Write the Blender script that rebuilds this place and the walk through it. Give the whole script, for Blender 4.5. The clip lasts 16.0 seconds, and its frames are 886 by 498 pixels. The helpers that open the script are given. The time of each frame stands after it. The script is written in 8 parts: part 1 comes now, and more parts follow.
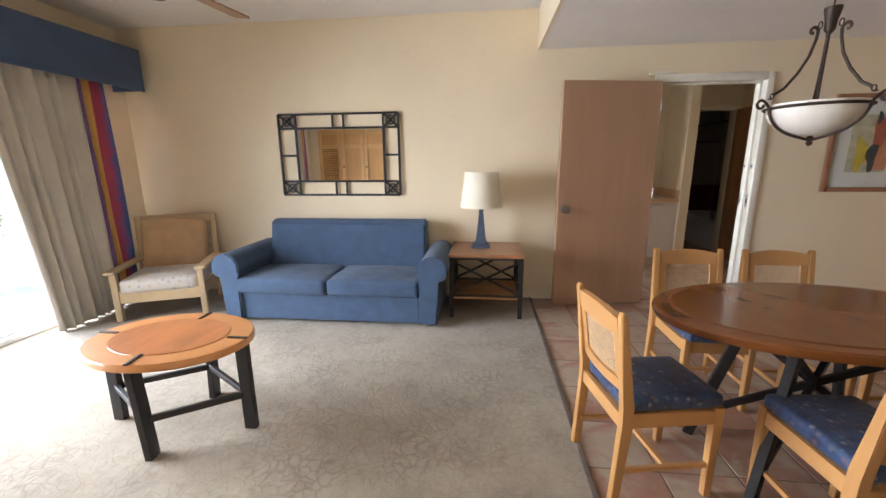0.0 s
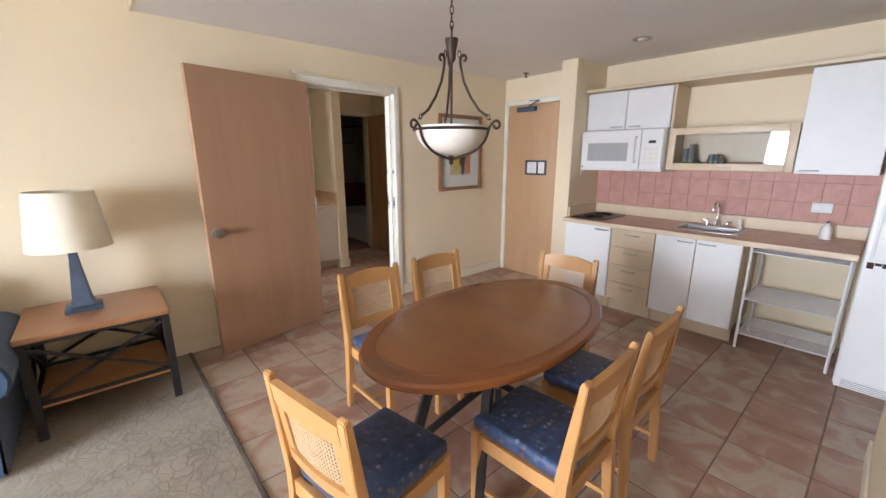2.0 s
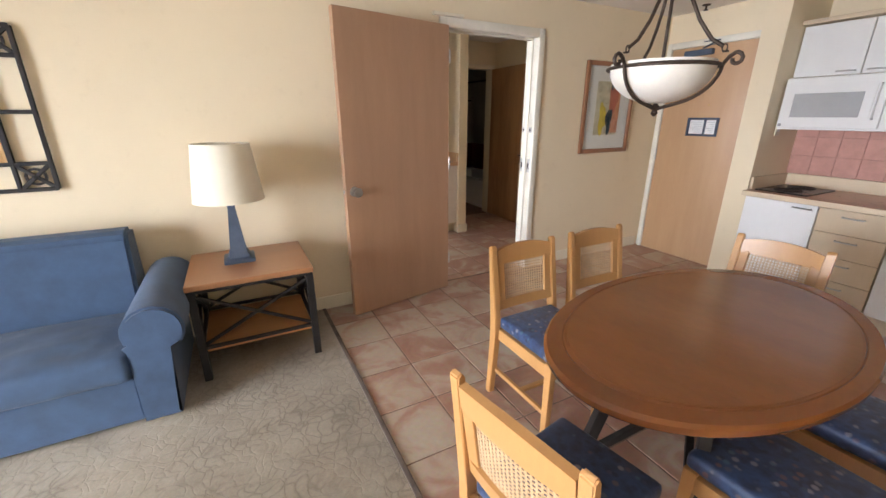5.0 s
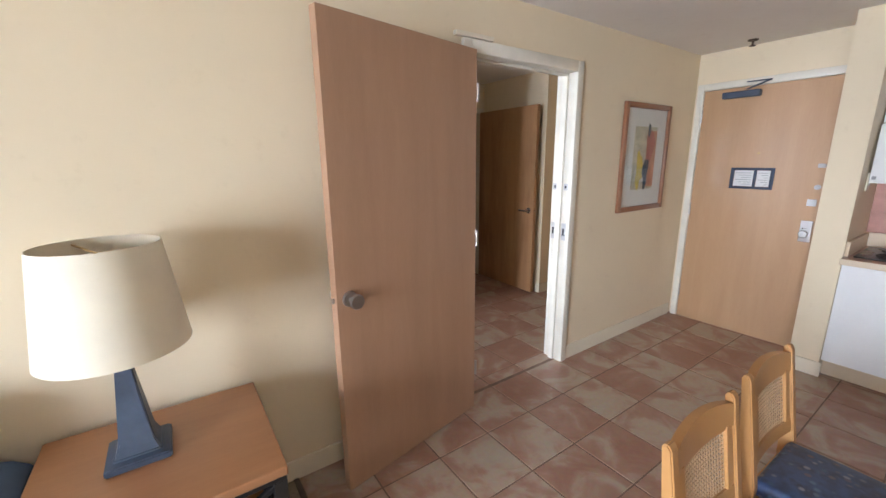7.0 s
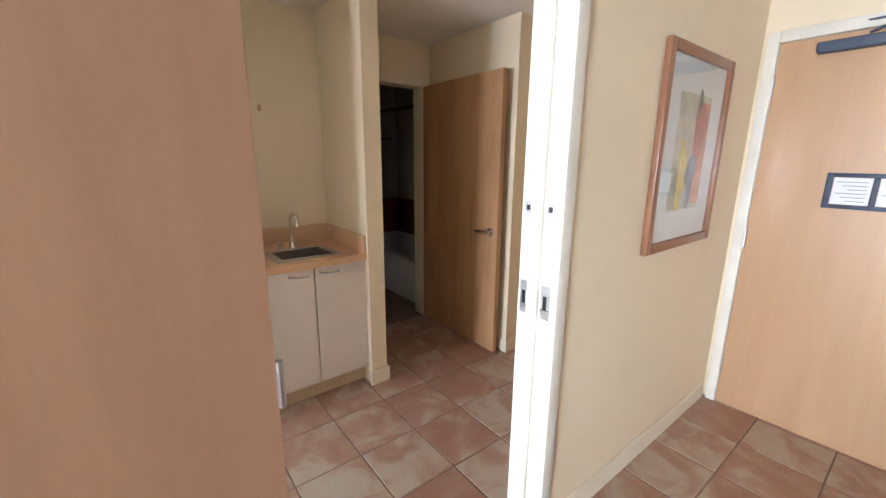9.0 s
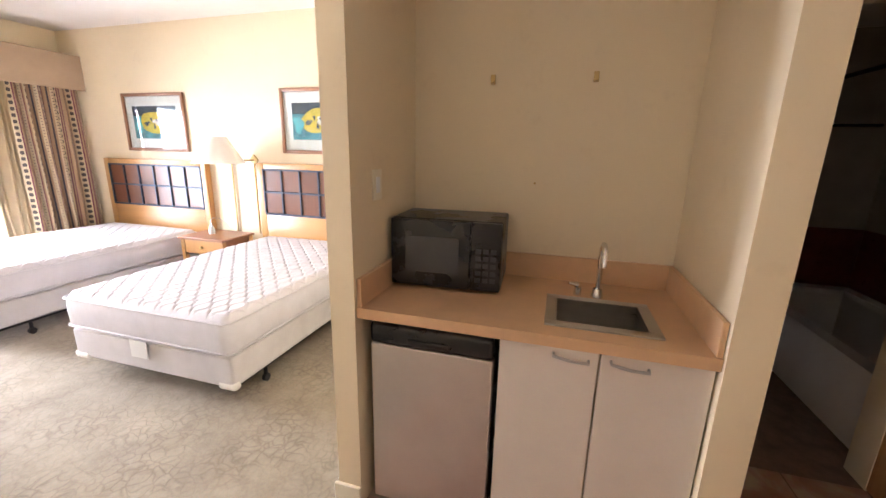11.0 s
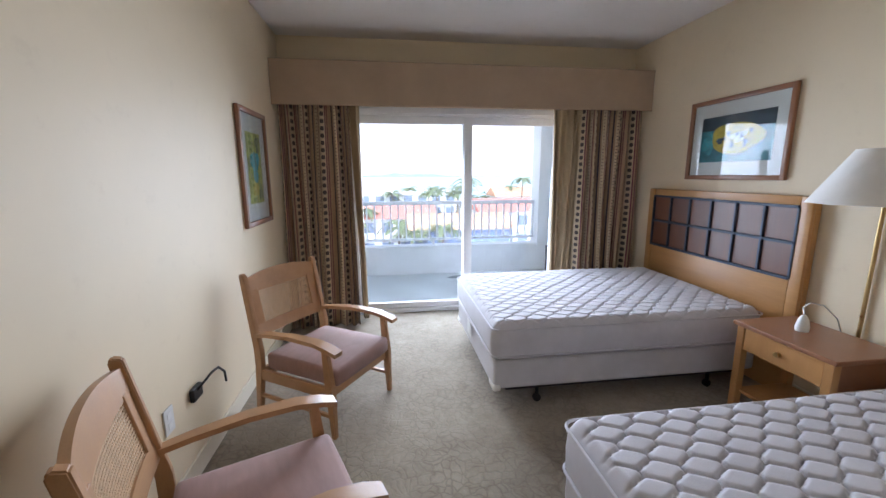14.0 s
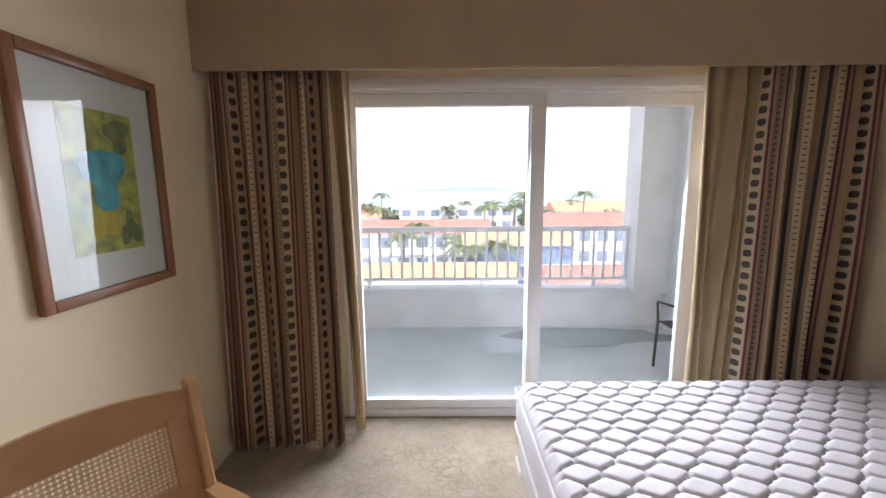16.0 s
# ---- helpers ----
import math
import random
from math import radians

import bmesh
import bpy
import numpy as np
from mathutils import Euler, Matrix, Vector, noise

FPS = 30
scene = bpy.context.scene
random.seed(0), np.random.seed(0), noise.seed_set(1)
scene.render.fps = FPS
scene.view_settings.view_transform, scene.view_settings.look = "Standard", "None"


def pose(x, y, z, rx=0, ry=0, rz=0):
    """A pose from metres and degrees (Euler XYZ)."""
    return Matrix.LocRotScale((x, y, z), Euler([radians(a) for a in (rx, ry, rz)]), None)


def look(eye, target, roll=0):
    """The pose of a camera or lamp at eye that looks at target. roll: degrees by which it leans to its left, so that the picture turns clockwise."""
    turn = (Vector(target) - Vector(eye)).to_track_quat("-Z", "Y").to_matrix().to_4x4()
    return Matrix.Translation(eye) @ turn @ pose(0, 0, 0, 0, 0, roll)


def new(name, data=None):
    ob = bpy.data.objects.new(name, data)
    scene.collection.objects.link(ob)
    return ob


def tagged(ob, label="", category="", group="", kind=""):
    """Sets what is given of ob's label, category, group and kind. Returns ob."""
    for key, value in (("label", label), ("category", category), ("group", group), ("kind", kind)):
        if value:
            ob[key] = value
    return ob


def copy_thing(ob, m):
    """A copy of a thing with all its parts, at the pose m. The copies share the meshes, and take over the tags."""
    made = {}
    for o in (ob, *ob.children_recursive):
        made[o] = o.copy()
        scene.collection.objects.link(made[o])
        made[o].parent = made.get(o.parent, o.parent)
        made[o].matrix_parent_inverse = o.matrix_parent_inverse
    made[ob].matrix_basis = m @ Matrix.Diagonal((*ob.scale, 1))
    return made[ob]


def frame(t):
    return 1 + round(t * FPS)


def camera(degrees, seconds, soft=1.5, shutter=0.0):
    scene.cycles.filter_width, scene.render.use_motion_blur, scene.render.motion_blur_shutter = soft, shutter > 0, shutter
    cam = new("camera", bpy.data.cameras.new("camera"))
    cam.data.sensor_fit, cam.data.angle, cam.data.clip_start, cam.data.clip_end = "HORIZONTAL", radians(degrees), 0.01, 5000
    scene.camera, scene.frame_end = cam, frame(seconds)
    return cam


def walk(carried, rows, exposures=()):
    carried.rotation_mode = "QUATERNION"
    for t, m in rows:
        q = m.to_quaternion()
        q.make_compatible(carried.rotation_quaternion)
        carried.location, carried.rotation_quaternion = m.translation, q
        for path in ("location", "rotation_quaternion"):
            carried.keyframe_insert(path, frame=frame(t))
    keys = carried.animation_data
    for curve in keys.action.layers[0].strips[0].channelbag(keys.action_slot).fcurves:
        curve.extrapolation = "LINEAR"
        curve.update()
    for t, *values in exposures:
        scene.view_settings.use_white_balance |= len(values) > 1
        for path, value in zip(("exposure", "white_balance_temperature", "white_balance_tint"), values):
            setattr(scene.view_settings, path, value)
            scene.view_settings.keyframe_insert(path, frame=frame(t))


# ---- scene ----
# ---- camera, walk and exposure ----
cam = camera(96.9, 16.0)
PATH = [
    (0, (0.725, 0.163, 1.35), (0.515, 2.106, 0.925), -0.5),
    (0.5, (0.772, 0.334, 1.41), (0.975, 2.268, 0.945), -0.5),
    (1, (0.825, 0.502, 1.43), (1.432, 2.35, 0.963), -0.2),
    (1.5, (0.879, 0.608, 1.434), (1.843, 2.301, 0.982), -0.2),
    (2, (0.84, 0.735, 1.468), (2.126, 2.194, 1.002), -0.1),
    (2.5, (0.778, 0.809, 1.477), (2.271, 2.05, 0.994), -0.1),
    (3, (0.747, 0.831, 1.474), (2.334, 1.919, 0.927), 0.2),
    (3.5, (0.747, 0.815, 1.446), (2.308, 1.878, 0.787), 0.6),
    (4, (0.732, 0.841, 1.422), (2.158, 2.03, 0.678), 1.0),
    (4.5, (0.725, 0.984, 1.405), (1.784, 2.515, 0.674), 0.8),
    (4.7, (0.734, 1.064, 1.407), (1.612, 2.722, 0.713), 0.4),
    (6.8, (0.799, 2.213, 1.508), (1.808, 3.88, 1.056), -1.2),
    (7, (0.876, 2.326, 1.503), (1.986, 3.928, 1.054), -0.6),
    (7.5, (1.142, 2.663, 1.478), (2.412, 4.141, 1.026), 0.1),
    (8, (1.458, 2.836, 1.465), (2.756, 4.292, 1.024), -0.3),
    (8.2, (1.589, 2.93, 1.466), (2.901, 4.372, 1.021), -0.1),
    (10.3, (2.627, 3.935, 1.448), (2.944, 5.851, 0.97), 0.9),
    (10.5, (2.652, 4.029, 1.458), (2.724, 5.97, 0.979), 0.7),
    (11, (2.673, 4.24, 1.448), (2.134, 6.105, 0.967), 1.2),
    (11.5, (2.589, 4.411, 1.457), (1.48, 6.001, 0.967), 1.0),
    (12, (2.412, 4.594, 1.454), (0.909, 5.822, 0.972), 0.6),
    (12.5, (2.167, 4.812, 1.455), (0.419, 5.668, 0.993), 0.1),
    (13, (1.826, 4.931, 1.452), (-0.029, 5.541, 1.02), 0.2),
    (13.5, (1.442, 5.014, 1.461), (-0.478, 5.413, 1.066), -0.4),
    (14, (1.038, 5.142, 1.439), (-0.908, 5.409, 1.067), -0.3),
    (14.5, (0.632, 5.242, 1.407), (-1.335, 5.413, 1.092), -0.5),
    (15, (0.223, 5.316, 1.447), (-1.749, 5.419, 1.128), -0.4),
    (15.5, (-0.177, 5.387, 1.46), (-2.154, 5.442, 1.164), -0.6),
    (16, (-0.609, 5.406, 1.457), (-2.586, 5.394, 1.154), -0.5),
]

EXPO = [(0, 2.87, 6400, 18), (1, 3.07, 6400, 18), (2, 3.25, 6300, 18), (3.5, 3.35, 6200, 18), (4.7, 3.22, 6500, 18), (6.8, 3.14, 6200, 17), (8.2, 3.49, 5700, 15), (10.3, 4.07, 6700, 20),
        (10.8, 4.02, 6600, 22), (11.3, 3.57, 6500, 23), (12, 2.92, 6400, 24), (12.5, 2.57, 6200, 24), (13, 2.27, 6000, 18), (14, 1.87, 5850, 17), (15, 1.70, 6000, 18), (16, 1.64, 6800, 20)]
walk(cam, [(t, look(eye, target, roll)) for t, eye, target, roll in PATH], EXPO)
SKY = 0.15
GLOW = 0.7
DAY = 2.1

# ---- world and light ----
world = bpy.data.worlds.new("world")
scene.world = world
world.use_nodes = True
_nt = world.node_tree
_bg = _nt.nodes["Background"]
_sky = _nt.nodes.new("ShaderNodeTexSky")
_sky.sky_type = 'NISHITA'
_sky.sun_disc = False
_sky.sun_elevation = radians(48)
_sky.sun_rotation = radians(60)
_sky.air_density = 1.0
_sky.dust_density = 1.0
_sky.ozone_density = 0.8
_nt.links.new(_sky.outputs[0], _bg.inputs[0])
_bg.inputs[1].default_value = SKY
sun_data = bpy.data.lights.new("sun", 'SUN')
sun_data.energy = 2.2
sun_data.angle = radians(12)
sun_data.color = (1.0, 0.96, 0.9)
sun = new("sun", sun_data)
sun.matrix_basis = look((0, 0, 0), (-0.45, 0.3, -0.75))

# the sky's light, standing in the two window openings
for _n, _y0, _y1, _k in (("daylight_living", 0.60, 3.57, 1.0), ("daylight_bedroom", 4.83, 6.97, 0.95)):
    _d = bpy.data.lights.new(_n, 'AREA')
    _d.shape = 'RECTANGLE'
    _d.size, _d.size_y = _y1 - _y0, 1.85
    _d.spread = radians(120)
    _d.energy = _k * DAY * math.pi * (_y1 - _y0) * 1.85
    _d.color = (0.84, 0.93, 1.0)
    new(_n, _d).matrix_basis = look((-3.17, (_y0 + _y1) / 2, 1.08), (0.0, (_y0 + _y1) / 2, 0.10))

# ---- mesh helpers ----
def bx(bm, x0, x1, y0, y1, z0, z1, bev=0.0, seg=2, m=None):
    c = Matrix.LocRotScale(((x0 + x1) / 2, (y0 + y1) / 2, (z0 + z1) / 2), None, (abs(x1 - x0), abs(y1 - y0), abs(z1 - z0)))
    vs = bmesh.ops.create_cube(bm, size=1.0, matrix=c)["verts"]
    if bev > 0:
        es = {e for v in vs for e in v.link_edges}
        got = bmesh.ops.bevel(bm, geom=list(es), offset=bev, segments=seg, profile=0.5, affect='EDGES')
        vs = list({v for f in got["faces"] for v in f.verts} | {v for v in vs if v.is_valid})
    if m is not None:
        bmesh.ops.transform(bm, matrix=m, verts=vs)
    return vs


def cone(bm, p0, p1, r0, r1=None, seg=16):
    r1 = r0 if r1 is None else r1
    a, b = Vector(p0), Vector(p1)
    d = b - a
    m = Matrix.Translation((a + b) / 2) @ d.to_track_quat('Z', 'Y').to_matrix().to_4x4()
    return bmesh.ops.create_cone(bm, cap_ends=True, segments=seg, radius1=r0, radius2=max(r1, 1e-4), depth=d.length, matrix=m)["verts"]


def tube(bm, pts, r, seg=8, flat=1.0):
    pts = [Vector(p) for p in pts]
    rings = []
    up = None
    for i, p in enumerate(pts):
        d = (pts[min(i + 1, len(pts) - 1)] - pts[max(i - 1, 0)]).normalized()
        if up is None:
            up = Vector((0, 0, 1)) if abs(d.z) < 0.9 else Vector((1, 0, 0))
        s = d.cross(up)
        s = s.normalized() if s.length > 1e-5 else Vector((0, 1, 0))
        up = s.cross(d).normalized()
        rr = r[i] if isinstance(r, (list, tuple)) else r
        rings.append([bm.verts.new(p + s * rr * math.cos(k * math.tau / seg) + up * rr * flat * math.sin(k * math.tau / seg)) for k in range(seg)])
    for a, b in zip(rings, rings[1:]):
        for k in range(seg):
            bm.faces.new((a[k], a[(k + 1) % seg], b[(k + 1) % seg], b[k]))
    bm.faces.new(rings[0][::-1])
    bm.faces.new(rings[-1])


def lathe(bm, prof, seg=32, cx=0.0, cy=0.0, sx=1.0, sy=1.0, caps=True):
    rings = [[bm.verts.new((cx + r * sx * math.cos(k * math.tau / seg), cy + r * sy * math.sin(k * math.tau / seg), z)) for k in range(seg)] for r, z in prof]
    for a, b in zip(rings, rings[1:]):
        for k in range(seg):
            bm.faces.new((a[k], a[(k + 1) % seg], b[(k + 1) % seg], b[k]))
    if caps:
        bm.faces.new(rings[0][::-1])
        bm.faces.new(rings[-1])


def prism(bm, poly, axis, a, b):
    """A polygon of 2D points drawn out along an axis from a to b."""
    def at(p, h):
        return {"x": (h, p[0], p[1]), "y": (p[0], h, p[1]), "z": (p[0], p[1], h)}[axis]
    lo = [bm.verts.new(at(p, a)) for p in poly]
    hi = [bm.verts.new(at(p, b)) for p in poly]
    n = len(poly)
    for i in range(n):
        bm.faces.new((lo[i], lo[(i + 1) % n], hi[(i + 1) % n], hi[i]))
    bm.faces.new(lo[::-1])
    bm.faces.new(hi)
    return lo + hi


def bar(bm, p0, p1, w, h, bev=0.003, up=(0, 0, 1)):
    """A bar of section w x h between two points."""
    a, b = Vector(p0), Vector(p1)
    d = b - a
    q = d.to_track_quat('Y', 'Z').to_matrix().to_4x4()
    bx(bm, -w / 2, w / 2, -d.length / 2, d.length / 2, -h / 2, h / 2, bev, 2, Matrix.Translation((a + b) / 2) @ q)


FRAME = {}


def face_weighted(me):
    """Corner normals weighted by area, so that flat faces stay flat beside rounded edges."""
    around = [[] for _ in me.vertices]
    for p in me.polygons:
        for v in p.vertices:
            around[v].append((p.normal.copy(), p.area))
    out = []
    for p in me.polygons:
        for v in p.vertices:
            n = Vector((0, 0, 0))
            for m, a in around[v]:
                if m.dot(p.normal) > 0.64:
                    n += m * a
            out.append(n.normalized() if n.length > 0 else p.normal.copy())
    me.normals_split_custom_set(out)


def link(name, bm, mat, smooth=None):
    bmesh.ops.recalc_face_normals(bm, faces=bm.faces)
    me = bpy.data.meshes.new(name)
    bm.to_mesh(me)
    bm.free()
    if mat is not None:
        me.materials.append(mat)
    me.polygons.foreach_set("use_smooth", [True] * len(me.polygons))
    me.set_sharp_from_angle(angle=radians(35 if smooth is None else smooth))
    if len(me.polygons) <= 140:
        face_weighted(me)
    return new(name, me)


def thing(name, label, category, x=0.0, y=0.0, z=0.0, rz=0.0, group="", kind="", world_coords=False):
    """An Empty at a thing's base. With world_coords its parts are given in metres of the place itself."""
    ob = tagged(new(name), label, category, group, kind)
    ob.empty_display_size = 0.1
    ob.matrix_basis = pose(x, y, z, 0, 0, rz)
    FRAME[ob.name] = ob.matrix_basis.inverted() if world_coords else None
    return ob


def part(name, bm, mat, parent, label="", smooth=None):
    inv = FRAME.get(parent.name)
    if inv is not None:
        bmesh.ops.transform(bm, matrix=inv, verts=bm.verts)
    ob = link(name, bm, mat, smooth)
    ob.parent = parent
    FRAME[ob.name] = inv
    if label:
        ob["label"] = label
    return ob


def whole(name, bm, mat, label="", category="", group="", kind="", smooth=None):
    return tagged(link(name, bm, mat, smooth), label, category, group, kind)


def B():
    return bmesh.new()


def boxes(*rows, bev=0.0):
    bm = B()
    for r in rows:
        bx(bm, *r[:6], bev=r[6] if len(r) > 6 else bev)
    return bm


def holed_slab(x0, x1, y0, y1, hx0, hx1, hy0, hy1, z0, z1):
    """A slab with one rectangular cut-out, as a single closed mesh."""
    bm = B()
    xs, ys = (x0, hx0, hx1, x1), (y0, hy0, hy1, y1)
    lo = [[bm.verts.new((x, y, z0)) for x in xs] for y in ys]
    hi = [[bm.verts.new((x, y, z1)) for x in xs] for y in ys]
    for j in range(3):
        for i in range(3):
            if (i, j) != (1, 1):
                bm.faces.new((hi[j][i], hi[j][i + 1], hi[j + 1][i + 1], hi[j + 1][i]))
                bm.faces.new((lo[j][i], lo[j + 1][i], lo[j + 1][i + 1], lo[j][i + 1]))
    for k in range(3):
        for a, b in (((0, k), (0, k + 1)), ((3, k), (3, k + 1)), ((k, 0), (k + 1, 0)), ((k, 3), (k + 1, 3))):
            bm.faces.new((lo[a[0]][a[1]], lo[b[0]][b[1]], hi[b[0]][b[1]], hi[a[0]][a[1]]))
    for a, b in (((1, 1), (1, 2)), ((1, 2), (2, 2)), ((2, 2), (2, 1)), ((2, 1), (1, 1))):
        bm.faces.new((lo[a[0]][a[1]], lo[b[0]][b[1]], hi[b[0]][b[1]], hi[a[0]][a[1]]))
    return bm


# ---- materials ----
def node_mat(name):
    m = bpy.data.materials.new(name)
    m.use_nodes = True
    return m, m.node_tree, m.node_tree.nodes["Principled BSDF"]


def add(nt, kind, **sets):
    n = nt.nodes.new(kind)
    for k, v in sets.items():
        n.inputs[k.replace("_", " ")].default_value = v
    return n


def ramp(nt, fac, stops):
    r = nt.nodes.new("ShaderNodeValToRGB")
    e = r.color_ramp.elements
    while len(e) < len(stops):
        e.new(0.5)
    for el, (p, c) in zip(e, stops):
        el.position, el.color = p, (*c, 1)
    nt.links.new(fac, r.inputs[0])
    return r.outputs[0]


def coords(nt, stretch=(1, 1, 1)):
    tc = nt.nodes.new("ShaderNodeTexCoord")
    mp = nt.nodes.new("ShaderNodeMapping")
    mp.inputs["Scale"].default_value = stretch
    nt.links.new(tc.outputs["Object"], mp.inputs[0])
    oi = nt.nodes.new("ShaderNodeObjectInfo")
    ad = nt.nodes.new("ShaderNodeVectorMath")
    sc = nt.nodes.new("ShaderNodeMath")
    sc.operation = 'MULTIPLY'
    sc.inputs[1].default_value = 13.0
    nt.links.new(oi.outputs["Random"], sc.inputs[0])
    nt.links.new(mp.outputs[0], ad.inputs[0])
    nt.links.new(sc.outputs[0], ad.inputs[1])
    return ad.outputs[0]


def mixc(nt, fac, a, b, blend='MIX'):
    n = nt.nodes.new("ShaderNodeMix")
    n.data_type, n.blend_type = 'RGBA', blend
    for sock, v in ((n.inputs[0], fac), (n.inputs[6], a), (n.inputs[7], b)):
        if hasattr(v, "links") or hasattr(v, "is_linked"):
            nt.links.new(v, sock)
        elif isinstance(v, (tuple, list)):
            sock.default_value = (*v, 1)
        else:
            sock.default_value = v
    return n.outputs[2]


def bump(nt, bs, height, strength, dist):
    b = nt.nodes.new("ShaderNodeBump")
    b.inputs["Strength"].default_value = strength
    b.inputs["Distance"].default_value = dist
    nt.links.new(height, b.inputs["Height"])
    nt.links.new(b.outputs[0], bs.inputs["Normal"])


def plain(name, c, rough=0.5, metal=0.0, vary=0.12, scale=6.0, fine=120.0, grain=0.15, dist=0.001, stretch=(1, 1, 1), coat=0.0, sheen=0.0):
    """A surface with large soft variation, fine grain in the relief and uneven gloss."""
    m, nt, bs = node_mat(name)
    co = coords(nt, stretch)
    n1 = add(nt, "ShaderNodeTexNoise", Scale=scale, Detail=5.0, Roughness=0.6)
    n2 = add(nt, "ShaderNodeTexNoise", Scale=fine, Detail=3.0)
    nt.links.new(co, n1.inputs["Vector"])
    nt.links.new(co, n2.inputs["Vector"])
    lo = tuple(v * (1 - vary) for v in c)
    hi = tuple(min(1, v * (1 + vary)) for v in c)
    col = ramp(nt, n1.outputs[0], [(0.3, lo), (0.7, hi)])
    col = mixc(nt, 0.12, col, n2.outputs[1], 'SOFT_LIGHT')
    nt.links.new(col, bs.inputs["Base Color"])
    rr = add(nt, "ShaderNodeMapRange")
    rr.inputs[3].default_value, rr.inputs[4].default_value = max(0.02, rough - 0.08), min(1, rough + 0.08)
    nt.links.new(n1.outputs[0], rr.inputs[0])
    nt.links.new(rr.outputs[0], bs.inputs["Roughness"])
    bs.inputs["Metallic"].default_value = metal
    bs.inputs["Coat Weight"].default_value = coat
    bs.inputs["Sheen Weight"].default_value = sheen
    if grain > 0:
        bump(nt, bs, n2.outputs[0], grain, dist)
    return m


def wood(name, c, dark, rough=0.4, stretch=(8, 8, 0.8), coat=0.15, scale=3.0, contrast=0.25):
    """Grain lines drawn out along the axis with the smallest stretch."""
    m, nt, bs = node_mat(name)
    co = coords(nt, stretch)
    n1 = add(nt, "ShaderNodeTexNoise", Scale=scale, Detail=6.0, Roughness=0.62, Distortion=0.6)
    n2 = add(nt, "ShaderNodeTexNoise", Scale=scale * 14, Detail=3.0)
    big = add(nt, "ShaderNodeTexNoise", Scale=0.7, Detail=2.0)
    for n in (n1, n2, big):
        nt.links.new(co, n.inputs["Vector"])
    col = ramp(nt, n1.outputs[0], [(0.5 - contrast, dark), (0.5 + contrast, c)])
    col = mixc(nt, 0.25, col, ramp(nt, n2.outputs[0], [(0.3, dark), (0.65, c)]))
    col = mixc(nt, 0.35, col, ramp(nt, big.outputs[0], [(0.3, tuple(v * 0.8 for v in c)), (0.7, tuple(min(1, v * 1.1) for v in c))]))
    nt.links.new(col, bs.inputs["Base Color"])
    rr = add(nt, "ShaderNodeMapRange")
    rr.inputs[3].default_value, rr.inputs[4].default_value = rough - 0.08, rough + 0.1
    nt.links.new(n1.outputs[0], rr.inputs[0])
    nt.links.new(rr.outputs[0], bs.inputs["Roughness"])
    bs.inputs["Coat Weight"].default_value = coat
    bs.inputs["Coat Roughness"].default_value = 0.25
    bump(nt, bs, n2.outputs[0], 0.12, 0.001)
    return m


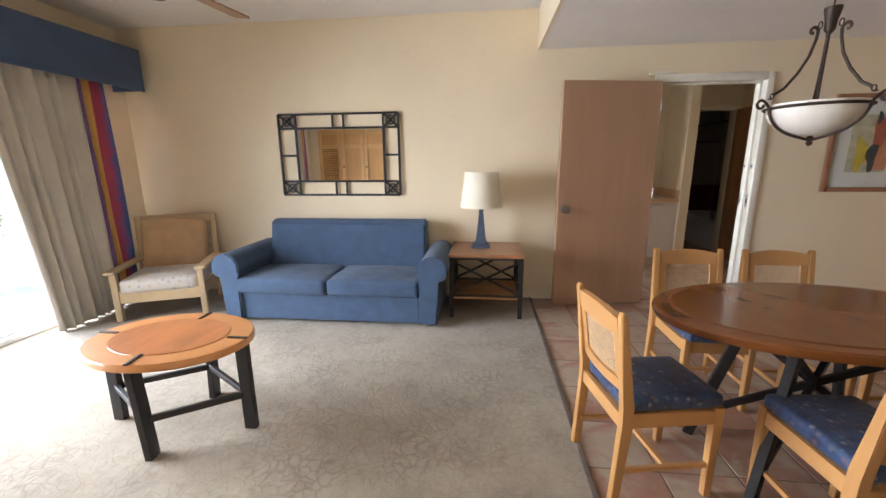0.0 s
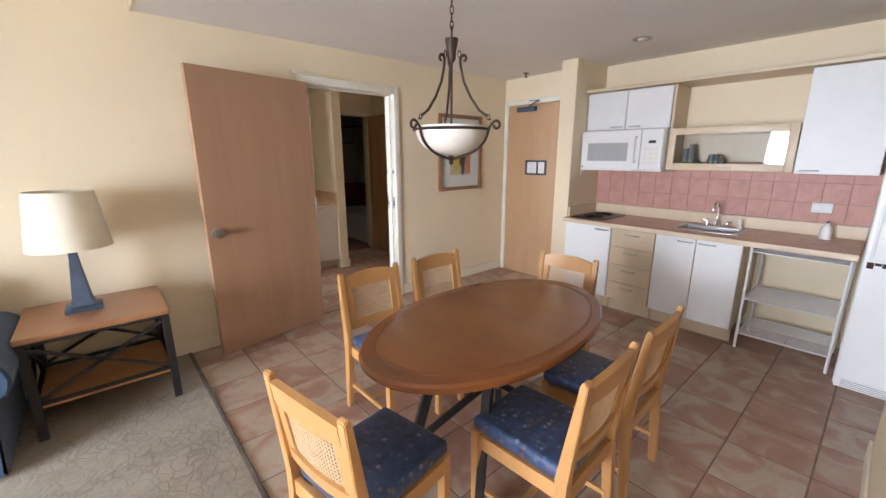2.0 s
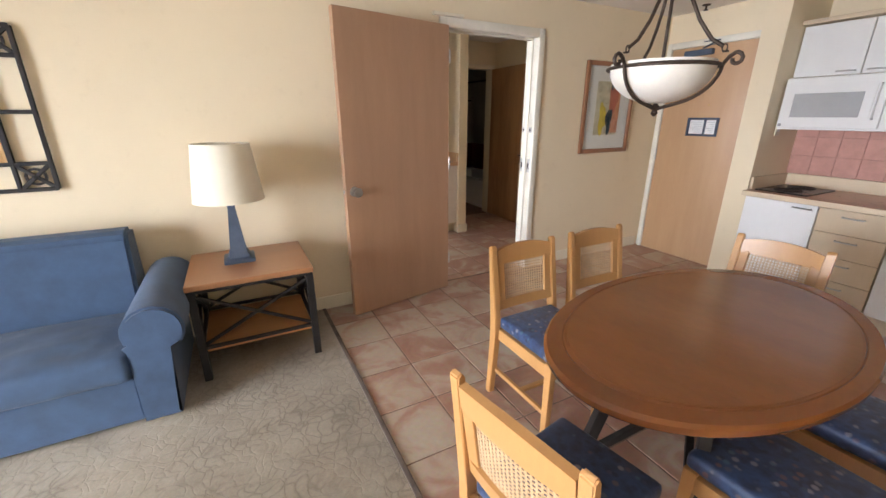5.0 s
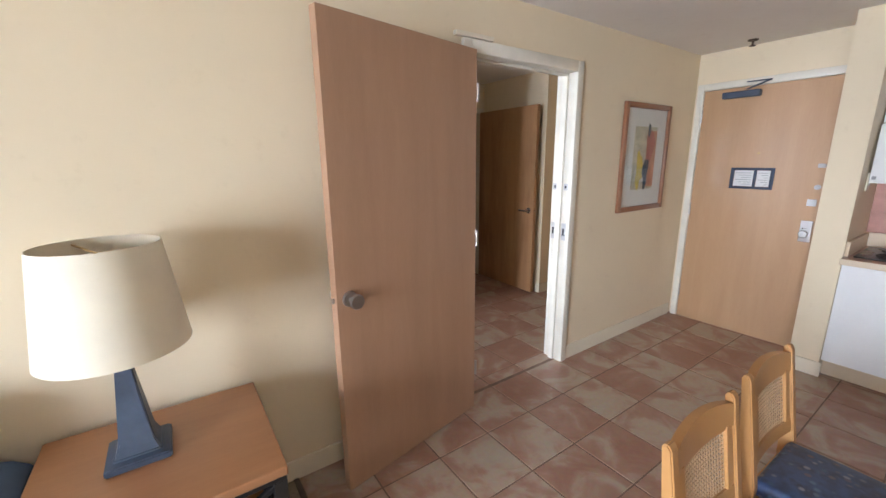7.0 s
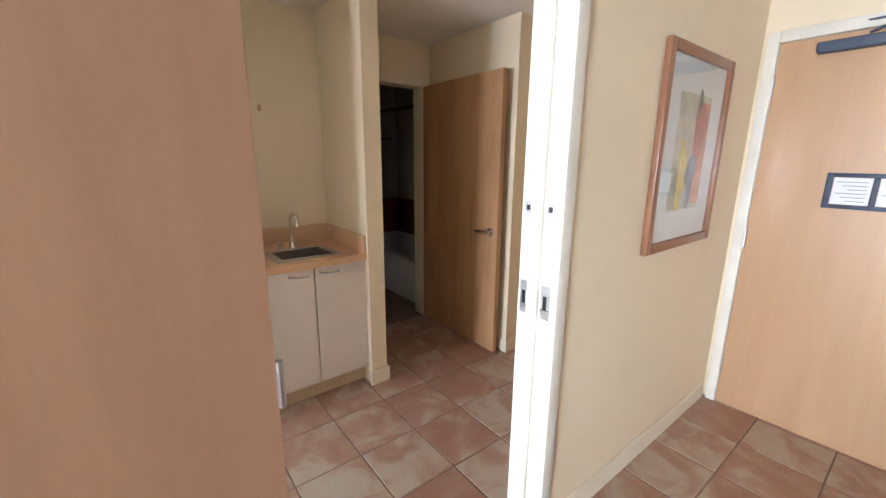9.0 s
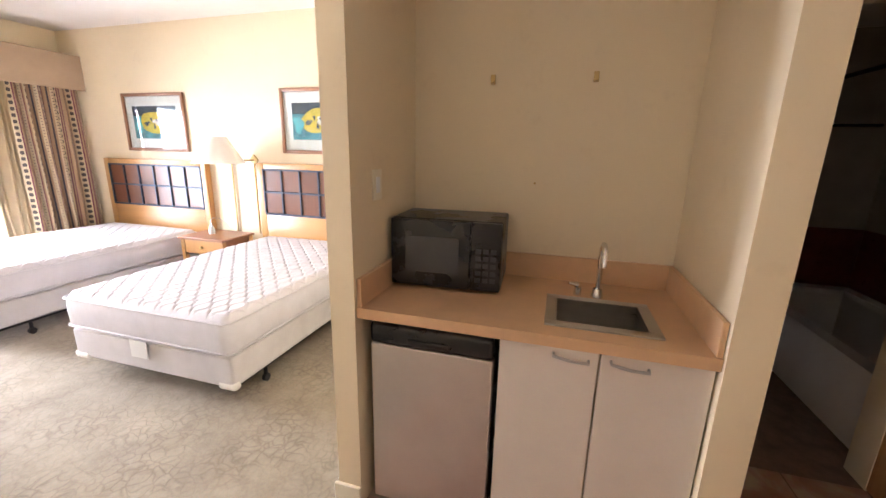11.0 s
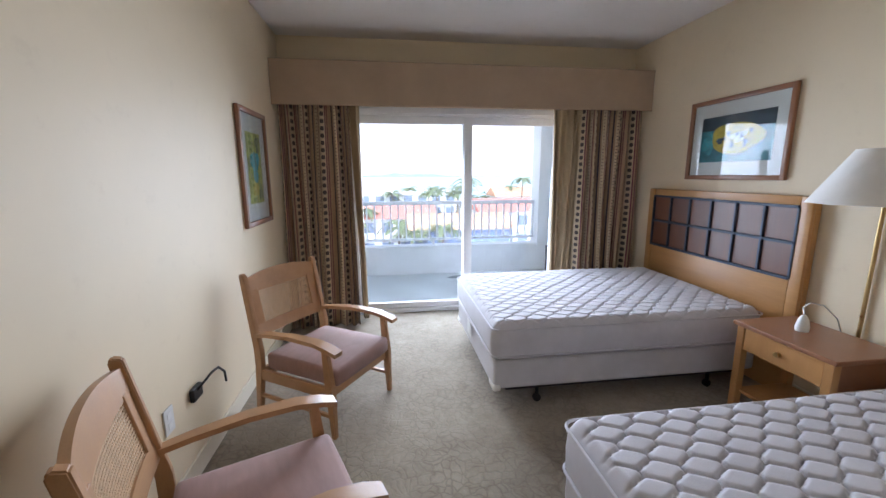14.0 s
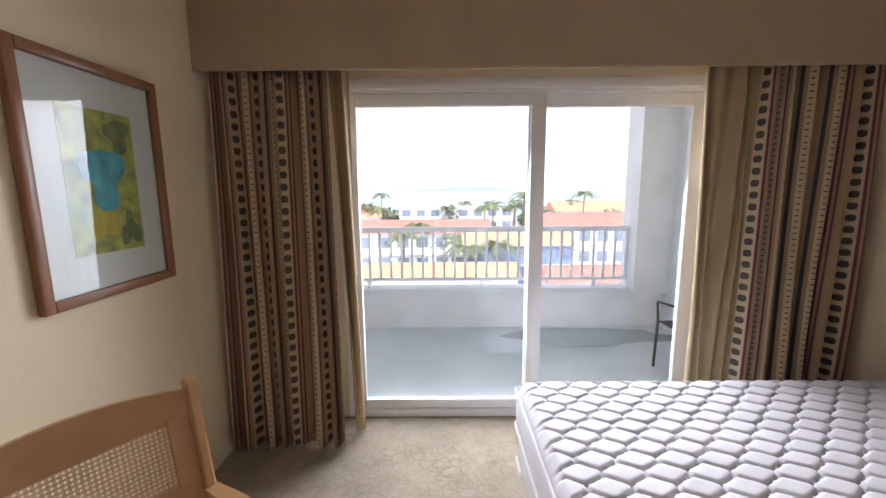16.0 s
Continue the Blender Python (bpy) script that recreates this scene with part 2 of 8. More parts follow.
def carpet_mat(name, c1, c2, crack):
    m, nt, bs = node_mat(name)
    co = coords(nt)
    warp = add(nt, "ShaderNodeTexNoise", Scale=7.0, Detail=2.0)
    nt.links.new(co, warp.inputs["Vector"])
    wv = nt.nodes.new("ShaderNodeVectorMath")
    wv.operation = 'MULTIPLY_ADD'
    wv.inputs[1].default_value = (0.16, 0.16, 0.0)
    nt.links.new(warp.outputs[1], wv.inputs[0])
    nt.links.new(co, wv.inputs[2])
    vo = add(nt, "ShaderNodeTexVoronoi", Scale=19.0)
    vo.feature = 'DISTANCE_TO_EDGE'
    nt.links.new(wv.outputs[0], vo.inputs["Vector"])
    fib = add(nt, "ShaderNodeTexNoise", Scale=330.0, Detail=3.0, Roughness=0.75)
    tuft = add(nt, "ShaderNodeTexNoise", Scale=60.0, Detail=4.0, Roughness=0.7)
    big = add(nt, "ShaderNodeTexNoise", Scale=1.6, Detail=4.0, Roughness=0.65)
    for n in (fib, tuft, big):
        nt.links.new(co, n.inputs["Vector"])
    col = ramp(nt, big.outputs[0], [(0.32, c2), (0.68, c1)])
    edge = ramp(nt, vo.outputs[0], [(0.0, (0.66, 0.64, 0.62)), (0.07, (0.85, 0.84, 0.83)), (0.20, (1, 1, 1))])
    part_ = add(nt, "ShaderNodeTexNoise", Scale=3.5, Detail=3.0)
    nt.links.new(co, part_.inputs["Vector"])
    worn = ramp(nt, part_.outputs[0], [(0.35, (0, 0, 0)), (0.65, (crack, crack, crack))])
    col = mixc(nt, worn, col, edge, 'MULTIPLY')
    col = mixc(nt, 0.7, col, ramp(nt, tuft.outputs[0], [(0.25, (0.70, 0.70, 0.70)), (0.75, (1, 1, 1))]), 'MULTIPLY')
    blot = add(nt, "ShaderNodeTexNoise", Scale=9.0, Detail=5.0, Roughness=0.7)
    nt.links.new(co, blot.inputs["Vector"])
    col = mixc(nt, 0.8, col, ramp(nt, blot.outputs[0], [(0.34, (0.84, 0.83, 0.81)), (0.56, (1, 1, 1))]), 'MULTIPLY')
    col = mixc(nt, 0.4, col, fib.outputs[1], 'SOFT_LIGHT')
    nt.links.new(col, bs.inputs["Base Color"])
    bs.inputs["Roughness"].default_value = 0.95
    bs.inputs["Sheen Weight"].default_value = 0.25
    bs.inputs["Specular IOR Level"].default_value = 0.1
    h = nt.nodes.new("ShaderNodeMath")
    h.operation = 'ADD'
    er = add(nt, "ShaderNodeMapRange")
    er.inputs[2].default_value = 0.12
    er.inputs[4].default_value = 1.0
    nt.links.new(vo.outputs[0], er.inputs[0])
    nt.links.new(er.outputs[0], h.inputs[0])
    nt.links.new(tuft.outputs[0], h.inputs[1])
    bump(nt, bs, h.outputs[0], 0.22, 0.004)
    return m


def tile_mat(name):
    """Terracotta with cream clouds; each tile differs."""
    m, nt, bs = node_mat(name)
    co = coords(nt)
    n1 = add(nt, "ShaderNodeTexNoise", Scale=4.5, Detail=4.0, Roughness=0.55, Distortion=0.8)
    n2 = add(nt, "ShaderNodeTexNoise", Scale=40.0, Detail=4.0)
    for n in (n1, n2):
        nt.links.new(co, n.inputs["Vector"])
    oi = nt.nodes.new("ShaderNodeObjectInfo")
    off = nt.nodes.new("ShaderNodeMath")
    off.operation = 'MULTIPLY_ADD'
    off.inputs[1].default_value, off.inputs[2].default_value = 0.22, -0.11
    nt.links.new(oi.outputs["Random"], off.inputs[0])
    s = nt.nodes.new("ShaderNodeMath")
    nt.links.new(n1.outputs[0], s.inputs[0])
    nt.links.new(off.outputs[0], s.inputs[1])
    col = ramp(nt, s.outputs[0], [(0.34, (0.34, 0.18, 0.125)), (0.49, (0.39, 0.235, 0.17)), (0.60, (0.45, 0.345, 0.26)), (0.74, (0.46, 0.39, 0.305))])
    col = mixc(nt, 0.25, col, n2.outputs[1], 'SOFT_LIGHT')
    nt.links.new(col, bs.inputs["Base Color"])
    rr = add(nt, "ShaderNodeMapRange")
    rr.inputs[3].default_value, rr.inputs[4].default_value = 0.24, 0.46
    nt.links.new(n2.outputs[0], rr.inputs[0])
    nt.links.new(rr.outputs[0], bs.inputs["Roughness"])
    bump(nt, bs, n1.outputs[0], 0.25, 0.004)
    return m


def print_mat(name, ground, spots, scale):
    """Dark upholstery with a scattered multicoloured print."""
    m, nt, bs = node_mat(name)
    co = coords(nt)
    v1 = add(nt, "ShaderNodeTexVoronoi", Scale=scale)
    n1 = add(nt, "ShaderNodeTexNoise", Scale=scale * 0.45, Detail=3.0)
    n2 = add(nt, "ShaderNodeTexNoise", Scale=500.0, Detail=2.0)
    for n in (v1, n1, n2):
        nt.links.new(co, n.inputs["Vector"])
    col = ramp(nt, n1.outputs[0], [(0.3, ground), (0.55, spots[0]), (0.72, ground)])
    sep = nt.nodes.new("ShaderNodeSeparateColor")
    nt.links.new(v1.outputs["Color"], sep.inputs[0])
    pick = ramp(nt, sep.outputs[0], [(0.0, ground), (0.45, spots[0]), (0.62, spots[1]), (0.74, spots[2]), (0.84, ground), (0.93, spots[3])])
    near = ramp(nt, v1.outputs["Distance"], [(0.25, (0.75, 0.75, 0.75)), (0.45, (0.0, 0.0, 0.0))])
    col = mixc(nt, near, col, pick)
    nt.links.new(col, bs.inputs["Base Color"])
    bs.inputs["Roughness"].default_value = 0.5
    bs.inputs["Sheen Weight"].default_value = 0.15
    bump(nt, bs, n2.outputs[0], 0.3, 0.001)
    return m


def curtain_mat(name, stripes):
    """Striped cloth; the u of its UV map runs in metres across the cloth and v up it."""
    m, nt, bs = node_mat(name)
    uv = nt.nodes.new("ShaderNodeUVMap")
    uv.uv_map = "cloth"
    sp = nt.nodes.new("ShaderNodeSeparateXYZ")
    nt.links.new(uv.outputs[0], sp.inputs[0])

    def mth(op, a, b=None, c=None):
        n = nt.nodes.new("ShaderNodeMath")
        n.operation = op
        for i, v in enumerate((a, b, c)):
            if v is None:
                continue
            if isinstance(v, (int, float)):
                n.inputs[i].default_value = v
            else:
                nt.links.new(v, n.inputs[i])
        return n.outputs[0]
    if stripes == "dots":
        per = 0.20
        u = mth('FRACT', mth('DIVIDE', sp.outputs[0], per))
        base = nt.nodes.new("ShaderNodeValToRGB")
        base.color_ramp.interpolation = 'CONSTANT'
        tan, cream, plum, ink = (0.31, 0.20, 0.115), (0.47, 0.36, 0.23), (0.13, 0.03, 0.045), (0.04, 0.03, 0.04)
        stops = [(0.0, cream), (0.26, plum), (0.31, tan), (0.36, plum), (0.40, tan), (0.56, ink), (0.64, tan), (0.72, cream), (0.90, plum), (0.94, tan)]
        e = base.color_ramp.elements
        while len(e) < len(stops):
            e.new(0.5)
        for el, (p, c) in zip(e, stops):
            el.position, el.color = p, (*c, 1)
        nt.links.new(u, base.inputs[0])
        v = mth('SUBTRACT', mth('FRACT', mth('DIVIDE', sp.outputs[1], 0.062)), 0.5)
        du = mth('DIVIDE', mth('SUBTRACT', u, 0.13), 0.085)
        dv = mth('DIVIDE', v, 0.30)
        rad = mth('ADD', mth('POWER', mth('ABSOLUTE', du), 3.0), mth('POWER', mth('ABSOLUTE', dv), 3.0))
        dot = mth('LESS_THAN', rad, 1.0)
        dv2 = mth('ABSOLUTE', mth('SUBTRACT', mth('FRACT', mth('DIVIDE', sp.outputs[1], 0.031)), 0.5))
        dash = mth('MULTIPLY', mth('LESS_THAN', dv2, 0.12), mth('LESS_THAN', mth('ABSOLUTE', mth('SUBTRACT', u, 0.80)), 0.035))
        col = mixc(nt, dot, base.outputs[0], (0.06, 0.045, 0.04))
        col = mixc(nt, dash, col, (0.08, 0.06, 0.05))
    else:
        u = mth('FRACT', mth('DIVIDE', sp.outputs[0], 0.42))
        wob = add(nt, "ShaderNodeTexNoise", Scale=9.0, Detail=2.0)
        nt.links.new(uv.outputs[0], wob.inputs["Vector"])
        u = mth('FRACT', mth('MULTIPLY_ADD', wob.outputs[0], 0.12, u))
        base = nt.nodes.new("ShaderNodeValToRGB")
        stops = [(0.0, (0.08, 0.10, 0.30)), (0.2, (0.20, 0.10, 0.25)), (0.32, (0.65, 0.38, 0.10)), (0.5, (0.60, 0.30, 0.10)), (0.58, (0.45, 0.07, 0.09)), (0.76, (0.40, 0.06, 0.12)), (0.86, (0.06, 0.12, 0.35))]
        e = base.color_ramp.elements
        while len(e) < len(stops):
            e.new(0.5)
        for el, (p, c) in zip(e, stops):
            el.position, el.color = p, (*c, 1)
        nt.links.new(u, base.inputs[0])
        col = base.outputs[0]
    n2 = add(nt, "ShaderNodeTexNoise", Scale=700.0, Detail=2.0)
    nt.links.new(uv.outputs[0], n2.inputs["Vector"])
    col = mixc(nt, 0.25, col, n2.outputs[1], 'SOFT_LIGHT')
    nt.links.new(col, bs.inputs["Base Color"])
    bs.inputs["Roughness"].default_value = 0.85
    bs.inputs["Sheen Weight"].default_value = 0.2
    bump(nt, bs, n2.outputs[0], 0.3, 0.001)
    return m


def glass_mat(name, tint=(0.95, 0.98, 1.0), rough=0.0):
    m, nt, bs = node_mat(name)
    tr = nt.nodes.new("ShaderNodeBsdfTransparent")
    tr.inputs[0].default_value = (*tint, 1)
    gl = nt.nodes.new("ShaderNodeBsdfGlossy")
    gl.inputs["Roughness"].default_value = rough
    lw = nt.nodes.new("ShaderNodeLayerWeight")
    lw.inputs[0].default_value = 0.5
    pw = nt.nodes.new("ShaderNodeMath")
    pw.operation = 'POWER'
    pw.inputs[1].default_value = 4.0
    nt.links.new(lw.outputs["Facing"], pw.inputs[0])
    fr = nt.nodes.new("ShaderNodeMath")
    fr.operation = 'MULTIPLY_ADD'
    fr.inputs[1].default_value, fr.inputs[2].default_value = 0.75, 0.04
    nt.links.new(pw.outputs[0], fr.inputs[0])
    mx = nt.nodes.new("ShaderNodeMixShader")
    nt.links.new(fr.outputs[0], mx.inputs[0])
    nt.links.new(tr.outputs[0], mx.inputs[1])
    nt.links.new(gl.outputs[0], mx.inputs[2])
    nt.links.new(mx.outputs[0], nt.nodes["Material Output"].inputs[0])
    return m


def paint_wall(name, c, rough=0.5):
    """Rolled wall paint: orange-peel relief, faint scuffs and patchy gloss."""
    m, nt, bs = node_mat(name)
    co = coords(nt)
    peel = add(nt, "ShaderNodeTexNoise", Scale=160.0, Detail=2.0)
    big = add(nt, "ShaderNodeTexNoise", Scale=1.1, Detail=5.0, Roughness=0.6)
    mid = add(nt, "ShaderNodeTexNoise", Scale=9.0, Detail=6.0, Roughness=0.7)
    for n in (peel, big, mid):
        nt.links.new(co, n.inputs["Vector"])
    col = ramp(nt, big.outputs[0], [(0.3, tuple(v * 0.955 for v in c)), (0.7, tuple(min(1, v * 1.03) for v in c))])
    col = mixc(nt, 0.5, col, ramp(nt, mid.outputs[0], [(0.28, (0.90, 0.88, 0.85)), (0.42, (1, 1, 1))]), 'MULTIPLY')
    nt.links.new(col, bs.inputs["Base Color"])
    rr = add(nt, "ShaderNodeMapRange")
    rr.inputs[3].default_value, rr.inputs[4].default_value = rough - 0.07, rough + 0.07
    nt.links.new(mid.outputs[0], rr.inputs[0])
    nt.links.new(rr.outputs[0], bs.inputs["Roughness"])
    bs.inputs["Specular IOR Level"].default_value = 0.35
    bump(nt, bs, peel.outputs[0], 0.10, 0.0015)
    return m


WALL = paint_wall("wall_paint", (0.80, 0.68, 0.485), 0.55)
TRIM = paint_wall("trim_paint", (0.80, 0.73, 0.58), 0.35)
JAMB = plain("white_frame_paint", (0.76, 0.72, 0.62), 0.4, vary=0.08)
CEIL = paint_wall("ceiling_paint", (0.84, 0.80, 0.75), 0.85)
CARPET = carpet_mat("carpet", (0.41, 0.345, 0.26), (0.285, 0.235, 0.175), 0.85)
TILE = tile_mat("terracotta")
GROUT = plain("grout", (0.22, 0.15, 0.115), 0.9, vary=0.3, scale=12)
EDGING = plain("carpet_edging", (0.13, 0.10, 0.08), 0.7, vary=0.3, scale=12)
DOORWOOD = wood("door_veneer", (0.45, 0.27, 0.165), (0.36, 0.20, 0.115), 0.38, (7, 7, 0.7), coat=0.2, scale=2.2)
LEAFWOOD = wood("pale_door_veneer", (0.52, 0.30, 0.145), (0.38, 0.195, 0.09), 0.4, (6, 6, 0.6), coat=0.2, scale=2.5)
_nt = LEAFWOOD.node_tree
_bs = _nt.nodes["Principled BSDF"]
_src = _bs.inputs["Base Color"].links[0].from_socket
_st = add(_nt, "ShaderNodeTexNoise", Scale=2.0, Detail=5.0, Roughness=0.7, Distortion=0.4)
_nt.links.new(coords(_nt, (2.4, 2.4, 0.28)), _st.inputs["Vector"])
_nt.links.new(mixc(_nt, 0.75, _src, ramp(_nt, _st.outputs[0], [(0.45, (1, 1, 1)), (0.60, (0.72, 0.64, 0.58)), (0.76, (0.45, 0.36, 0.30))]), 'MULTIPLY'), _bs.inputs["Base Color"])
ENTRYWOOD = wood("entry_door_veneer", (0.55, 0.345, 0.19), (0.45, 0.26, 0.13), 0.35, (7, 7, 0.7), coat=0.25, scale=1.8)
OAK = wood("honey_oak", (0.55, 0.29, 0.105), (0.45, 0.22, 0.072), 0.38, (9, 9, 0.9), coat=0.2, scale=3.0)
OAK2 = wood("chair_beech", (0.50, 0.28, 0.13), (0.36, 0.18, 0.075), 0.38, (9, 9, 9), coat=0.2, scale=2.0)
TABLEWOOD = plain("table_veneer", (0.22, 0.073, 0.018), 0.22, vary=0.16, scale=2.5, fine=60.0, grain=0.02, dist=0.0002, stretch=(0.8, 1.6, 1.6), coat=0.1)
COFFEEWOOD = wood("coffee_table_wood", (0.60, 0.28, 0.10), (0.44, 0.17, 0.055), 0.33, (0.8, 8, 8), coat=0.3, scale=2.2)
PALEWOOD = wood("bleached_oak", (0.60, 0.45, 0.27), (0.50, 0.36, 0.20), 0.5, (8, 8, 0.8), coat=0.05)
HEADWOOD = wood("headboard_wood", (0.58, 0.31, 0.11), (0.44, 0.21, 0.065), 0.36, (0.8, 8, 8), coat=0.25)
PANELWOOD = wood("headboard_panel", (0.19, 0.075, 0.038), (0.12, 0.045, 0.024), 0.35, (8, 8, 0.8), coat=0.25)
FRAMEWOOD = wood("picture_frame_wood", (0.33, 0.15, 0.075), (0.22, 0.09, 0.045), 0.35, (6, 6, 6), coat=0.2)
DARKWOOD = wood("dark_mirror_frame", (0.16, 0.07, 0.04), (0.08, 0.035, 0.02), 0.35, (6, 6, 6), coat=0.3)
DESKTOP = plain("worn_desk_top", (0.17, 0.095, 0.07), 0.32, vary=0.45, scale=5, fine=60)
BLACKIRON = plain("black_iron", (0.022, 0.020, 0.020), 0.5, 0.3, vary=0.3, scale=15)
BLUEIRON = plain("blue_black_strip", (0.035, 0.05, 0.085), 0.5, 0.0, vary=0.25, scale=20)
BRONZE = plain("aged_bronze", (0.055, 0.036, 0.026), 0.5, 0.5, vary=0.4, scale=30)
STEEL = plain("brushed_steel", (0.52, 0.51, 0.50), 0.3, 1.0, vary=0.08, scale=4, fine=300, stretch=(1, 1, 12))
CHROME = plain("chrome", (0.75, 0.75, 0.75), 0.12, 1.0, vary=0.03)
BRASS = plain("antique_brass", (0.55, 0.38, 0.17), 0.3, 1.0, vary=0.15)
BLUECLOTH = plain("blue_sofa_cloth", (0.040, 0.076, 0.140), 0.85, vary=0.22, scale=9, fine=420, grain=0.5, dist=0.002, sheen=0.12)
VALBLUE = plain("blue_valance_cloth", (0.04, 0.075, 0.15), 0.85, vary=0.2, scale=5, fine=420, grain=0.4, sheen=0.3)
LAMPBLUE = plain("slate_blue_paint", (0.06, 0.085, 0.13), 0.5, vary=0.2, scale=14)
SHADE = plain("cream_lamp_shade", (0.80, 0.73, 0.58), 0.8, vary=0.05, fine=350, grain=0.2)
SHADEWHITE = plain("white_lamp_shade", (0.80, 0.78, 0.74), 0.8, vary=0.04, fine=350, grain=0.2)
ALABASTER = plain("alabaster_glass", (0.82, 0.77, 0.68), 0.35, vary=0.08, scale=8)
WHITELAM = plain("white_laminate", (0.80, 0.80, 0.79), 0.48, vary=0.025, grain=0.03)
CREAMLAM = wood("cream_laminate", (0.70, 0.57, 0.40), (0.64, 0.50, 0.33), 0.4, (6, 6, 0.8), coat=0.05)
COUNTER = plain("pink_laminate_top", (0.52, 0.30, 0.21), 0.3, vary=0.12, scale=25, fine=300, grain=0.05)
TANTOP = plain("tan_laminate_top", (0.66, 0.41, 0.23), 0.38, vary=0.06, scale=12, fine=300, grain=0.05)
PINKTILE = plain("pink_wall_tile", (0.50, 0.25, 0.20), 0.5, vary=0.14, scale=12, grain=0.05)
PINKGROUT = plain("pink_grout", (0.47, 0.25, 0.20), 0.8)
APPLIANCE = plain("white_enamel", (0.80, 0.80, 0.79), 0.36, vary=0.02, grain=0.03, coat=0.08)
BLACKPLASTIC = plain("black_plastic", (0.012, 0.012, 0.013), 0.28, vary=0.1, grain=0.05)
DARKGLASS = plain("smoked_glass", (0.05, 0.05, 0.055), 0.08, vary=0.1, grain=0.0)
GREYGLASS = plain("grey_oven_glass", (0.42, 0.43, 0.44), 0.15, vary=0.05, grain=0.0)
MATTRESS = plain("mattress_ticking", (0.60, 0.585, 0.625), 0.75, vary=0.07, scale=7, fine=380, grain=0.25, sheen=0.15)
BOXCLOTH = plain("box_spring_cloth", (0.58, 0.56, 0.57), 0.8, vary=0.08, scale=5, fine=380, grain=0.25)
MAUVE = plain("mauve_seat_cloth", (0.33, 0.19, 0.165), 0.8, vary=0.1, scale=8, fine=260, grain=0.4, stretch=(1, 4, 1), sheen=0.3)
TANCUSHION = plain("tan_cushion_cloth", (0.50, 0.32, 0.17), 0.85, vary=0.1, scale=9, fine=400, grain=0.4, sheen=0.2)
FLORAL = print_mat("floral_cushion_cloth", (0.55, 0.50, 0.44), [(0.60, 0.56, 0.50), (0.40, 0.28, 0.26), (0.28, 0.30, 0.36), (0.5, 0.38, 0.25)], 26.0)
SEATPRINT = print_mat("printed_chair_cloth", (0.014, 0.018, 0.040), [(0.03, 0.062, 0.15), (0.20, 0.09, 0.055), (0.07, 0.16, 0.23), (0.28, 0.26, 0.28)], 40.0)
CANE = plain("woven_cane", (0.62, 0.42, 0.24), 0.6, vary=0.15, scale=30)
DRAPE = plain("grey_beige_drape", (0.52, 0.48, 0.41), 0.85, vary=0.06, scale=6, fine=400, grain=0.3, sheen=0.2)
LINING = plain("tan_curtain_lining", (0.40, 0.30, 0.175), 0.85, vary=0.06, scale=6, fine=400, grain=0.3)
VALTAN = plain("tan_valance_cloth", (0.40, 0.29, 0.195), 0.8, vary=0.07, scale=4, fine=300, grain=0.3)
DOTS = curtain_mat("dotted_curtain_cloth", "dots")
BRIGHT = curtain_mat("bright_curtain_cloth", "bright")
ALU = plain("white_window_frame", (0.84, 0.84, 0.84), 0.35, vary=0.04, grain=0.03)
GLASS = glass_mat("clear_glass")
MIRROR = plain("mirror_silver", (0.88, 0.88, 0.88), 0.02, 1.0, vary=0.0, grain=0.0)
_nt = MIRROR.node_tree
_bs = _nt.nodes["Principled BSDF"]
_nt.links.remove(_bs.inputs["Roughness"].links[0])
_bs.inputs["Roughness"].default_value = 0.0
MATBOARD = plain("picture_mat_board", (0.78, 0.74, 0.66), 0.8, vary=0.03)
CONCRETE = plain("painted_concrete", (0.79, 0.81, 0.83), 0.7, vary=0.08, scale=3, fine=90)
BALCFLOOR = plain("balcony_floor_coat", (0.58, 0.63, 0.64), 0.35, vary=0.12, scale=2, fine=90)
# the unlit bathroom's shade is put into this wall colour
BATHWALL = plain("bathroom_wall_dimmed", (0.40, 0.36, 0.32), 0.5, vary=0.06)
REDTILE = plain("dark_red_tile", (0.18, 0.045, 0.03), 0.3, vary=0.15, scale=14)
PAPER = plain("white_paper", (0.75, 0.75, 0.74), 0.7, vary=0.02)
FRIDGESTEEL = plain("satin_fridge_steel", (0.60, 0.55, 0.52), 0.36, 0.75, vary=0.08, scale=3, fine=200, grain=0.05)
BUTTON = plain("dark_grey_button", (0.05, 0.05, 0.055), 0.5)
INK = plain("grey_print", (0.35, 0.35, 0.36), 0.8)

# ---- the setting ----
HI, LO = 2.68, 2.345          # ceiling heights
NY, SY = 4.06, 4.18           # the wall between living room and bedroom
WX = -2.95                    # inside of the window wall
BN = 7.69                     # bedroom wall behind the beds


def wall(name, *rows, mat=WALL, label="", category="wall"):
    return whole(name, boxes(*rows), mat, label or "cream-yellow painted interior wall with faint scuffs", category, kind="structure")


wall("wall_north", (WX, 2.262, NY, SY, 0, HI), (2.262, 3.128, NY, SY, 2.045, HI), (3.128, 4.96, NY, SY, 0, HI))
wall("wall_window", (-3.12, WX, -0.42, 0.55, 0, HI), (-3.12, WX, 0.55, 3.62, 2.10, HI), (-3.12, WX, 3.62, NY, 0, HI),
     (-3.12, WX, NY, 4.78, 0, HI), (-3.12, WX, 4.78, 7.02, 2.08, HI), (-3.12, WX, 7.02, 7.87, 0, HI))
wall("wall_south", (WX, 1.2, -0.42, -0.25, 0, HI))
wall("wall_dining", (1.2, 3.49, -0.42, 0.58, 0, HI))
wall("wall_fridge_alcove", (3.49, 5.14, -0.42, -0.02, 0, HI))
wall("wall_kitchen", (4.98, 5.14, -0.02, 3.04, 0, HI))
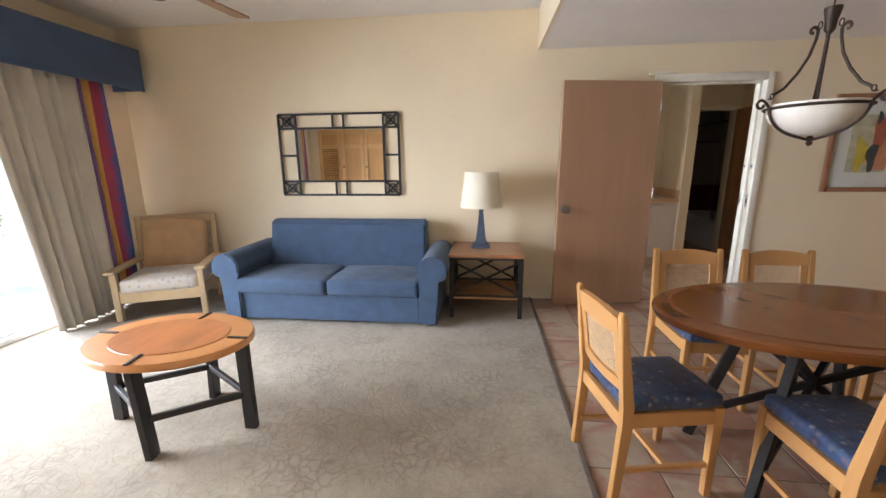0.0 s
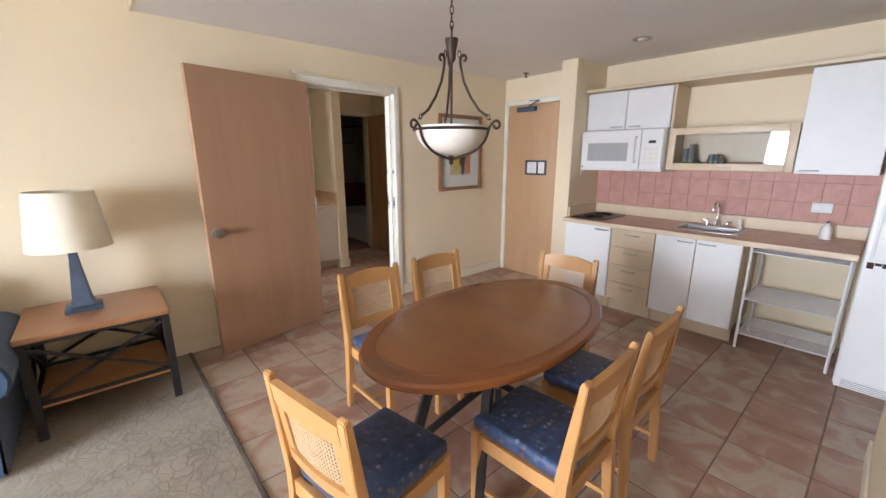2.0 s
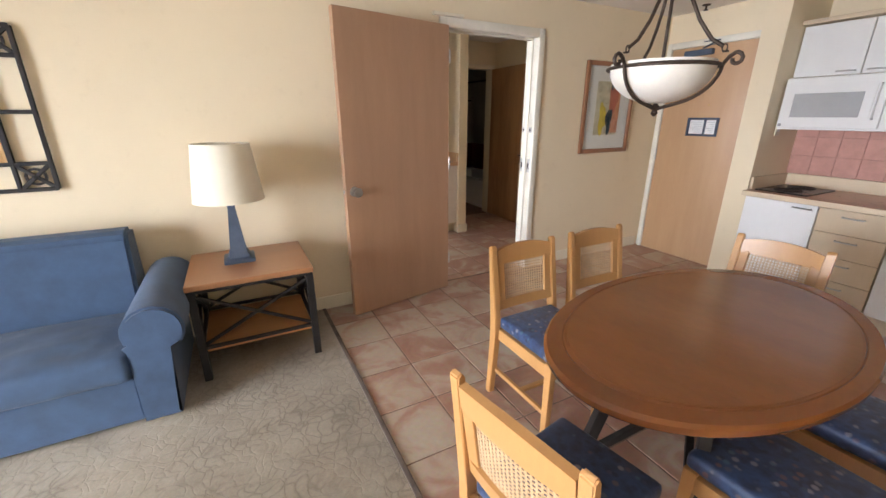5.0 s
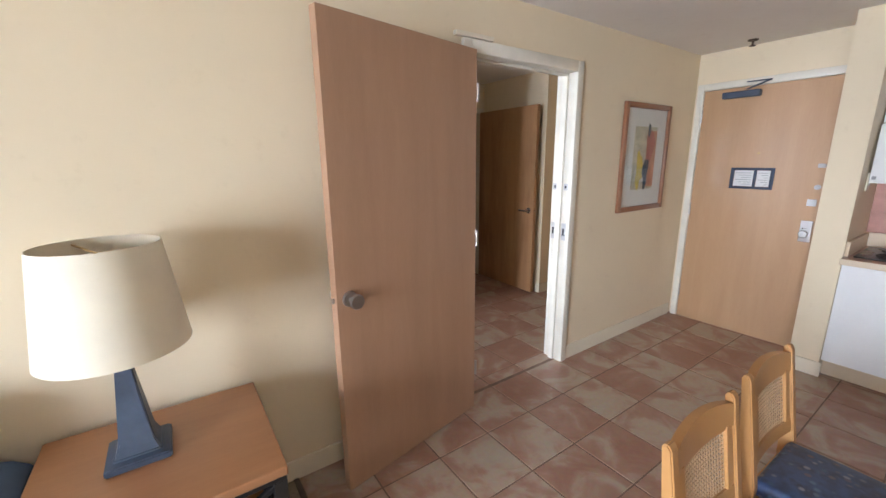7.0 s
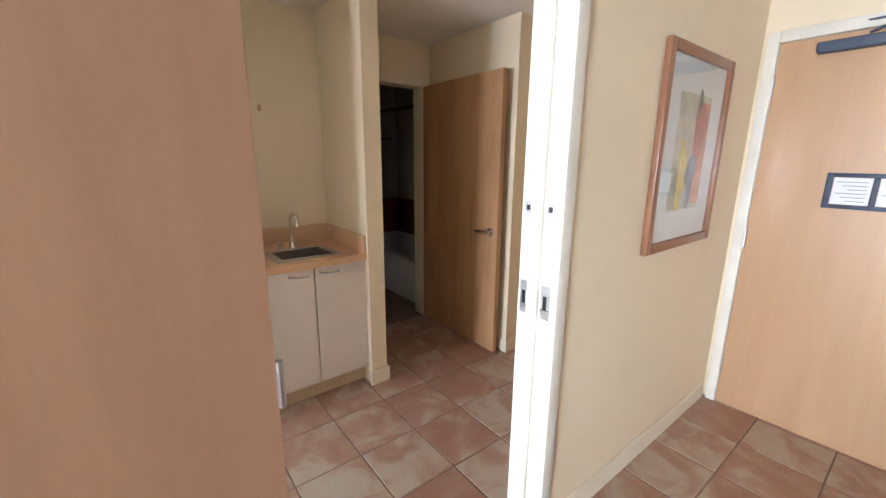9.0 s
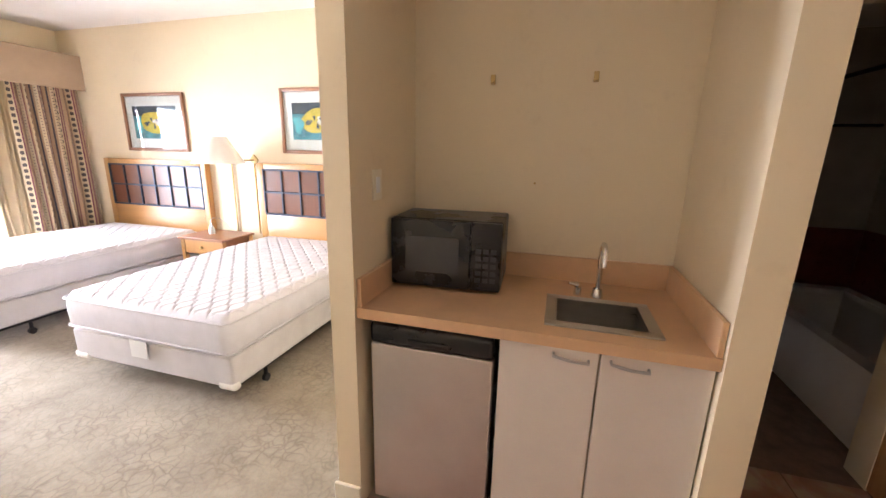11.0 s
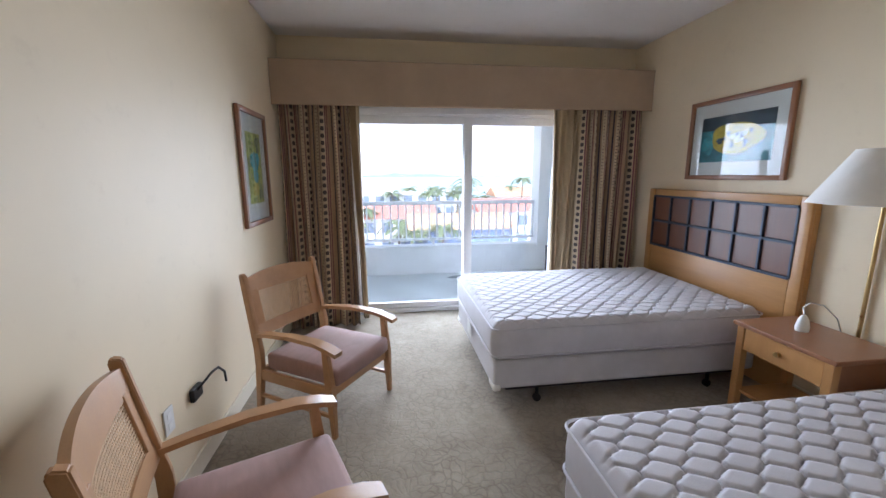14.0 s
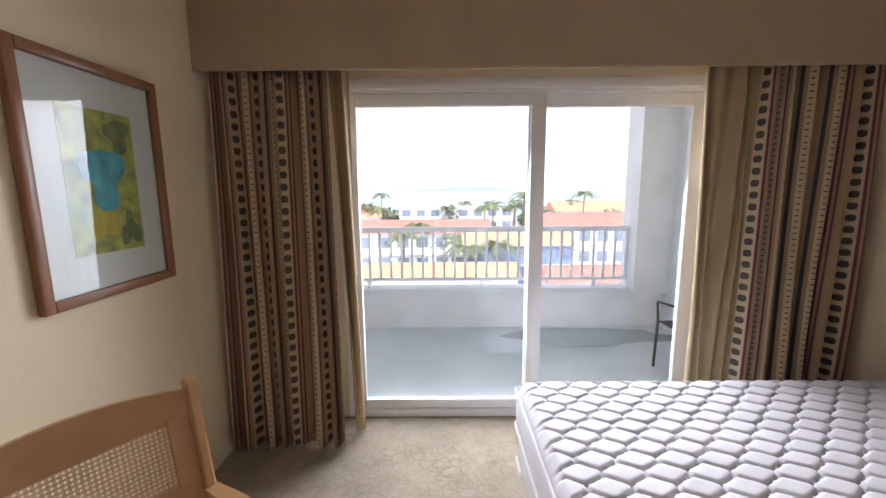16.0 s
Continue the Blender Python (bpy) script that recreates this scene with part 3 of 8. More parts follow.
wall("wall_kitchen_end", (4.41, 4.98, 2.875, 3.04, 0, LO + 0.02))
wall("wall_entry", (4.80, 4.96, 3.04, 3.085, 0, HI), (4.80, 4.96, 3.085, 3.99, 2.045, HI), (4.80, 4.96, 3.99, NY, 0, HI))
wall("wall_bedroom_north", (WX, 1.9, BN, 7.87, 0, HI))
wall("wall_niche_side", (1.9, 2.0, 5.43, 7.87, 0, HI))
wall("wall_niche_back", (2.0, 3.17, 6.06, 6.2, 0, HI))
wall("wall_niche_end", (3.17, 3.28, 5.43, 6.2, 0, HI))
wall("wall_bathroom", (3.17, 3.42, 6.2, 6.32, 0, HI), (3.42, 4.17, 6.2, 6.32, 2.05, HI), (4.17, 5.3, 6.2, 6.32, 0, HI))
wall("wall_closet", (4.2, 5.3, 5.21, 6.2, 0, HI))
wall("wall_bedroom_entry", (4.80, 4.96, SY, 4.26, 0, HI), (4.80, 4.96, 4.26, 5.13, 2.045, HI), (4.80, 4.96, 5.13, 5.21, 0, HI))
wall("wall_bathroom_west", (3.05, 3.17, 6.2, 8.08, 0, HI), mat=BATHWALL, label="grey-beige bathroom wall with the room's dimness put into its colour")
wall("wall_bathroom_east", (5.0, 5.3, 6.32, 8.08, 0, HI), mat=BATHWALL, label="grey-beige bathroom wall with the room's dimness put into its colour")
wall("wall_bathroom_north", (3.05, 5.3, 8.08, 8.2, 0, HI), mat=BATHWALL, label="grey-beige bathroom wall with the room's dimness put into its colour")
whole("ceiling_living", boxes((-3.12, 1.19, -0.42, NY, HI, HI + 0.12)), CEIL, "off-white painted high living room ceiling", "ceiling", kind="structure")
whole("ceiling_dining", boxes((1.19, 5.14, -0.42, NY, LO, HI + 0.12)), CEIL, "off-white painted lowered dining ceiling", "ceiling", kind="structure")
whole("ceiling_bedroom", boxes((-3.12, 1.95, SY, 7.87, HI, HI + 0.12)), CEIL, "off-white painted bedroom ceiling", "ceiling", kind="structure")
whole("ceiling_hall", boxes((1.95, 5.3, SY, 8.2, LO + 0.03, HI + 0.12)), CEIL, "off-white painted lowered hall ceiling", "ceiling", kind="structure")
whole("soffit", boxes((1.175, 1.195, 0.58, NY - 0.002, LO - 0.004, HI - 0.002)), WALL, "cream-yellow face of the lowered ceiling", "soffit", kind="structure")
whole("floor_living", boxes((WX, 1.185, -0.25, NY, -0.12, 0.006)), CARPET, "grey-beige carpet with a crackled cell pattern", "carpet", kind="structure")
whole("floor_bedroom", boxes((WX, 1.95, SY, BN, -0.12, 0.006)), CARPET, "grey-beige carpet with a crackled cell pattern", "carpet", kind="structure")
# dark grout colour stands for the shaded tiles of the unlit bathroom
whole("floor_bathroom", boxes((3.17, 5.0, 6.2, 8.08, -0.12, -0.004)), GROUT, "terracotta bathroom floor, its dimness put in by a dark grout colour", "floor", kind="structure")
whole("carpet_edge", boxes((1.182, 1.206, -0.25, NY, -0.01, 0.010, 0.003)), EDGING, "dark strip at the carpet's edge", "edging", kind="structure")

# baseboards
def baseboard(*rows):
    bm = B()
    for r in rows:
        bx(bm, *r, 0.0, 0.105, 0.004)
    return whole("baseboard", bm, TRIM, "cream painted wooden baseboard", "baseboard", kind="structure")


baseboard((WX, 2.20, NY - 0.014, NY))
baseboard((3.185, 4.75, NY - 0.014, NY))
baseboard((1.2, 3.504, 0.58, 0.594))
baseboard((4.396, 4.41, 2.861, 3.054))
baseboard((4.41, 4.79, 3.04, 3.054))
baseboard((WX, 2.20, SY, SY + 0.014))
baseboard((WX, 1.9, BN - 0.014, BN))
baseboard((1.886, 1.9, 5.44, BN))
baseboard((1.884, 2.0, 5.414, 5.43))
baseboard((3.156, 3.294, 5.414, 5.43))
baseboard((3.28, 3.294, 5.43, 6.2))
baseboard((4.186, 4.80, 5.196, 5.21))
baseboard((4.186, 4.2, 5.21, 5.26))
baseboard((-2.95, -2.936, 3.62, NY))

# connecting doorway: two frames back to back
bm = B()
for y0, y1 in ((NY - 0.022, NY + 0.062), (NY + 0.078, SY + 0.022)):
    bx(bm, 3.128, 3.185, y0, y1, 0, 2.10, 0.004)
    bx(bm, 2.205, 2.262, y0, y1, 0, 2.10, 0.004)
    bx(bm, 2.262, 3.128, y0, y1, 2.035, 2.10, 0.004)
bx(bm, 3.112, 3.13, NY + 0.05, NY + 0.09, 0, 2.036, 0.002)
bx(bm, 2.262, 2.278, NY + 0.05, NY + 0.09, 0, 2.036, 0.002)
bx(bm, 2.262, 3.128, NY + 0.05, NY + 0.09, 2.02, 2.036, 0.002)
frame_1 = whole("door_frame_1", bm, JAMB, "white-painted double frame of the connecting doorway", "door frame", kind="structure")
for y, z, h in ((NY + 0.022, 0.93, 0.12), (NY + 0.112, 0.93, 0.12), (NY + 0.022, 1.28, 0.045), (NY + 0.112, 1.28, 0.045)):
    part("strike_plate", boxes((3.124, 3.1275, y - 0.018, y + 0.018, z, z + h, 0.001)), STEEL, frame_1, "small steel strike plate")
    part("strike_hole", boxes((3.1225, 3.1245, y - 0.007, y + 0.007, z + h * 0.3, z + h * 0.7)), BLACKPLASTIC, frame_1)
bm = boxes((2.15, 2.40, NY - 0.03, NY - 0.002, 2.103, 2.125, 0.003))
whole("door_header_trim", bm, TRIM, "cream strip above the connecting door", "trim", kind="structure")


def round_knob(parent, x, y, z, side):
    bm = B()
    cone(bm, (x, y, z), (x, y + side * 0.012, z), 0.034, 0.032, 24)
    cone(bm, (x, y + side * 0.012, z), (x, y + side * 0.035, z), 0.011, 0.013, 16)
    k = part("knob", bm, STEEL, parent, "round satin steel door knob")
    bm = B()
    lathe(bm, [(0.001, 0.030), (0.013, 0.030), (0.022, 0.038), (0.0315, 0.052), (0.0325, 0.060), (0.030, 0.066), (0.022, 0.0675), (0.001, 0.068)], 28)
    bmesh.ops.transform(bm, matrix=pose(x, y, z, -90 * side), verts=bm.verts)
    part("knob_face", bm, STEEL, k, "flared flat-faced steel knob")


def lever(parent, x, y, z, side, way):
    bm = B()
    cone(bm, (x, y, z), (x, y + side * 0.010, z), 0.033, 0.031, 24)
    cone(bm, (x, y + side * 0.010, z), (x, y + side * 0.05, z), 0.011, 0.011, 14)
    k = part("handle_rose", bm, CHROME, parent, "round chrome handle rose")
    bm = B()
    tube(bm, [(x - way * 0.012, y + side * 0.05, z), (x + way * 0.03, y + side * 0.052, z), (x + way * 0.08, y + side * 0.05, z - 0.004), (x + way * 0.115, y + side * 0.046, z - 0.002)], [0.012, 0.012, 0.010, 0.008], 10)
    part("lever", bm, CHROME, k, "chrome lever handle")


def leaf(name, width, height, mat, label, hx, hy, angle, hinge_sides=1):
    """A flat door leaf; local x runs from the hinge to the free edge."""
    d = thing(name, label, "door", hx, hy, 0.008, angle, kind="structure")
    part("leaf", boxes((0, width, -0.022, 0.022, 0, height, 0.002)), mat, d)
    for z in (0.22, height / 2, height - 0.25):
        bm = B()
        cone(bm, (-0.004, hinge_sides * 0.026, z), (-0.004, hinge_sides * 0.026, z + 0.09), 0.007, 0.007, 10)
        part("hinge", bm, STEEL, d, "steel butt hinge")
    return d


ang = math.degrees(math.atan2(3.846 - 4.012, 1.378 - 2.245))
door_1 = leaf("door_1", 0.885, 2.03, DOORWOOD, "open flush door of reddish-brown wood veneer folded back near the wall", 2.247, 4.012, ang)
round_knob(door_1, 0.825, 0.022, 0.925, 1)
round_knob(door_1, 0.825, -0.022, 0.925, -1)
part("latch", boxes((0.885, 0.894, -0.006, 0.006, 0.915, 0.935, 0.001)), STEEL, door_1)

# bathroom door, open
bm = B()
bx(bm, 4.115, 4.17, 6.185, 6.33, 0, 2.09, 0.003)
bx(bm, 3.42, 3.475, 6.185, 6.33, 0, 2.09, 0.003)
bx(bm, 3.475, 4.115, 6.185, 6.33, 2.035, 2.09, 0.003)
whole("door_frame_2", bm, TRIM, "cream-painted bathroom door frame", "door frame", kind="structure")
ang2 = math.degrees(math.atan2(5.25 - 6.19, 4.125 - 4.14))
door_2 = leaf("door_2", 0.93, 2.03, LEAFWOOD, "open pale wooden bathroom door with dark water stains", 4.14, 6.185, ang2)
lever(door_2, 0.865, -0.022, 0.93, -1, -1)
lever(door_2, 0.865, 0.022, 0.93, 1, -1)
part("latch", boxes((0.93, 0.937, -0.006, 0.006, 0.92, 0.94, 0.001)), STEEL, door_2)

# entry doors, closed
def entry_door(index, y0, y1, label):
    bm = B()
    bx(bm, 4.765, 4.81, y0 - 0.05, y0, 0, 2.095, 0.004)
    bx(bm, 4.765, 4.81, y1, y1 + 0.05, 0, 2.095, 0.004)
    bx(bm, 4.765, 4.81, y0, y1, 2.04, 2.095, 0.004)
    whole("door_frame_%d" % index, bm, JAMB, "white-painted entry door frame", "door frame", kind="structure")
    d = thing("door_%d" % index, label, "door", 4.785, y0, 0, kind="structure", world_coords=True)
    part("leaf", boxes((4.782, 4.825, y0 + 0.003, y1 - 0.003, 0.001, 2.037, 0.002)), ENTRYWOOD, d)
    return d


door_3 = entry_door(3, 3.09, 3.985, "closed flush entry door of honey-brown wood veneer")
for z in (0.2, 0.98, 1.78):
    bm = B()
    cone(bm, (4.778, 3.984, z), (4.778, 3.984, z + 0.11), 0.008, 0.008, 10)
    part("hinge", bm, STEEL, door_3, "steel butt hinge")
k = part("lock_plate", boxes((4.772, 4.783, 3.125, 3.195, 0.86, 1.02, 0.004)), STEEL, door_3, "steel escutcheon plate")
bm = B()
lathe(bm, [(0.001, 0.0), (0.013, 0.0), (0.012, 0.022), (0.020, 0.030), (0.028, 0.042), (0.029, 0.050), (0.024, 0.057), (0.001, 0.059)], 28)
bmesh.ops.transform(bm, matrix=pose(4.773, 3.16, 0.925, 0, -90), verts=bm.verts)
part("knob", bm, STEEL, k, "round steel knob")
part("card_reader", boxes((4.776, 4.783, 3.13, 3.185, 1.13, 1.18, 0.003)), PAPER, door_3, "small white card on the door")
bm = B()
cone(bm, (4.783, 3.14, 1.27), (4.765, 3.14, 1.27), 0.018, 0.018, 16)
bx(bm, 4.755, 4.768, 3.125, 3.155, 1.264, 1.276, 0.002)
part("deadbolt", bm, STEEL, door_3, "steel deadbolt turn")
bm = B()
bx(bm, 4.765, 4.783, 3.12, 3.16, 1.41, 1.44, 0.003)
tube(bm, [(4.76, 3.13, 1.425), (4.735, 3.13, 1.425), (4.735, 3.10, 1.425)], 0.006, 8)
part("door_guard", bm, STEEL, door_3, "swing-bar door guard")
bm = B()
cone(bm, (4.783, 3.53, 1.52), (4.778, 3.53, 1.52), 0.009, 0.009, 12)
part("peephole", bm, BRASS, door_3)
dc = thing("door_closer", "dark grey hydraulic door closer on the entry door", "door closer", 4.75, 3.6, 1.96, world_coords=True)
part("body", boxes((4.725, 4.78, 3.57, 3.83, 1.955, 2.005, 0.010)), LAMPBLUE, dc)
bm = B()
bar(bm, (4.735, 3.66, 2.012), (4.70, 3.50, 2.06), 0.022, 0.008)
bar(bm, (4.70, 3.50, 2.06), (4.775, 3.68, 2.072), 0.018, 0.008)
part("arm", bm, LAMPBLUE, dc)
nf = thing("notice_frame", "small black double frame of notices fixed to the door", "notice", 4.778, 3.45, 1.32, world_coords=True)
part("frame", boxes((4.770, 4.781, 3.405, 3.43, 1.235, 1.405, 0.003), (4.770, 4.781, 3.675, 3.70, 1.235, 1.405, 0.003), (4.770, 4.781, 3.43, 3.675, 1.235, 1.255, 0.003), (4.770, 4.781, 3.43, 3.675, 1.385, 1.405, 0.003), (4.770, 4.781, 3.52, 3.54, 1.255, 1.385, 0.003)), BLUEIRON, nf)
for a, b in ((3.432, 3.518), (3.542, 3.673)):
    p = part("sheet", boxes((4.776, 4.780, a, b, 1.257, 1.383)), PAPER, nf, "white printed sheet")
    for i in range(6):
        z = 1.365 - i * 0.018
        part("text_line", boxes((4.7745, 4.7755, a + 0.012, b - 0.012 - 0.02 * (i % 3), z - 0.004, z)), INK, p)

door_4 = entry_door(4, 4.27, 5.12, "closed entry door of reddish wood veneer beside the bathroom")


# windows and balcony
def window(index, y0, y1, mid, zt, label):
    w = thing("window_%d" % index, label, "sliding door", WX - 0.1, y0, 0, kind="structure", world_coords=True)
    part("window_frame", boxes((-3.09, WX + 0.0, y0, y0 + 0.05, 0.0, zt, 0.004), (-3.09, WX, y1 - 0.05, y1, 0, zt, 0.004), (-3.09, WX, y0 + 0.05, y1 - 0.05, zt - 0.06, zt, 0.004),
                               (-3.09, WX, y0 + 0.05, y1 - 0.05, -0.004, 0.045, 0.004), (-3.085, -2.975, y0 + 0.05, y1 - 0.05, zt - 0.075, zt - 0.061, 0.002)), ALU, w)
    for a, b, x in ((y0 + 0.052, mid + 0.045, -3.0), (mid - 0.045, y1 - 0.052, -3.05)):
        s = part("sash", boxes((x - 0.018, x + 0.018, a, a + 0.055, 0.047, zt - 0.077, 0.004), (x - 0.018, x + 0.018, b - 0.085, b, 0.047, zt - 0.077, 0.004),
                               (x - 0.018, x + 0.018, a + 0.055, b - 0.085, zt - 0.15, zt - 0.077, 0.004), (x - 0.018, x + 0.018, a + 0.055, b - 0.085, 0.047, 0.105, 0.004)), ALU, w)
        g = part("pane", boxes((x - 0.004, x + 0.004, a + 0.05, b - 0.08, 0.10, zt - 0.145)), GLASS, s, "clear glass pane")
        g.visible_shadow = False
    bm = B()
    ya = y0 + 0.08
    tube(bm, [(-2.985, ya, 1.12), (-2.955, ya, 1.10), (-2.945, ya, 1.03), (-2.955, ya, 0.96), (-2.985, ya, 0.94)], 0.007, 8)
    part("handle", bm, ALU, w, "white pull handle")


window(1, 0.55, 3.62, 2.1, 2.10, "white-framed sliding glass balcony door of the living room")
window(2, 4.78, 7.02, 5.955, 2.08, "white-framed sliding glass balcony door of the bedroom")

whole("balcony_floor", boxes((-4.87, -3.12, -0.5, 7.9, -0.25, -0.03)), BALCFLOOR, "pale grey coated balcony floor", "balcony floor", kind="structure")
whole("balcony_slab", boxes((-4.87, -3.12, -0.5, 7.9, 2.62, 2.85)), CONCRETE, "pale painted concrete balcony soffit", "balcony ceiling", kind="structure")
whole("balcony_parapet", boxes((-4.87, -4.70, -0.5, 7.72, -0.25, 0.36), (-4.89, -4.68, -0.5, 7.36, 0.36, 0.40, 0.006)), CONCRETE, "low white-painted balcony parapet with a coping", "parapet", kind="structure")
whole("balcony_column", boxes((-4.92, -4.60, 7.36, 7.90, 0.36, 2.62)), CONCRETE, "white-painted concrete balcony column", "column", kind="structure")
whole("balcony_side_wall", boxes((-4.70, -3.12, 7.72, 7.9, -0.03, 2.62)), CONCRETE, "white-painted balcony side wall", "wall", kind="structure")
whole("balcony_divider", boxes((-4.70, -3.12, 4.05, 4.22, -0.03, 2.62)), CONCRETE, "white-painted wall between two balconies", "wall", kind="structure")
whole("balcony_south_wall", boxes((-4.87, -3.12, -0.6, -0.5, -0.25, 2.62)), CONCRETE, "white-painted balcony end wall", "wall", kind="structure")


WET = plain("standing_water", (0.30, 0.35, 0.37), 0.06, vary=0.1, scale=3, grain=0.0)
bm = B()
ring = []
for k in range(40):
    a = k * math.tau / 40
    w = 1 + 0.35 * noise.noise(Vector((math.cos(a) * 1.4, math.sin(a) * 1.4, 2.0)))
    ring.append((-4.42 + 0.24 * w * math.sin(a), 6.85 + 0.86 * w * math.cos(a)))
prism(bm, ring, "z", -0.0295, -0.0275)
whole("puddle", bm, WET, "shallow dark puddle on the pale balcony floor", "puddle")

RAILPAINT = plain("railing_paint", (0.82, 0.85, 0.88), 0.45, vary=0.06, scale=5, fine=90)


def railing(y0, y1):
    r = thing("balcony_railing", "white metal balcony railing with upright balusters on the parapet", "railing", -4.785, y0, 0.4, kind="", world_coords=True)
    part("top_rail", boxes((-4.815, -4.755, y0, y1, 1.0, 1.055, 0.006)), RAILPAINT, r)
    part("bottom_rail", boxes((-4.80, -4.77, y0, y1, 0.47, 0.505, 0.004)), RAILPAINT, r)
    n = int((y1 - y0) / 0.115)
    me = None
    for i in range(n + 1):
        y = y0 + 0.02 + i * (y1 - y0 - 0.04) / n
        if me is None:
            o = part("baluster", boxes((-4.797, -4.773, y - 0.012, y + 0.012, 0.50, 1.002)), RAILPAINT, r)
            me, ya = o, y
        else:
            o = new("baluster", me.data)
            o.parent = r
            o.location = (0, y - ya, 0)
    for i in range(3):
        y = y0 + 0.35 + i * (y1 - y0 - 0.7) / 2
        part("rail_foot", boxes((-4.80, -4.77, y - 0.02, y + 0.02, 0.395, 0.475, 0.003)), RAILPAINT, r)


railing(4.225, 7.36)
railing(-0.49, 4.04)
ch = thing("balcony_chair", "thin black metal chair on the balcony", "chair", -3.53, 7.40, -0.03, 95)
bm = B()
for s in (-0.24, 0.24):
    tube(bm, [(s, 0.22, 0.0), (s, 0.20, 0.4), (s, 0.22, 0.56), (s, 0.0, 0.58), (s, -0.2, 0.55)], 0.011, 8)
    tube(bm, [(s, -0.22, 0.0), (s, -0.2, 0.4), (s, -0.26, 0.85)], 0.011, 8)
part("tube_frame", bm, BLACKIRON, ch)
bm = B()
bx(bm, -0.23, 0.23, -0.2, 0.2, 0.39, 0.405, 0.005)
part("seat", bm, BLACKIRON, ch)
bm = B()
bx(bm, -0.23, 0.23, -0.25, -0.235, 0.5, 0.82, 0.005)
part("backrest", bm, BLACKIRON, ch)

# bathroom seen through its open door
tub = thing("bathtub", "white built-in bathtub along the bathroom wall", "bathtub", 4.6, 7.2, 0, world_coords=True)
part("apron", boxes((4.225, 4.26, 6.36, 8.08, -0.004, 0.40, 0.008)), APPLIANCE, tub, "white enamel tub front")
part("rim", holed_slab(4.215, 5.0, 6.36, 8.08, 4.30, 4.92, 6.46, 7.98, 0.40, 0.44), APPLIANCE, tub, "flat white tub rim")
bm = B()
bx(bm, 4.295, 4.925, 6.455, 7.985, 0.06, 0.402)
bmesh.ops.delete(bm, geom=[f for f in bm.faces if f.normal.z > 0.9], context='FACES_ONLY')
for v in bm.verts:
    if v.co.z < 0.2:
        v.co.x += (4.61 - v.co.x) * 0.15
        v.co.y += (7.22 - v.co.y) * 0.10
part("basin", bm, APPLIANCE, tub)
bt = wall("bathroom_tile_band", (4.22, 4.995, 8.070, 8.078, 0.45, 0.92), (4.990, 4.998, 6.33, 8.06, 0.45, 0.92), mat=REDTILE, label="dark red tile band above the bathtub", category="wall tile")
rod = thing("shower_rod", "dark metal shower curtain rod across the tub", "shower rod", 4.25, 7.2, 1.9, world_coords=True)
bm = B()
tube(bm, [(4.27, 6.325, 1.93), (4.25, 7.2, 1.93), (4.27, 8.075, 1.93)], 0.013, 10)
part("rod", bm, BLACKIRON, rod)
rod2 = thing("towel_bar", "dark metal towel bar on the bathroom wall", "towel bar", 4.6, 8.0, 1.7, world_coords=True)
bm = B()
tube(bm, [(4.3, 8.079, 1.70), (4.3, 8.02, 1.70), (4.9, 8.02, 1.70), (4.9, 8.079, 1.70)], 0.011, 10)
part("bar", bm, BLACKIRON, rod2)

# ---- living room ----
def pillow(bm, x0, x1, y0, y1, z0, z1, puff=0.03, n=8, r=0.03):
    """A stuffed cushion: a rounded box whose faces swell."""
    vs = bx(bm, x0, x1, y0, y1, z0, z1, r, 3)
    es = list({e for v in vs if v.is_valid for e in v.link_edges if e.calc_length() > 0.12})
    bmesh.ops.subdivide_edges(bm, edges=es, cuts=n, use_grid_fill=True)
    cx, cy, cz = (x0 + x1) / 2, (y0 + y1) / 2, (z0 + z1) / 2
    for v in bm.verts:
        if not (x0 - 1e-3 <= v.co.x <= x1 + 1e-3 and y0 - 1e-3 <= v.co.y <= y1 + 1e-3 and z0 - 1e-3 <= v.co.z <= z1 + 1e-3):
            continue
        a, b, c = (v.co.x - cx) / (x1 - x0) * 2, (v.co.y - cy) / (y1 - y0) * 2, (v.co.z - cz) / (z1 - z0) * 2
        w = max(0, 1 - a * a) * max(0, 1 - b * b)
        nz = noise.noise(v.co * 9.0) * 0.012
        if abs(c) > 0.9:
            v.co.z += math.copysign(puff * w, c) + nz * w
        if abs(b) > 0.9:
            v.co.y += math.copysign(puff * 0.4, b) * max(0, 1 - a * a) * max(0, 1 - c * c)


sofa = thing("sofa", "blue cloth sleeper sofa with rolled arms and two seat cushions", "sofa", -0.6, 3.6, 0, world_coords=True)
part("base", boxes((-1.38, 0.19, 3.22, 3.96, 0.035, 0.27, 0.012)), BLUECLOTH, sofa)
for x0, x1 in ((-1.40, -0.605), (-0.595, 0.19)):
    bm = B()
    pillow(bm, x0, x1, 3.185, 3.74, 0.27, 0.40, 0.03, 16)
    for v in bm.verts:
        near = max(0.0, 1 - abs(v.co.y - 3.33) / 0.24)
        crease = abs(noise.noise(Vector((v.co.x * 13, v.co.y * 5, v.co.z * 6 + x0 * 4))))
        v.co.z += (0.008 - 0.026 * crease) * near * max(0.0, min(1.0, (v.co.z - 0.29) / 0.10))
        v.co.y += 0.02 * noise.noise(Vector((v.co.x * 7, v.co.z * 12, x0))) * near
    part("seat_cushion", bm, BLUECLOTH, sofa, "creased blue seat cushion")
bm = B()
poly = [(3.70, 0.30), (3.80, 0.80), (3.83, 0.825), (3.88, 0.83), (3.98, 0.82), (3.99, 0.05), (3.72, 0.05)]
prism(bm, poly, "x", -1.37, 0.17)
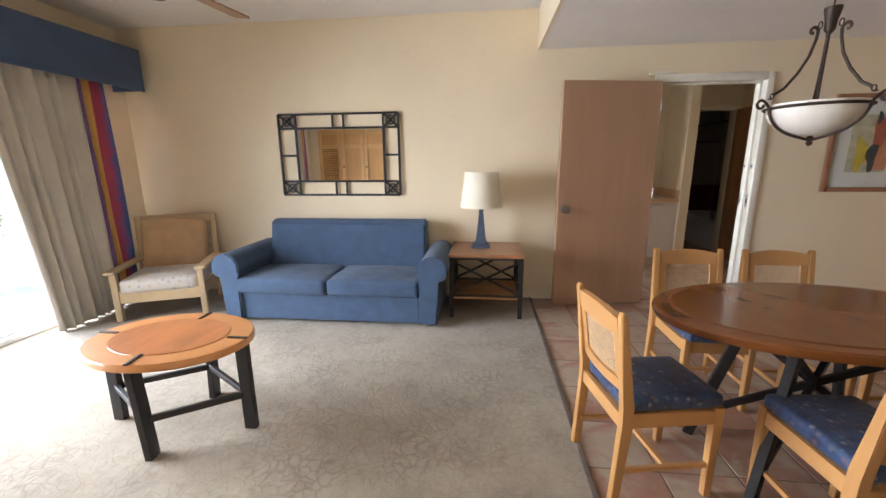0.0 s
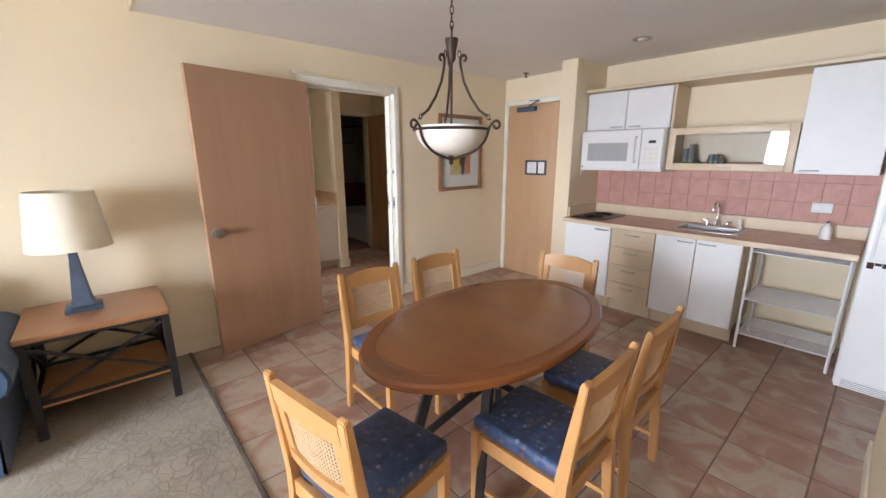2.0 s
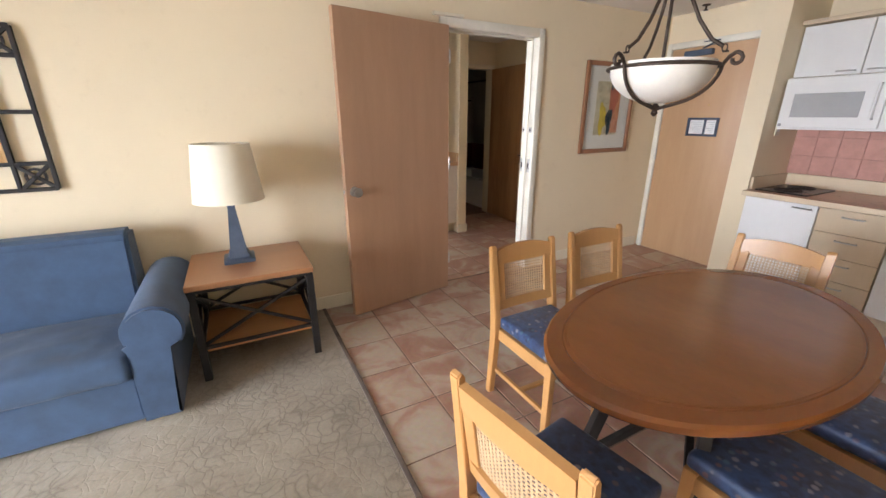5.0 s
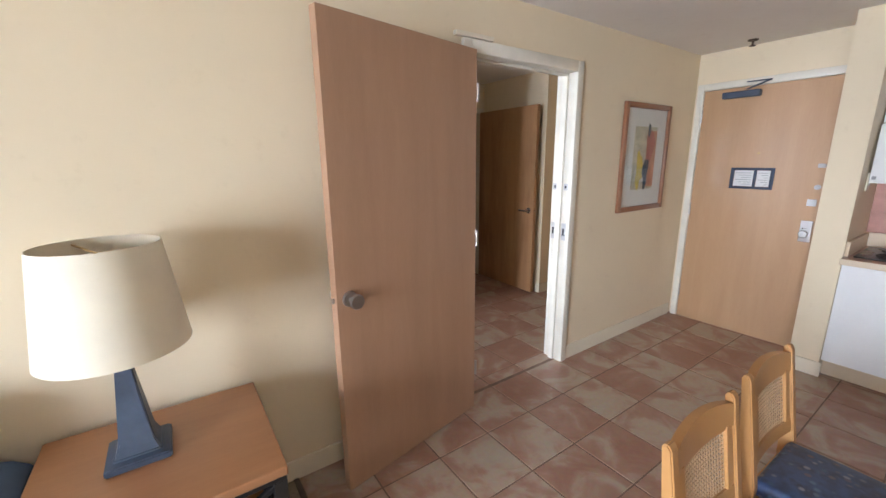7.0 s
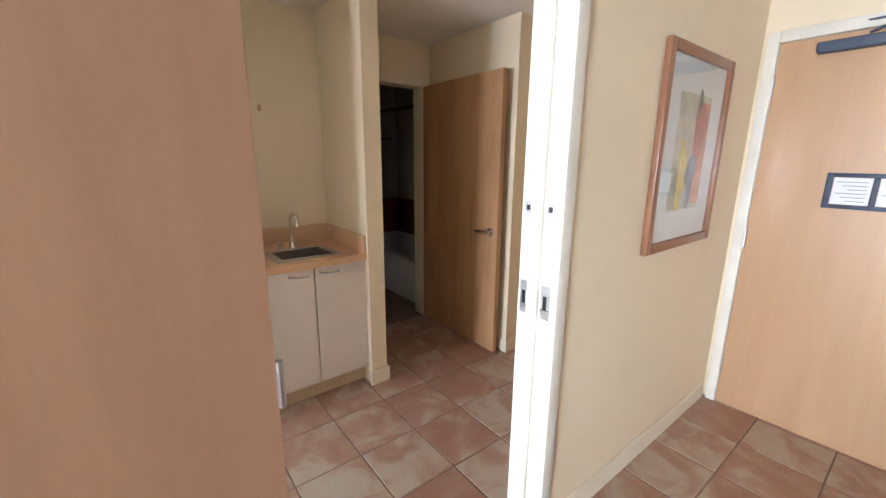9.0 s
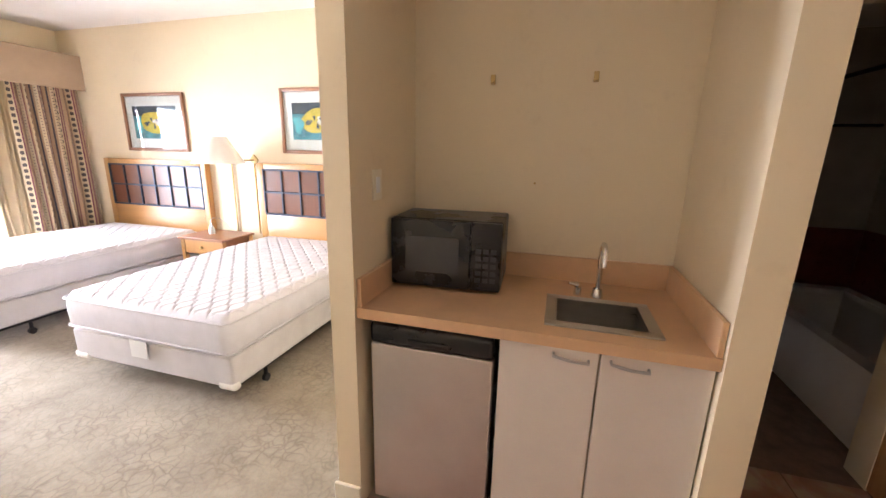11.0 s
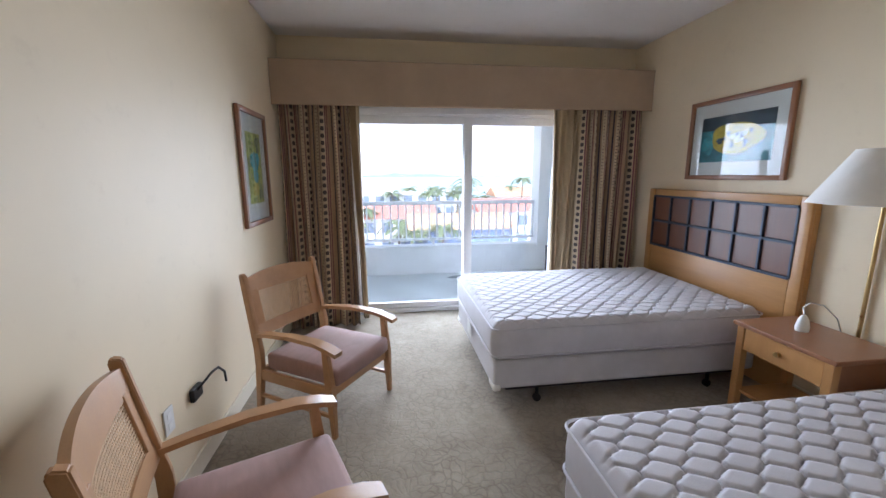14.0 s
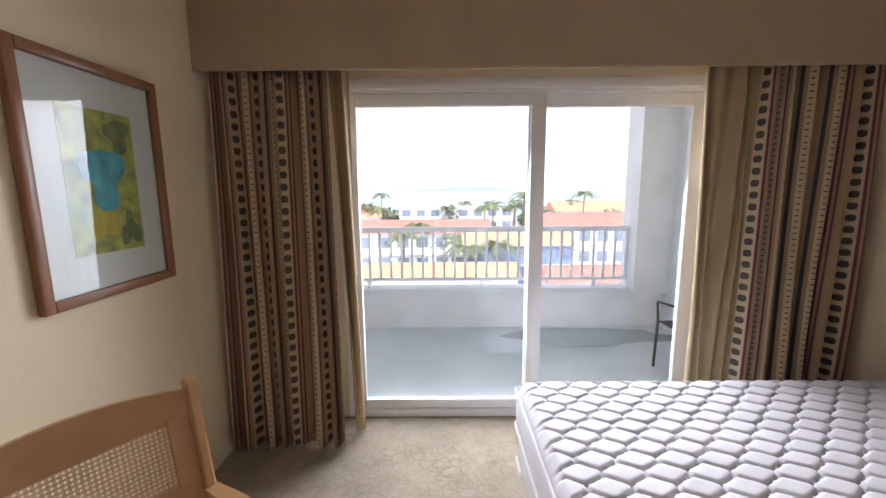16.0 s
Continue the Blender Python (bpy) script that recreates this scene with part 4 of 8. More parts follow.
bmesh.ops.bevel(bm, geom=[e for e in bm.edges], offset=0.018, segments=3, affect='EDGES')
part("backrest", bm, BLUECLOTH, sofa)
for s, xa in ((-1, -1.46), (1, 0.28)):
    bm = B()
    prof = [(xa - s * 0.09, 0.035), (xa + s * 0.06, 0.035), (xa + s * 0.065, 0.42)]
    for k in range(14):
        a = -math.pi * 0.22 + k * (math.pi * 1.45) / 13
        prof.append((xa + s * (0.025 + 0.125 * math.cos(a)), 0.492 + 0.125 * math.sin(a)))
    prof.append((xa - s * 0.09, 0.42))
    prism(bm, prof, "y", 3.19, 3.95)
    bmesh.ops.bevel(bm, geom=[e for e in bm.edges if abs(e.verts[0].co.y - e.verts[1].co.y) < 1e-4 and e.verts[0].co.y < 3.3], offset=0.012, segments=2, affect='EDGES')
    part("arm", bm, BLUECLOTH, sofa, "rolled blue sofa arm")
for x in (-1.46, 0.24):
    for y in (3.26, 3.88):
        bm = B()
        cone(bm, (x, y, 0.0), (x, y, 0.036), 0.025, 0.032, 16)
        part("foot", bm, PALEWOOD, sofa, "pale turned wooden foot")

et = thing("end_table", "end table with reddish wooden top, shelf and black crossed sides", "side table", 0.74, 3.69, 0, world_coords=True)
part("top", boxes((0.415, 1.065, 3.45, 4.03, 0.552, 0.585, 0.006)), wood("end_table_wood", (0.42, 0.20, 0.09), (0.31, 0.13, 0.055), 0.33, (0.8, 8, 8), coat=0.25), et, "reddish wooden top")
part("edge_band", boxes((0.42, 1.06, 3.455, 4.025, 0.534, 0.552, 0.003)), BLACKIRON, et)
part("shelf", boxes((0.45, 1.03, 3.49, 3.99, 0.17, 0.195, 0.004)), COFFEEWOOD, et, "wooden lower shelf")
for x in (0.44, 1.04):
    for y in (3.475, 4.005):
        part("leg", boxes((x - 0.02, x + 0.02, y - 0.02, y + 0.02, 0.006, 0.535, 0.003)), BLACKIRON, et)
for a, b in (((0.44, 3.475), (1.04, 3.475)), ((1.04, 3.475), (1.04, 4.005)), ((0.44, 3.475), (0.44, 4.005)), ((0.44, 4.005), (1.04, 4.005))):
    for z0, z1 in ((0.215, 0.52), (0.52, 0.215)):
        bm = B()
        bar(bm, (*a, z0), (*b, z1), 0.018, 0.018)
        part("brace", bm, BLACKIRON, et)
    bm = B()
    bar(bm, (*a, 0.205), (*b, 0.205), 0.02, 0.02)
    part("rail", bm, BLACKIRON, et)

tl = thing("table_lamp", "table lamp with a cream drum shade on a slate-blue tapered base", "lamp", 0.69, 3.79, 0.585)
bm = B()
vs = []
for h, w in ((0.0, 0.085), (0.022, 0.085), (0.03, 0.06), (0.07, 0.045), (0.33, 0.019), (0.35, 0.024), (0.36, 0.012)):
    vs.append([bm.verts.new((sx * w, sy * w, h)) for sx, sy in ((-1, -1), (1, -1), (1, 1), (-1, 1))])
for a, b in zip(vs, vs[1:]):
    for k in range(4):
        bm.faces.new((a[k], a[(k + 1) % 4], b[(k + 1) % 4], b[k]))
bm.faces.new(vs[0][::-1])
bm.faces.new(vs[-1])
bmesh.ops.bevel(bm, geom=bm.edges[:], offset=0.004, segments=2, affect='EDGES')
part("base", bm, LAMPBLUE, tl, "slate-blue tapered lamp base")
bm = B()
cone(bm, (0, 0, 0.35), (0, 0, 0.52), 0.008, 0.008, 10)
bmesh.ops.create_uvsphere(bm, u_segments=16, v_segments=10, radius=0.03, matrix=Matrix.Translation((0, 0, 0.55)))
part("bulb_holder", bm, BRASS, tl)
bm = B()
lathe(bm, [(0.190, 0.372), (0.150, 0.69), (0.147, 0.69), (0.187, 0.372)], 48, caps=False)
bm.faces.ensure_lookup_table()
sh = part("shade", bm, SHADE, tl, "cream drum lamp shade")
bm = B()
for k in range(3):
    a = k * math.tau / 3
    tube(bm, [(0.0, 0.0, 0.66), (0.149 * math.cos(a), 0.149 * math.sin(a), 0.675)], 0.003, 6)
part("spider", bm, BRASS, sh)


# coffee table, oval with legs let into its rim
ct = thing("coffee_table", "oval coffee table with an orange wooden top on four black legs", "coffee table", -0.85, 1.865, 0.006)
bm = B()
lathe(bm, [(0.95, 0.435), (1.0, 0.442), (1.0, 0.468), (0.985, 0.476), (0.72, 0.4765), (0.715, 0.4745), (0.71, 0.4765), (0.001, 0.4765)], 64, sx=0.403, sy=0.308)
part("top", bm, COFFEEWOOD, ct, "orange-brown wooden top with a dark inlaid oval")
bm = B()
lathe(bm, [(0.001, 0.4765), (0.70, 0.4768), (0.70, 0.4788), (0.001, 0.4790)], 48, sx=0.403, sy=0.308, caps=False)
part("inlay", bm, plain("coffee_inlay", (0.44, 0.165, 0.06), 0.33, vary=0.25, scale=4.0, fine=50.0, grain=0.03, dist=0.0003, stretch=(3, 0.7, 3), coat=0.25), ct, "darker inlaid veneer oval")
feet = []
for dx, dy in ((-0.38, 0.0), (0.03, -0.25), (0.375, 0.0), (-0.01, 0.245)):
    L = math.hypot(dx, dy)
    ux, uy = dx / L, dy / L
    rim = 1 / math.hypot(ux / 0.403, uy / 0.308)
    bm = B()
    bar(bm, (dx * 1.0, dy * 1.0, 0.0), (ux * (rim - 0.03), uy * (rim - 0.03), 0.44), 0.034, 0.062)
    part("leg", bm, BLACKIRON, ct, "black wooden leg")
    bm = B()
    bar(bm, (ux * (rim - 0.10), uy * (rim - 0.10), 0.479), (ux * (rim + 0.002), uy * (rim + 0.002), 0.479), 0.016, 0.006, 0.001)
    part("inset_slot", bm, BLACKIRON, ct)
    feet.append((dx * 0.985, dy * 0.985))
for i in range(4):
    a, b = feet[i], feet[(i + 1) % 4]
    bm = B()
    bar(bm, (*a, 0.185), (*b, 0.185), 0.022, 0.03)
    part("stretcher", bm, BLACKIRON, ct)


for c in ct.children:
    c.data.transform(Matrix.Diagonal((1, 1, 1.055, 1)))

# easy chair by the window
ec = thing("easy_chair", "pale wooden easy chair with a tan back cushion and floral seat", "armchair", -2.27, 3.50, 0.006, 22.5)
for s in (-1, 1):
    part("front_leg", boxes((s * 0.335 - 0.025, s * 0.335 + 0.025, -0.30, -0.25, 0, 0.43, 0.006)), PALEWOOD, ec)
    bm = B()
    bar(bm, (s * 0.335, 0.28, 0.0), (s * 0.335, 0.36, 0.86), 0.045, 0.05, 0.006)
    part("back_post", bm, PALEWOOD, ec)
    bm = B()
    bx(bm, s * 0.345 - 0.045, s * 0.345 + 0.045, -0.33, 0.31, 0.43, 0.46, 0.012)
    part("arm_rest", bm, PALEWOOD, ec)
    part("side_rail", boxes((s * 0.335 - 0.015, s * 0.335 + 0.015, -0.25, 0.27, 0.18, 0.26, 0.004)), PALEWOOD, ec)
part("front_rail", boxes((-0.312, 0.312, -0.29, -0.255, 0.16, 0.27, 0.005)), PALEWOOD, ec)
bm = B()
bx(bm, -0.33, 0.33, 0.34, 0.375, 0.78, 0.865, 0.01)
part("crest_rail", bm, PALEWOOD, ec)
for z in (0.35, 0.5, 0.65):
    part("back_slat", boxes((-0.32, 0.32, 0.318 + (z - 0.35) * 0.08, 0.335 + (z - 0.35) * 0.08, z, z + 0.06, 0.004)), PALEWOOD, ec)
bm = B()
pillow(bm, -0.30, 0.30, -0.30, 0.25, 0.25, 0.37, 0.025)
part("seat_cushion", bm, FLORAL, ec, "floral print seat cushion")
bm = B()
pillow(bm, -0.28, 0.28, 0.0, 0.13, 0.0, 0.46, 0.02)
bmesh.ops.transform(bm, matrix=pose(0, 0.155, 0.375, -10), verts=bm.verts)
part("back_cushion", bm, TANCUSHION, ec, "plain tan back cushion")

# iron-framed mirror over the sofa
mi = thing("wall_mirror", "rectangular mirror in an open black iron frame above the sofa", "mirror", -0.72, 4.05, 1.05, world_coords=True)
X0, X1, Z0, Z1 = -1.325, -0.115, 1.05, 1.832
gx0, gx1, gz0, gz1 = -1.15, -0.265, 1.185, 1.70
bm = B()
bx(bm, gx0, gx1, 4.035, 4.045, gz0, gz1)
part("mirror_glass", bm, MIRROR, mi, "silvered mirror glass")


def iron(a, b, w=0.02):
    bm = B()
    bar(bm, (a[0], 4.038, a[1]), (b[0], 4.038, b[1]), w, 0.02, 0.003)
    part("iron_bar", bm, BLACKIRON, mi)


for a, b in (((X0, Z0), (X1, Z0)), ((X0, Z1), (X1, Z1)), ((X0, Z0), (X0, Z1)), ((X1, Z0), (X1, Z1))):
    iron(a, b)
for a, b in (((gx0, gz0), (gx1, gz0)), ((gx0, gz1), (gx1, gz1)), ((gx0, gz0), (gx0, gz1)), ((gx1, gz0), (gx1, gz1))):
    iron(a, b, 0.024)
for x in (gx0, gx1, -0.77, -0.66):
    for z0, z1 in ((Z0, gz0), (gz1, Z1)):
        iron((x, z0), (x, z1), 0.018)
for z in (gz0, gz1, 1.44):
    for x0, x1 in ((X0, gx0), (gx1, X1)):
        iron((x0, z), (x1, z), 0.018)
for x0, x1 in ((X0, gx0), (gx1, X1)):
    for z0, z1 in ((Z0, gz0), (gz1, Z1)):
        iron((x0, z0), (x1, z1), 0.012)
        iron((x0, z1), (x1, z0), 0.012)
        bm = B()
        for k in range(16):
            a = k * math.tau / 16
            b = (k + 1) * math.tau / 16
            r = 0.04
            cx, cz = (x0 + x1) / 2, (z0 + z1) / 2
            bar(bm, (cx + r * math.cos(a), 4.038, cz + r * math.sin(a)), (cx + r * math.cos(b), 4.038, cz + r * math.sin(b)), 0.008, 0.012, 0.0)
        part("iron_ring", bm, BLACKIRON, mi)


# drapery
def drape(parent, name, mat, x, y0, y1, z0, z1, folds, amp, flare=0.0, lean=0.0, label="", seed=0):
    """Cloth hung in folds from y0 to y1; lean draws its foot towards +y."""
    bm = B()
    uvl = bm.loops.layers.uv.new("cloth")
    nu, nv = folds * 12, 26
    grid, us = [], []
    rnd = random.Random(seed)
    ph = [rnd.uniform(-0.5, 0.5) for _ in range(folds + 2)]
    for j in range(nv + 1):
        v = j / nv
        row = []
        for i in range(nu + 1):
            u = i / nu
            k = min(int(u * folds), folds)
            w = u * folds + 0.18 * math.sin(u * folds * 2.1 + seed)
            a = amp * (0.75 + 0.35 * ph[k]) * (0.72 + 0.45 * (1 - v))
            yy = y0 + (y1 - y0) * u + lean * (1 - v) * (1 - u if lean > 0 else u) + 0.012 * math.sin(3 * v + seed + u * 9)
            xx = x + a * math.sin(w * math.tau) + flare * (1 - v) * 0.5 + 0.01 * math.sin(5 * v + 7 * u)
            row.append(bm.verts.new((xx, yy, z0 + (z1 - z0) * v + (0.012 * math.sin(w * math.tau + 1) if j == 0 else 0))))
        grid.append(row)
    arc = [0.0]
    for i in range(nu):
        arc.append(arc[-1] + (grid[nv][i + 1].co - grid[nv][i].co).length)
    for j in range(nv):
        for i in range(nu):
            f = bm.faces.new((grid[j][i], grid[j][i + 1], grid[j + 1][i + 1], grid[j + 1][i]))
            for lp, (ii, jj) in zip(f.loops, ((i, j), (i + 1, j), (i + 1, j + 1), (i, j + 1))):
                lp[uvl].uv = (arc[ii], (z1 - z0) * jj / nv)
    o = part(name, bm, mat, parent, label, smooth=180)
    s = o.modifiers.new("cloth_thickness", 'SOLIDIFY')
    s.thickness = 0.003
    return o


def valance(name, label, mat, x, y0, y1, z0, z1):
    v = thing(name, label, "valance", x, y0, z0, world_coords=True)
    part("face_board", boxes((x, x + 0.022, y0, y1, z0, z1, 0.006)), mat, v)
    part("top_board", boxes((WX, x, y0, y1, z1 - 0.03, z1 - 0.002, 0.003)), mat, v)
    bm = B()
    tube(bm, [(x + 0.012, y0, z0), (x + 0.012, y1, z0)], 0.008, 8)
    tube(bm, [(x + 0.014, y0, z1), (x + 0.014, y1, z1)], 0.007, 8)
    part("piping", bm, mat, v)
    if y1 < NY - 0.05:
        part("return_board", boxes((WX, x, y1 - 0.022, y1, z0, z1 - 0.031, 0.004)), mat, v)


valance("valance_living", "dark blue cloth-covered window valance", VALBLUE, -2.64, -0.2, 3.94, 2.07, 2.44)
cu = thing("living_curtain", "grey-beige drape with a bright striped curtain behind it", "curtain", -2.75, 3.3, 0.01, world_coords=True)
drape(cu, "drape", DRAPE, -2.77, 2.66, 3.42, 0.012, 2.36, 7, 0.045, flare=0.05, lean=0.16, label="grey-beige lined drape", seed=3)
drape(cu, "striped_panel", BRIGHT, -2.80, 3.40, 3.70, 0.02, 2.36, 3, 0.04, seed=5, label="curtain striped in blue, red and orange")
cu2 = thing("living_curtain_far", "grey-beige drape with a bright striped curtain beside the closet", "curtain", -2.75, 0.4, 0.01, world_coords=True)
drape(cu2, "drape", DRAPE, -2.77, 0.52, 0.85, 0.012, 2.36, 4, 0.045, seed=8, label="grey-beige lined drape")
drape(cu2, "striped_panel", BRIGHT, -2.80, 0.30, 0.52, 0.02, 2.36, 3, 0.04, seed=9, label="curtain striped in blue, red and orange")

# ceiling fan
fan = thing("ceiling_fan", "brown ceiling fan with wooden blades", "ceiling fan", -1.12, 2.42, 0)
bm = B()
cone(bm, (0, 0, HI), (0, 0, HI - 0.05), 0.07, 0.05, 24)
cone(bm, (0, 0, HI - 0.05), (0, 0, 2.47), 0.012, 0.012, 12)
part("downrod", bm, BRONZE, fan)
bm = B()
lathe(bm, [(0.03, 2.48), (0.11, 2.46), (0.13, 2.40), (0.13, 2.35), (0.08, 2.30), (0.05, 2.27)], 32)
part("motor_housing", bm, BRONZE, fan)
bladewood = wood("fan_blade_wood", (0.30, 0.145, 0.075), (0.20, 0.09, 0.045), 0.4, (8, 0.8, 8))
for k in range(4):
    a = 80 + 90 * k
    M = pose(0, 0, 0, 0, 0, a)
    bm = B()
    prism(bm, [(0.17, -0.045), (0.20, -0.06), (0.64, -0.075), (0.665, -0.055), (0.665, 0.055), (0.64, 0.075), (0.20, 0.06), (0.17, 0.045)], "z", -0.004, 0.004)
    bmesh.ops.transform(bm, matrix=M @ pose(0, 0, 2.375, 9), verts=bm.verts)
    b = part("blade", bm, bladewood, fan, "brown wooden fan blade")
    bm = B()
    bx(bm, 0.10, 0.24, -0.018, 0.018, 2.36, 2.372, 0.003)
    bmesh.ops.transform(bm, matrix=M, verts=bm.verts)
    part("blade_arm", bm, BRONZE, b)


# ---- dining ----
TX, TY, TR = 2.14, 1.85, 3.7
dt = thing("dining_table", "oval dining table with polished brown top and black metal base", "table", TX, TY, 0, TR)
bm = B()
lathe(bm, [(0.93, 0.695), (0.975, 0.70), (0.995, 0.715), (1.0, 0.732), (0.985, 0.742), (0.90, 0.744), (0.893, 0.741), (0.886, 0.744), (0.001, 0.744)], 72, sx=0.688, sy=0.410)
part("tabletop", bm, TABLEWOOD, dt, "polished brown oval wooden top")
bm = B()
lathe(bm, [(0.001, 0.7442), (0.87, 0.7444), (0.87, 0.7458), (0.001, 0.746)], 64, sx=0.688, sy=0.410, caps=False)
part("inlay", bm, plain("table_inlay", (0.24, 0.085, 0.022), 0.20, vary=0.14, scale=2.5, fine=50.0, grain=0.02, dist=0.0002, stretch=(1.6, 0.8, 1.6), coat=0.1), dt, "paler inlaid veneer field")
for sx in (-1, 1):
    for sy in (-1, 1):
        bm = B()
        bar(bm, (sx * 0.36, sy * 0.22, 0.0), (sx * 0.20, sy * 0.13, 0.69), 0.035, 0.045)
        part("leg", bm, BLACKIRON, dt, "black splayed metal leg")
for a, b in (((-0.34, -0.21), (0.34, 0.21)), ((-0.34, 0.21), (0.34, -0.21))):
    for z0, z1 in ((0.12, 0.60),):
        bm = B()
        bar(bm, (a[0], a[1], z0), (b[0] * 0.62, b[1] * 0.62, z1), 0.025, 0.03)
        part("brace", bm, BLACKIRON, dt)
        bm = B()
        bar(bm, (b[0], b[1], z0), (a[0] * 0.62, a[1] * 0.62, z1), 0.025, 0.03)
        part("brace", bm, BLACKIRON, dt)
for sy in (-1, 1):
    bm = B()
    bar(bm, (-0.21, sy * 0.13, 0.675), (0.21, sy * 0.13, 0.675), 0.04, 0.03)
    part("apron", bm, BLACKIRON, dt)


def cane(bm, x0, x1, z0, z1, step, y, bow):
    """Strands of cane woven both ways, bowed in plan."""
    def yy(x):
        t = (x - x0) / (x1 - x0) * 2 - 1
        return y - bow * (1 - t * t)
    n = int((x1 - x0) / step)
    for i in range(n + 1):
        x = x0 + (x1 - x0) * i / n
        for d in (-0.0018, 0.0018):
            bx(bm, x + d - 0.0011, x + d + 0.0011, yy(x) - 0.0008, yy(x) + 0.0008, z0, z1)
    m = int((z1 - z0) / step)
    for j in range(m + 1):
        z = z0 + (z1 - z0) * j / m
        for d in (-0.0018, 0.0018):
            for i in range(6):
                xa, xb = x0 + (x1 - x0) * i / 6, x0 + (x1 - x0) * (i + 1) / 6
                ya, yb = yy(xa), yy(xb)
                v = [bm.verts.new(p) for p in ((xa, ya - 0.0012, z + d - 0.0011), (xb, yb - 0.0012, z + d - 0.0011), (xb, yb - 0.0012, z + d + 0.0011), (xa, ya - 0.0012, z + d + 0.0011),
                                               (xa, ya + 0.0012, z + d - 0.0011), (xb, yb + 0.0012, z + d - 0.0011), (xb, yb + 0.0012, z + d + 0.0011), (xa, ya + 0.0012, z + d + 0.0011))]
                bm.faces.new((v[0], v[1], v[2], v[3]))
                bm.faces.new((v[7], v[6], v[5], v[4]))
                bm.faces.new((v[3], v[2], v[6], v[7]))
                bm.faces.new((v[4], v[5], v[1], v[0]))


def arch_rail(bm, x0, x1, y0, y1, zlo, zhi, rise, bow=0.0, n=14):
    """A rail with an arched upper edge, bowed backwards in plan."""
    rows = []
    for i in range(n + 1):
        t = i / n * 2 - 1
        x = x0 + (x1 - x0) * i / n
        b = -bow * (1 - t * t)
        top = zhi + rise * (1 - t * t)
        rows.append([bm.verts.new(p) for p in ((x, y0 + b, zlo), (x, y1 + b, zlo), (x, y1 + b, top), (x, y0 + b, top))])
    for a, b in zip(rows, rows[1:]):
        for k in range(4):
            bm.faces.new((a[k], a[(k + 1) % 4], b[(k + 1) % 4], b[k]))
    bm.faces.new(rows[0][::-1])
    bm.faces.new(rows[-1])
    bmesh.ops.bevel(bm, geom=[e for e in bm.edges if len(e.link_faces) == 2 and e.calc_face_angle(0) > 1.2], offset=0.003, segments=2, affect='EDGES')


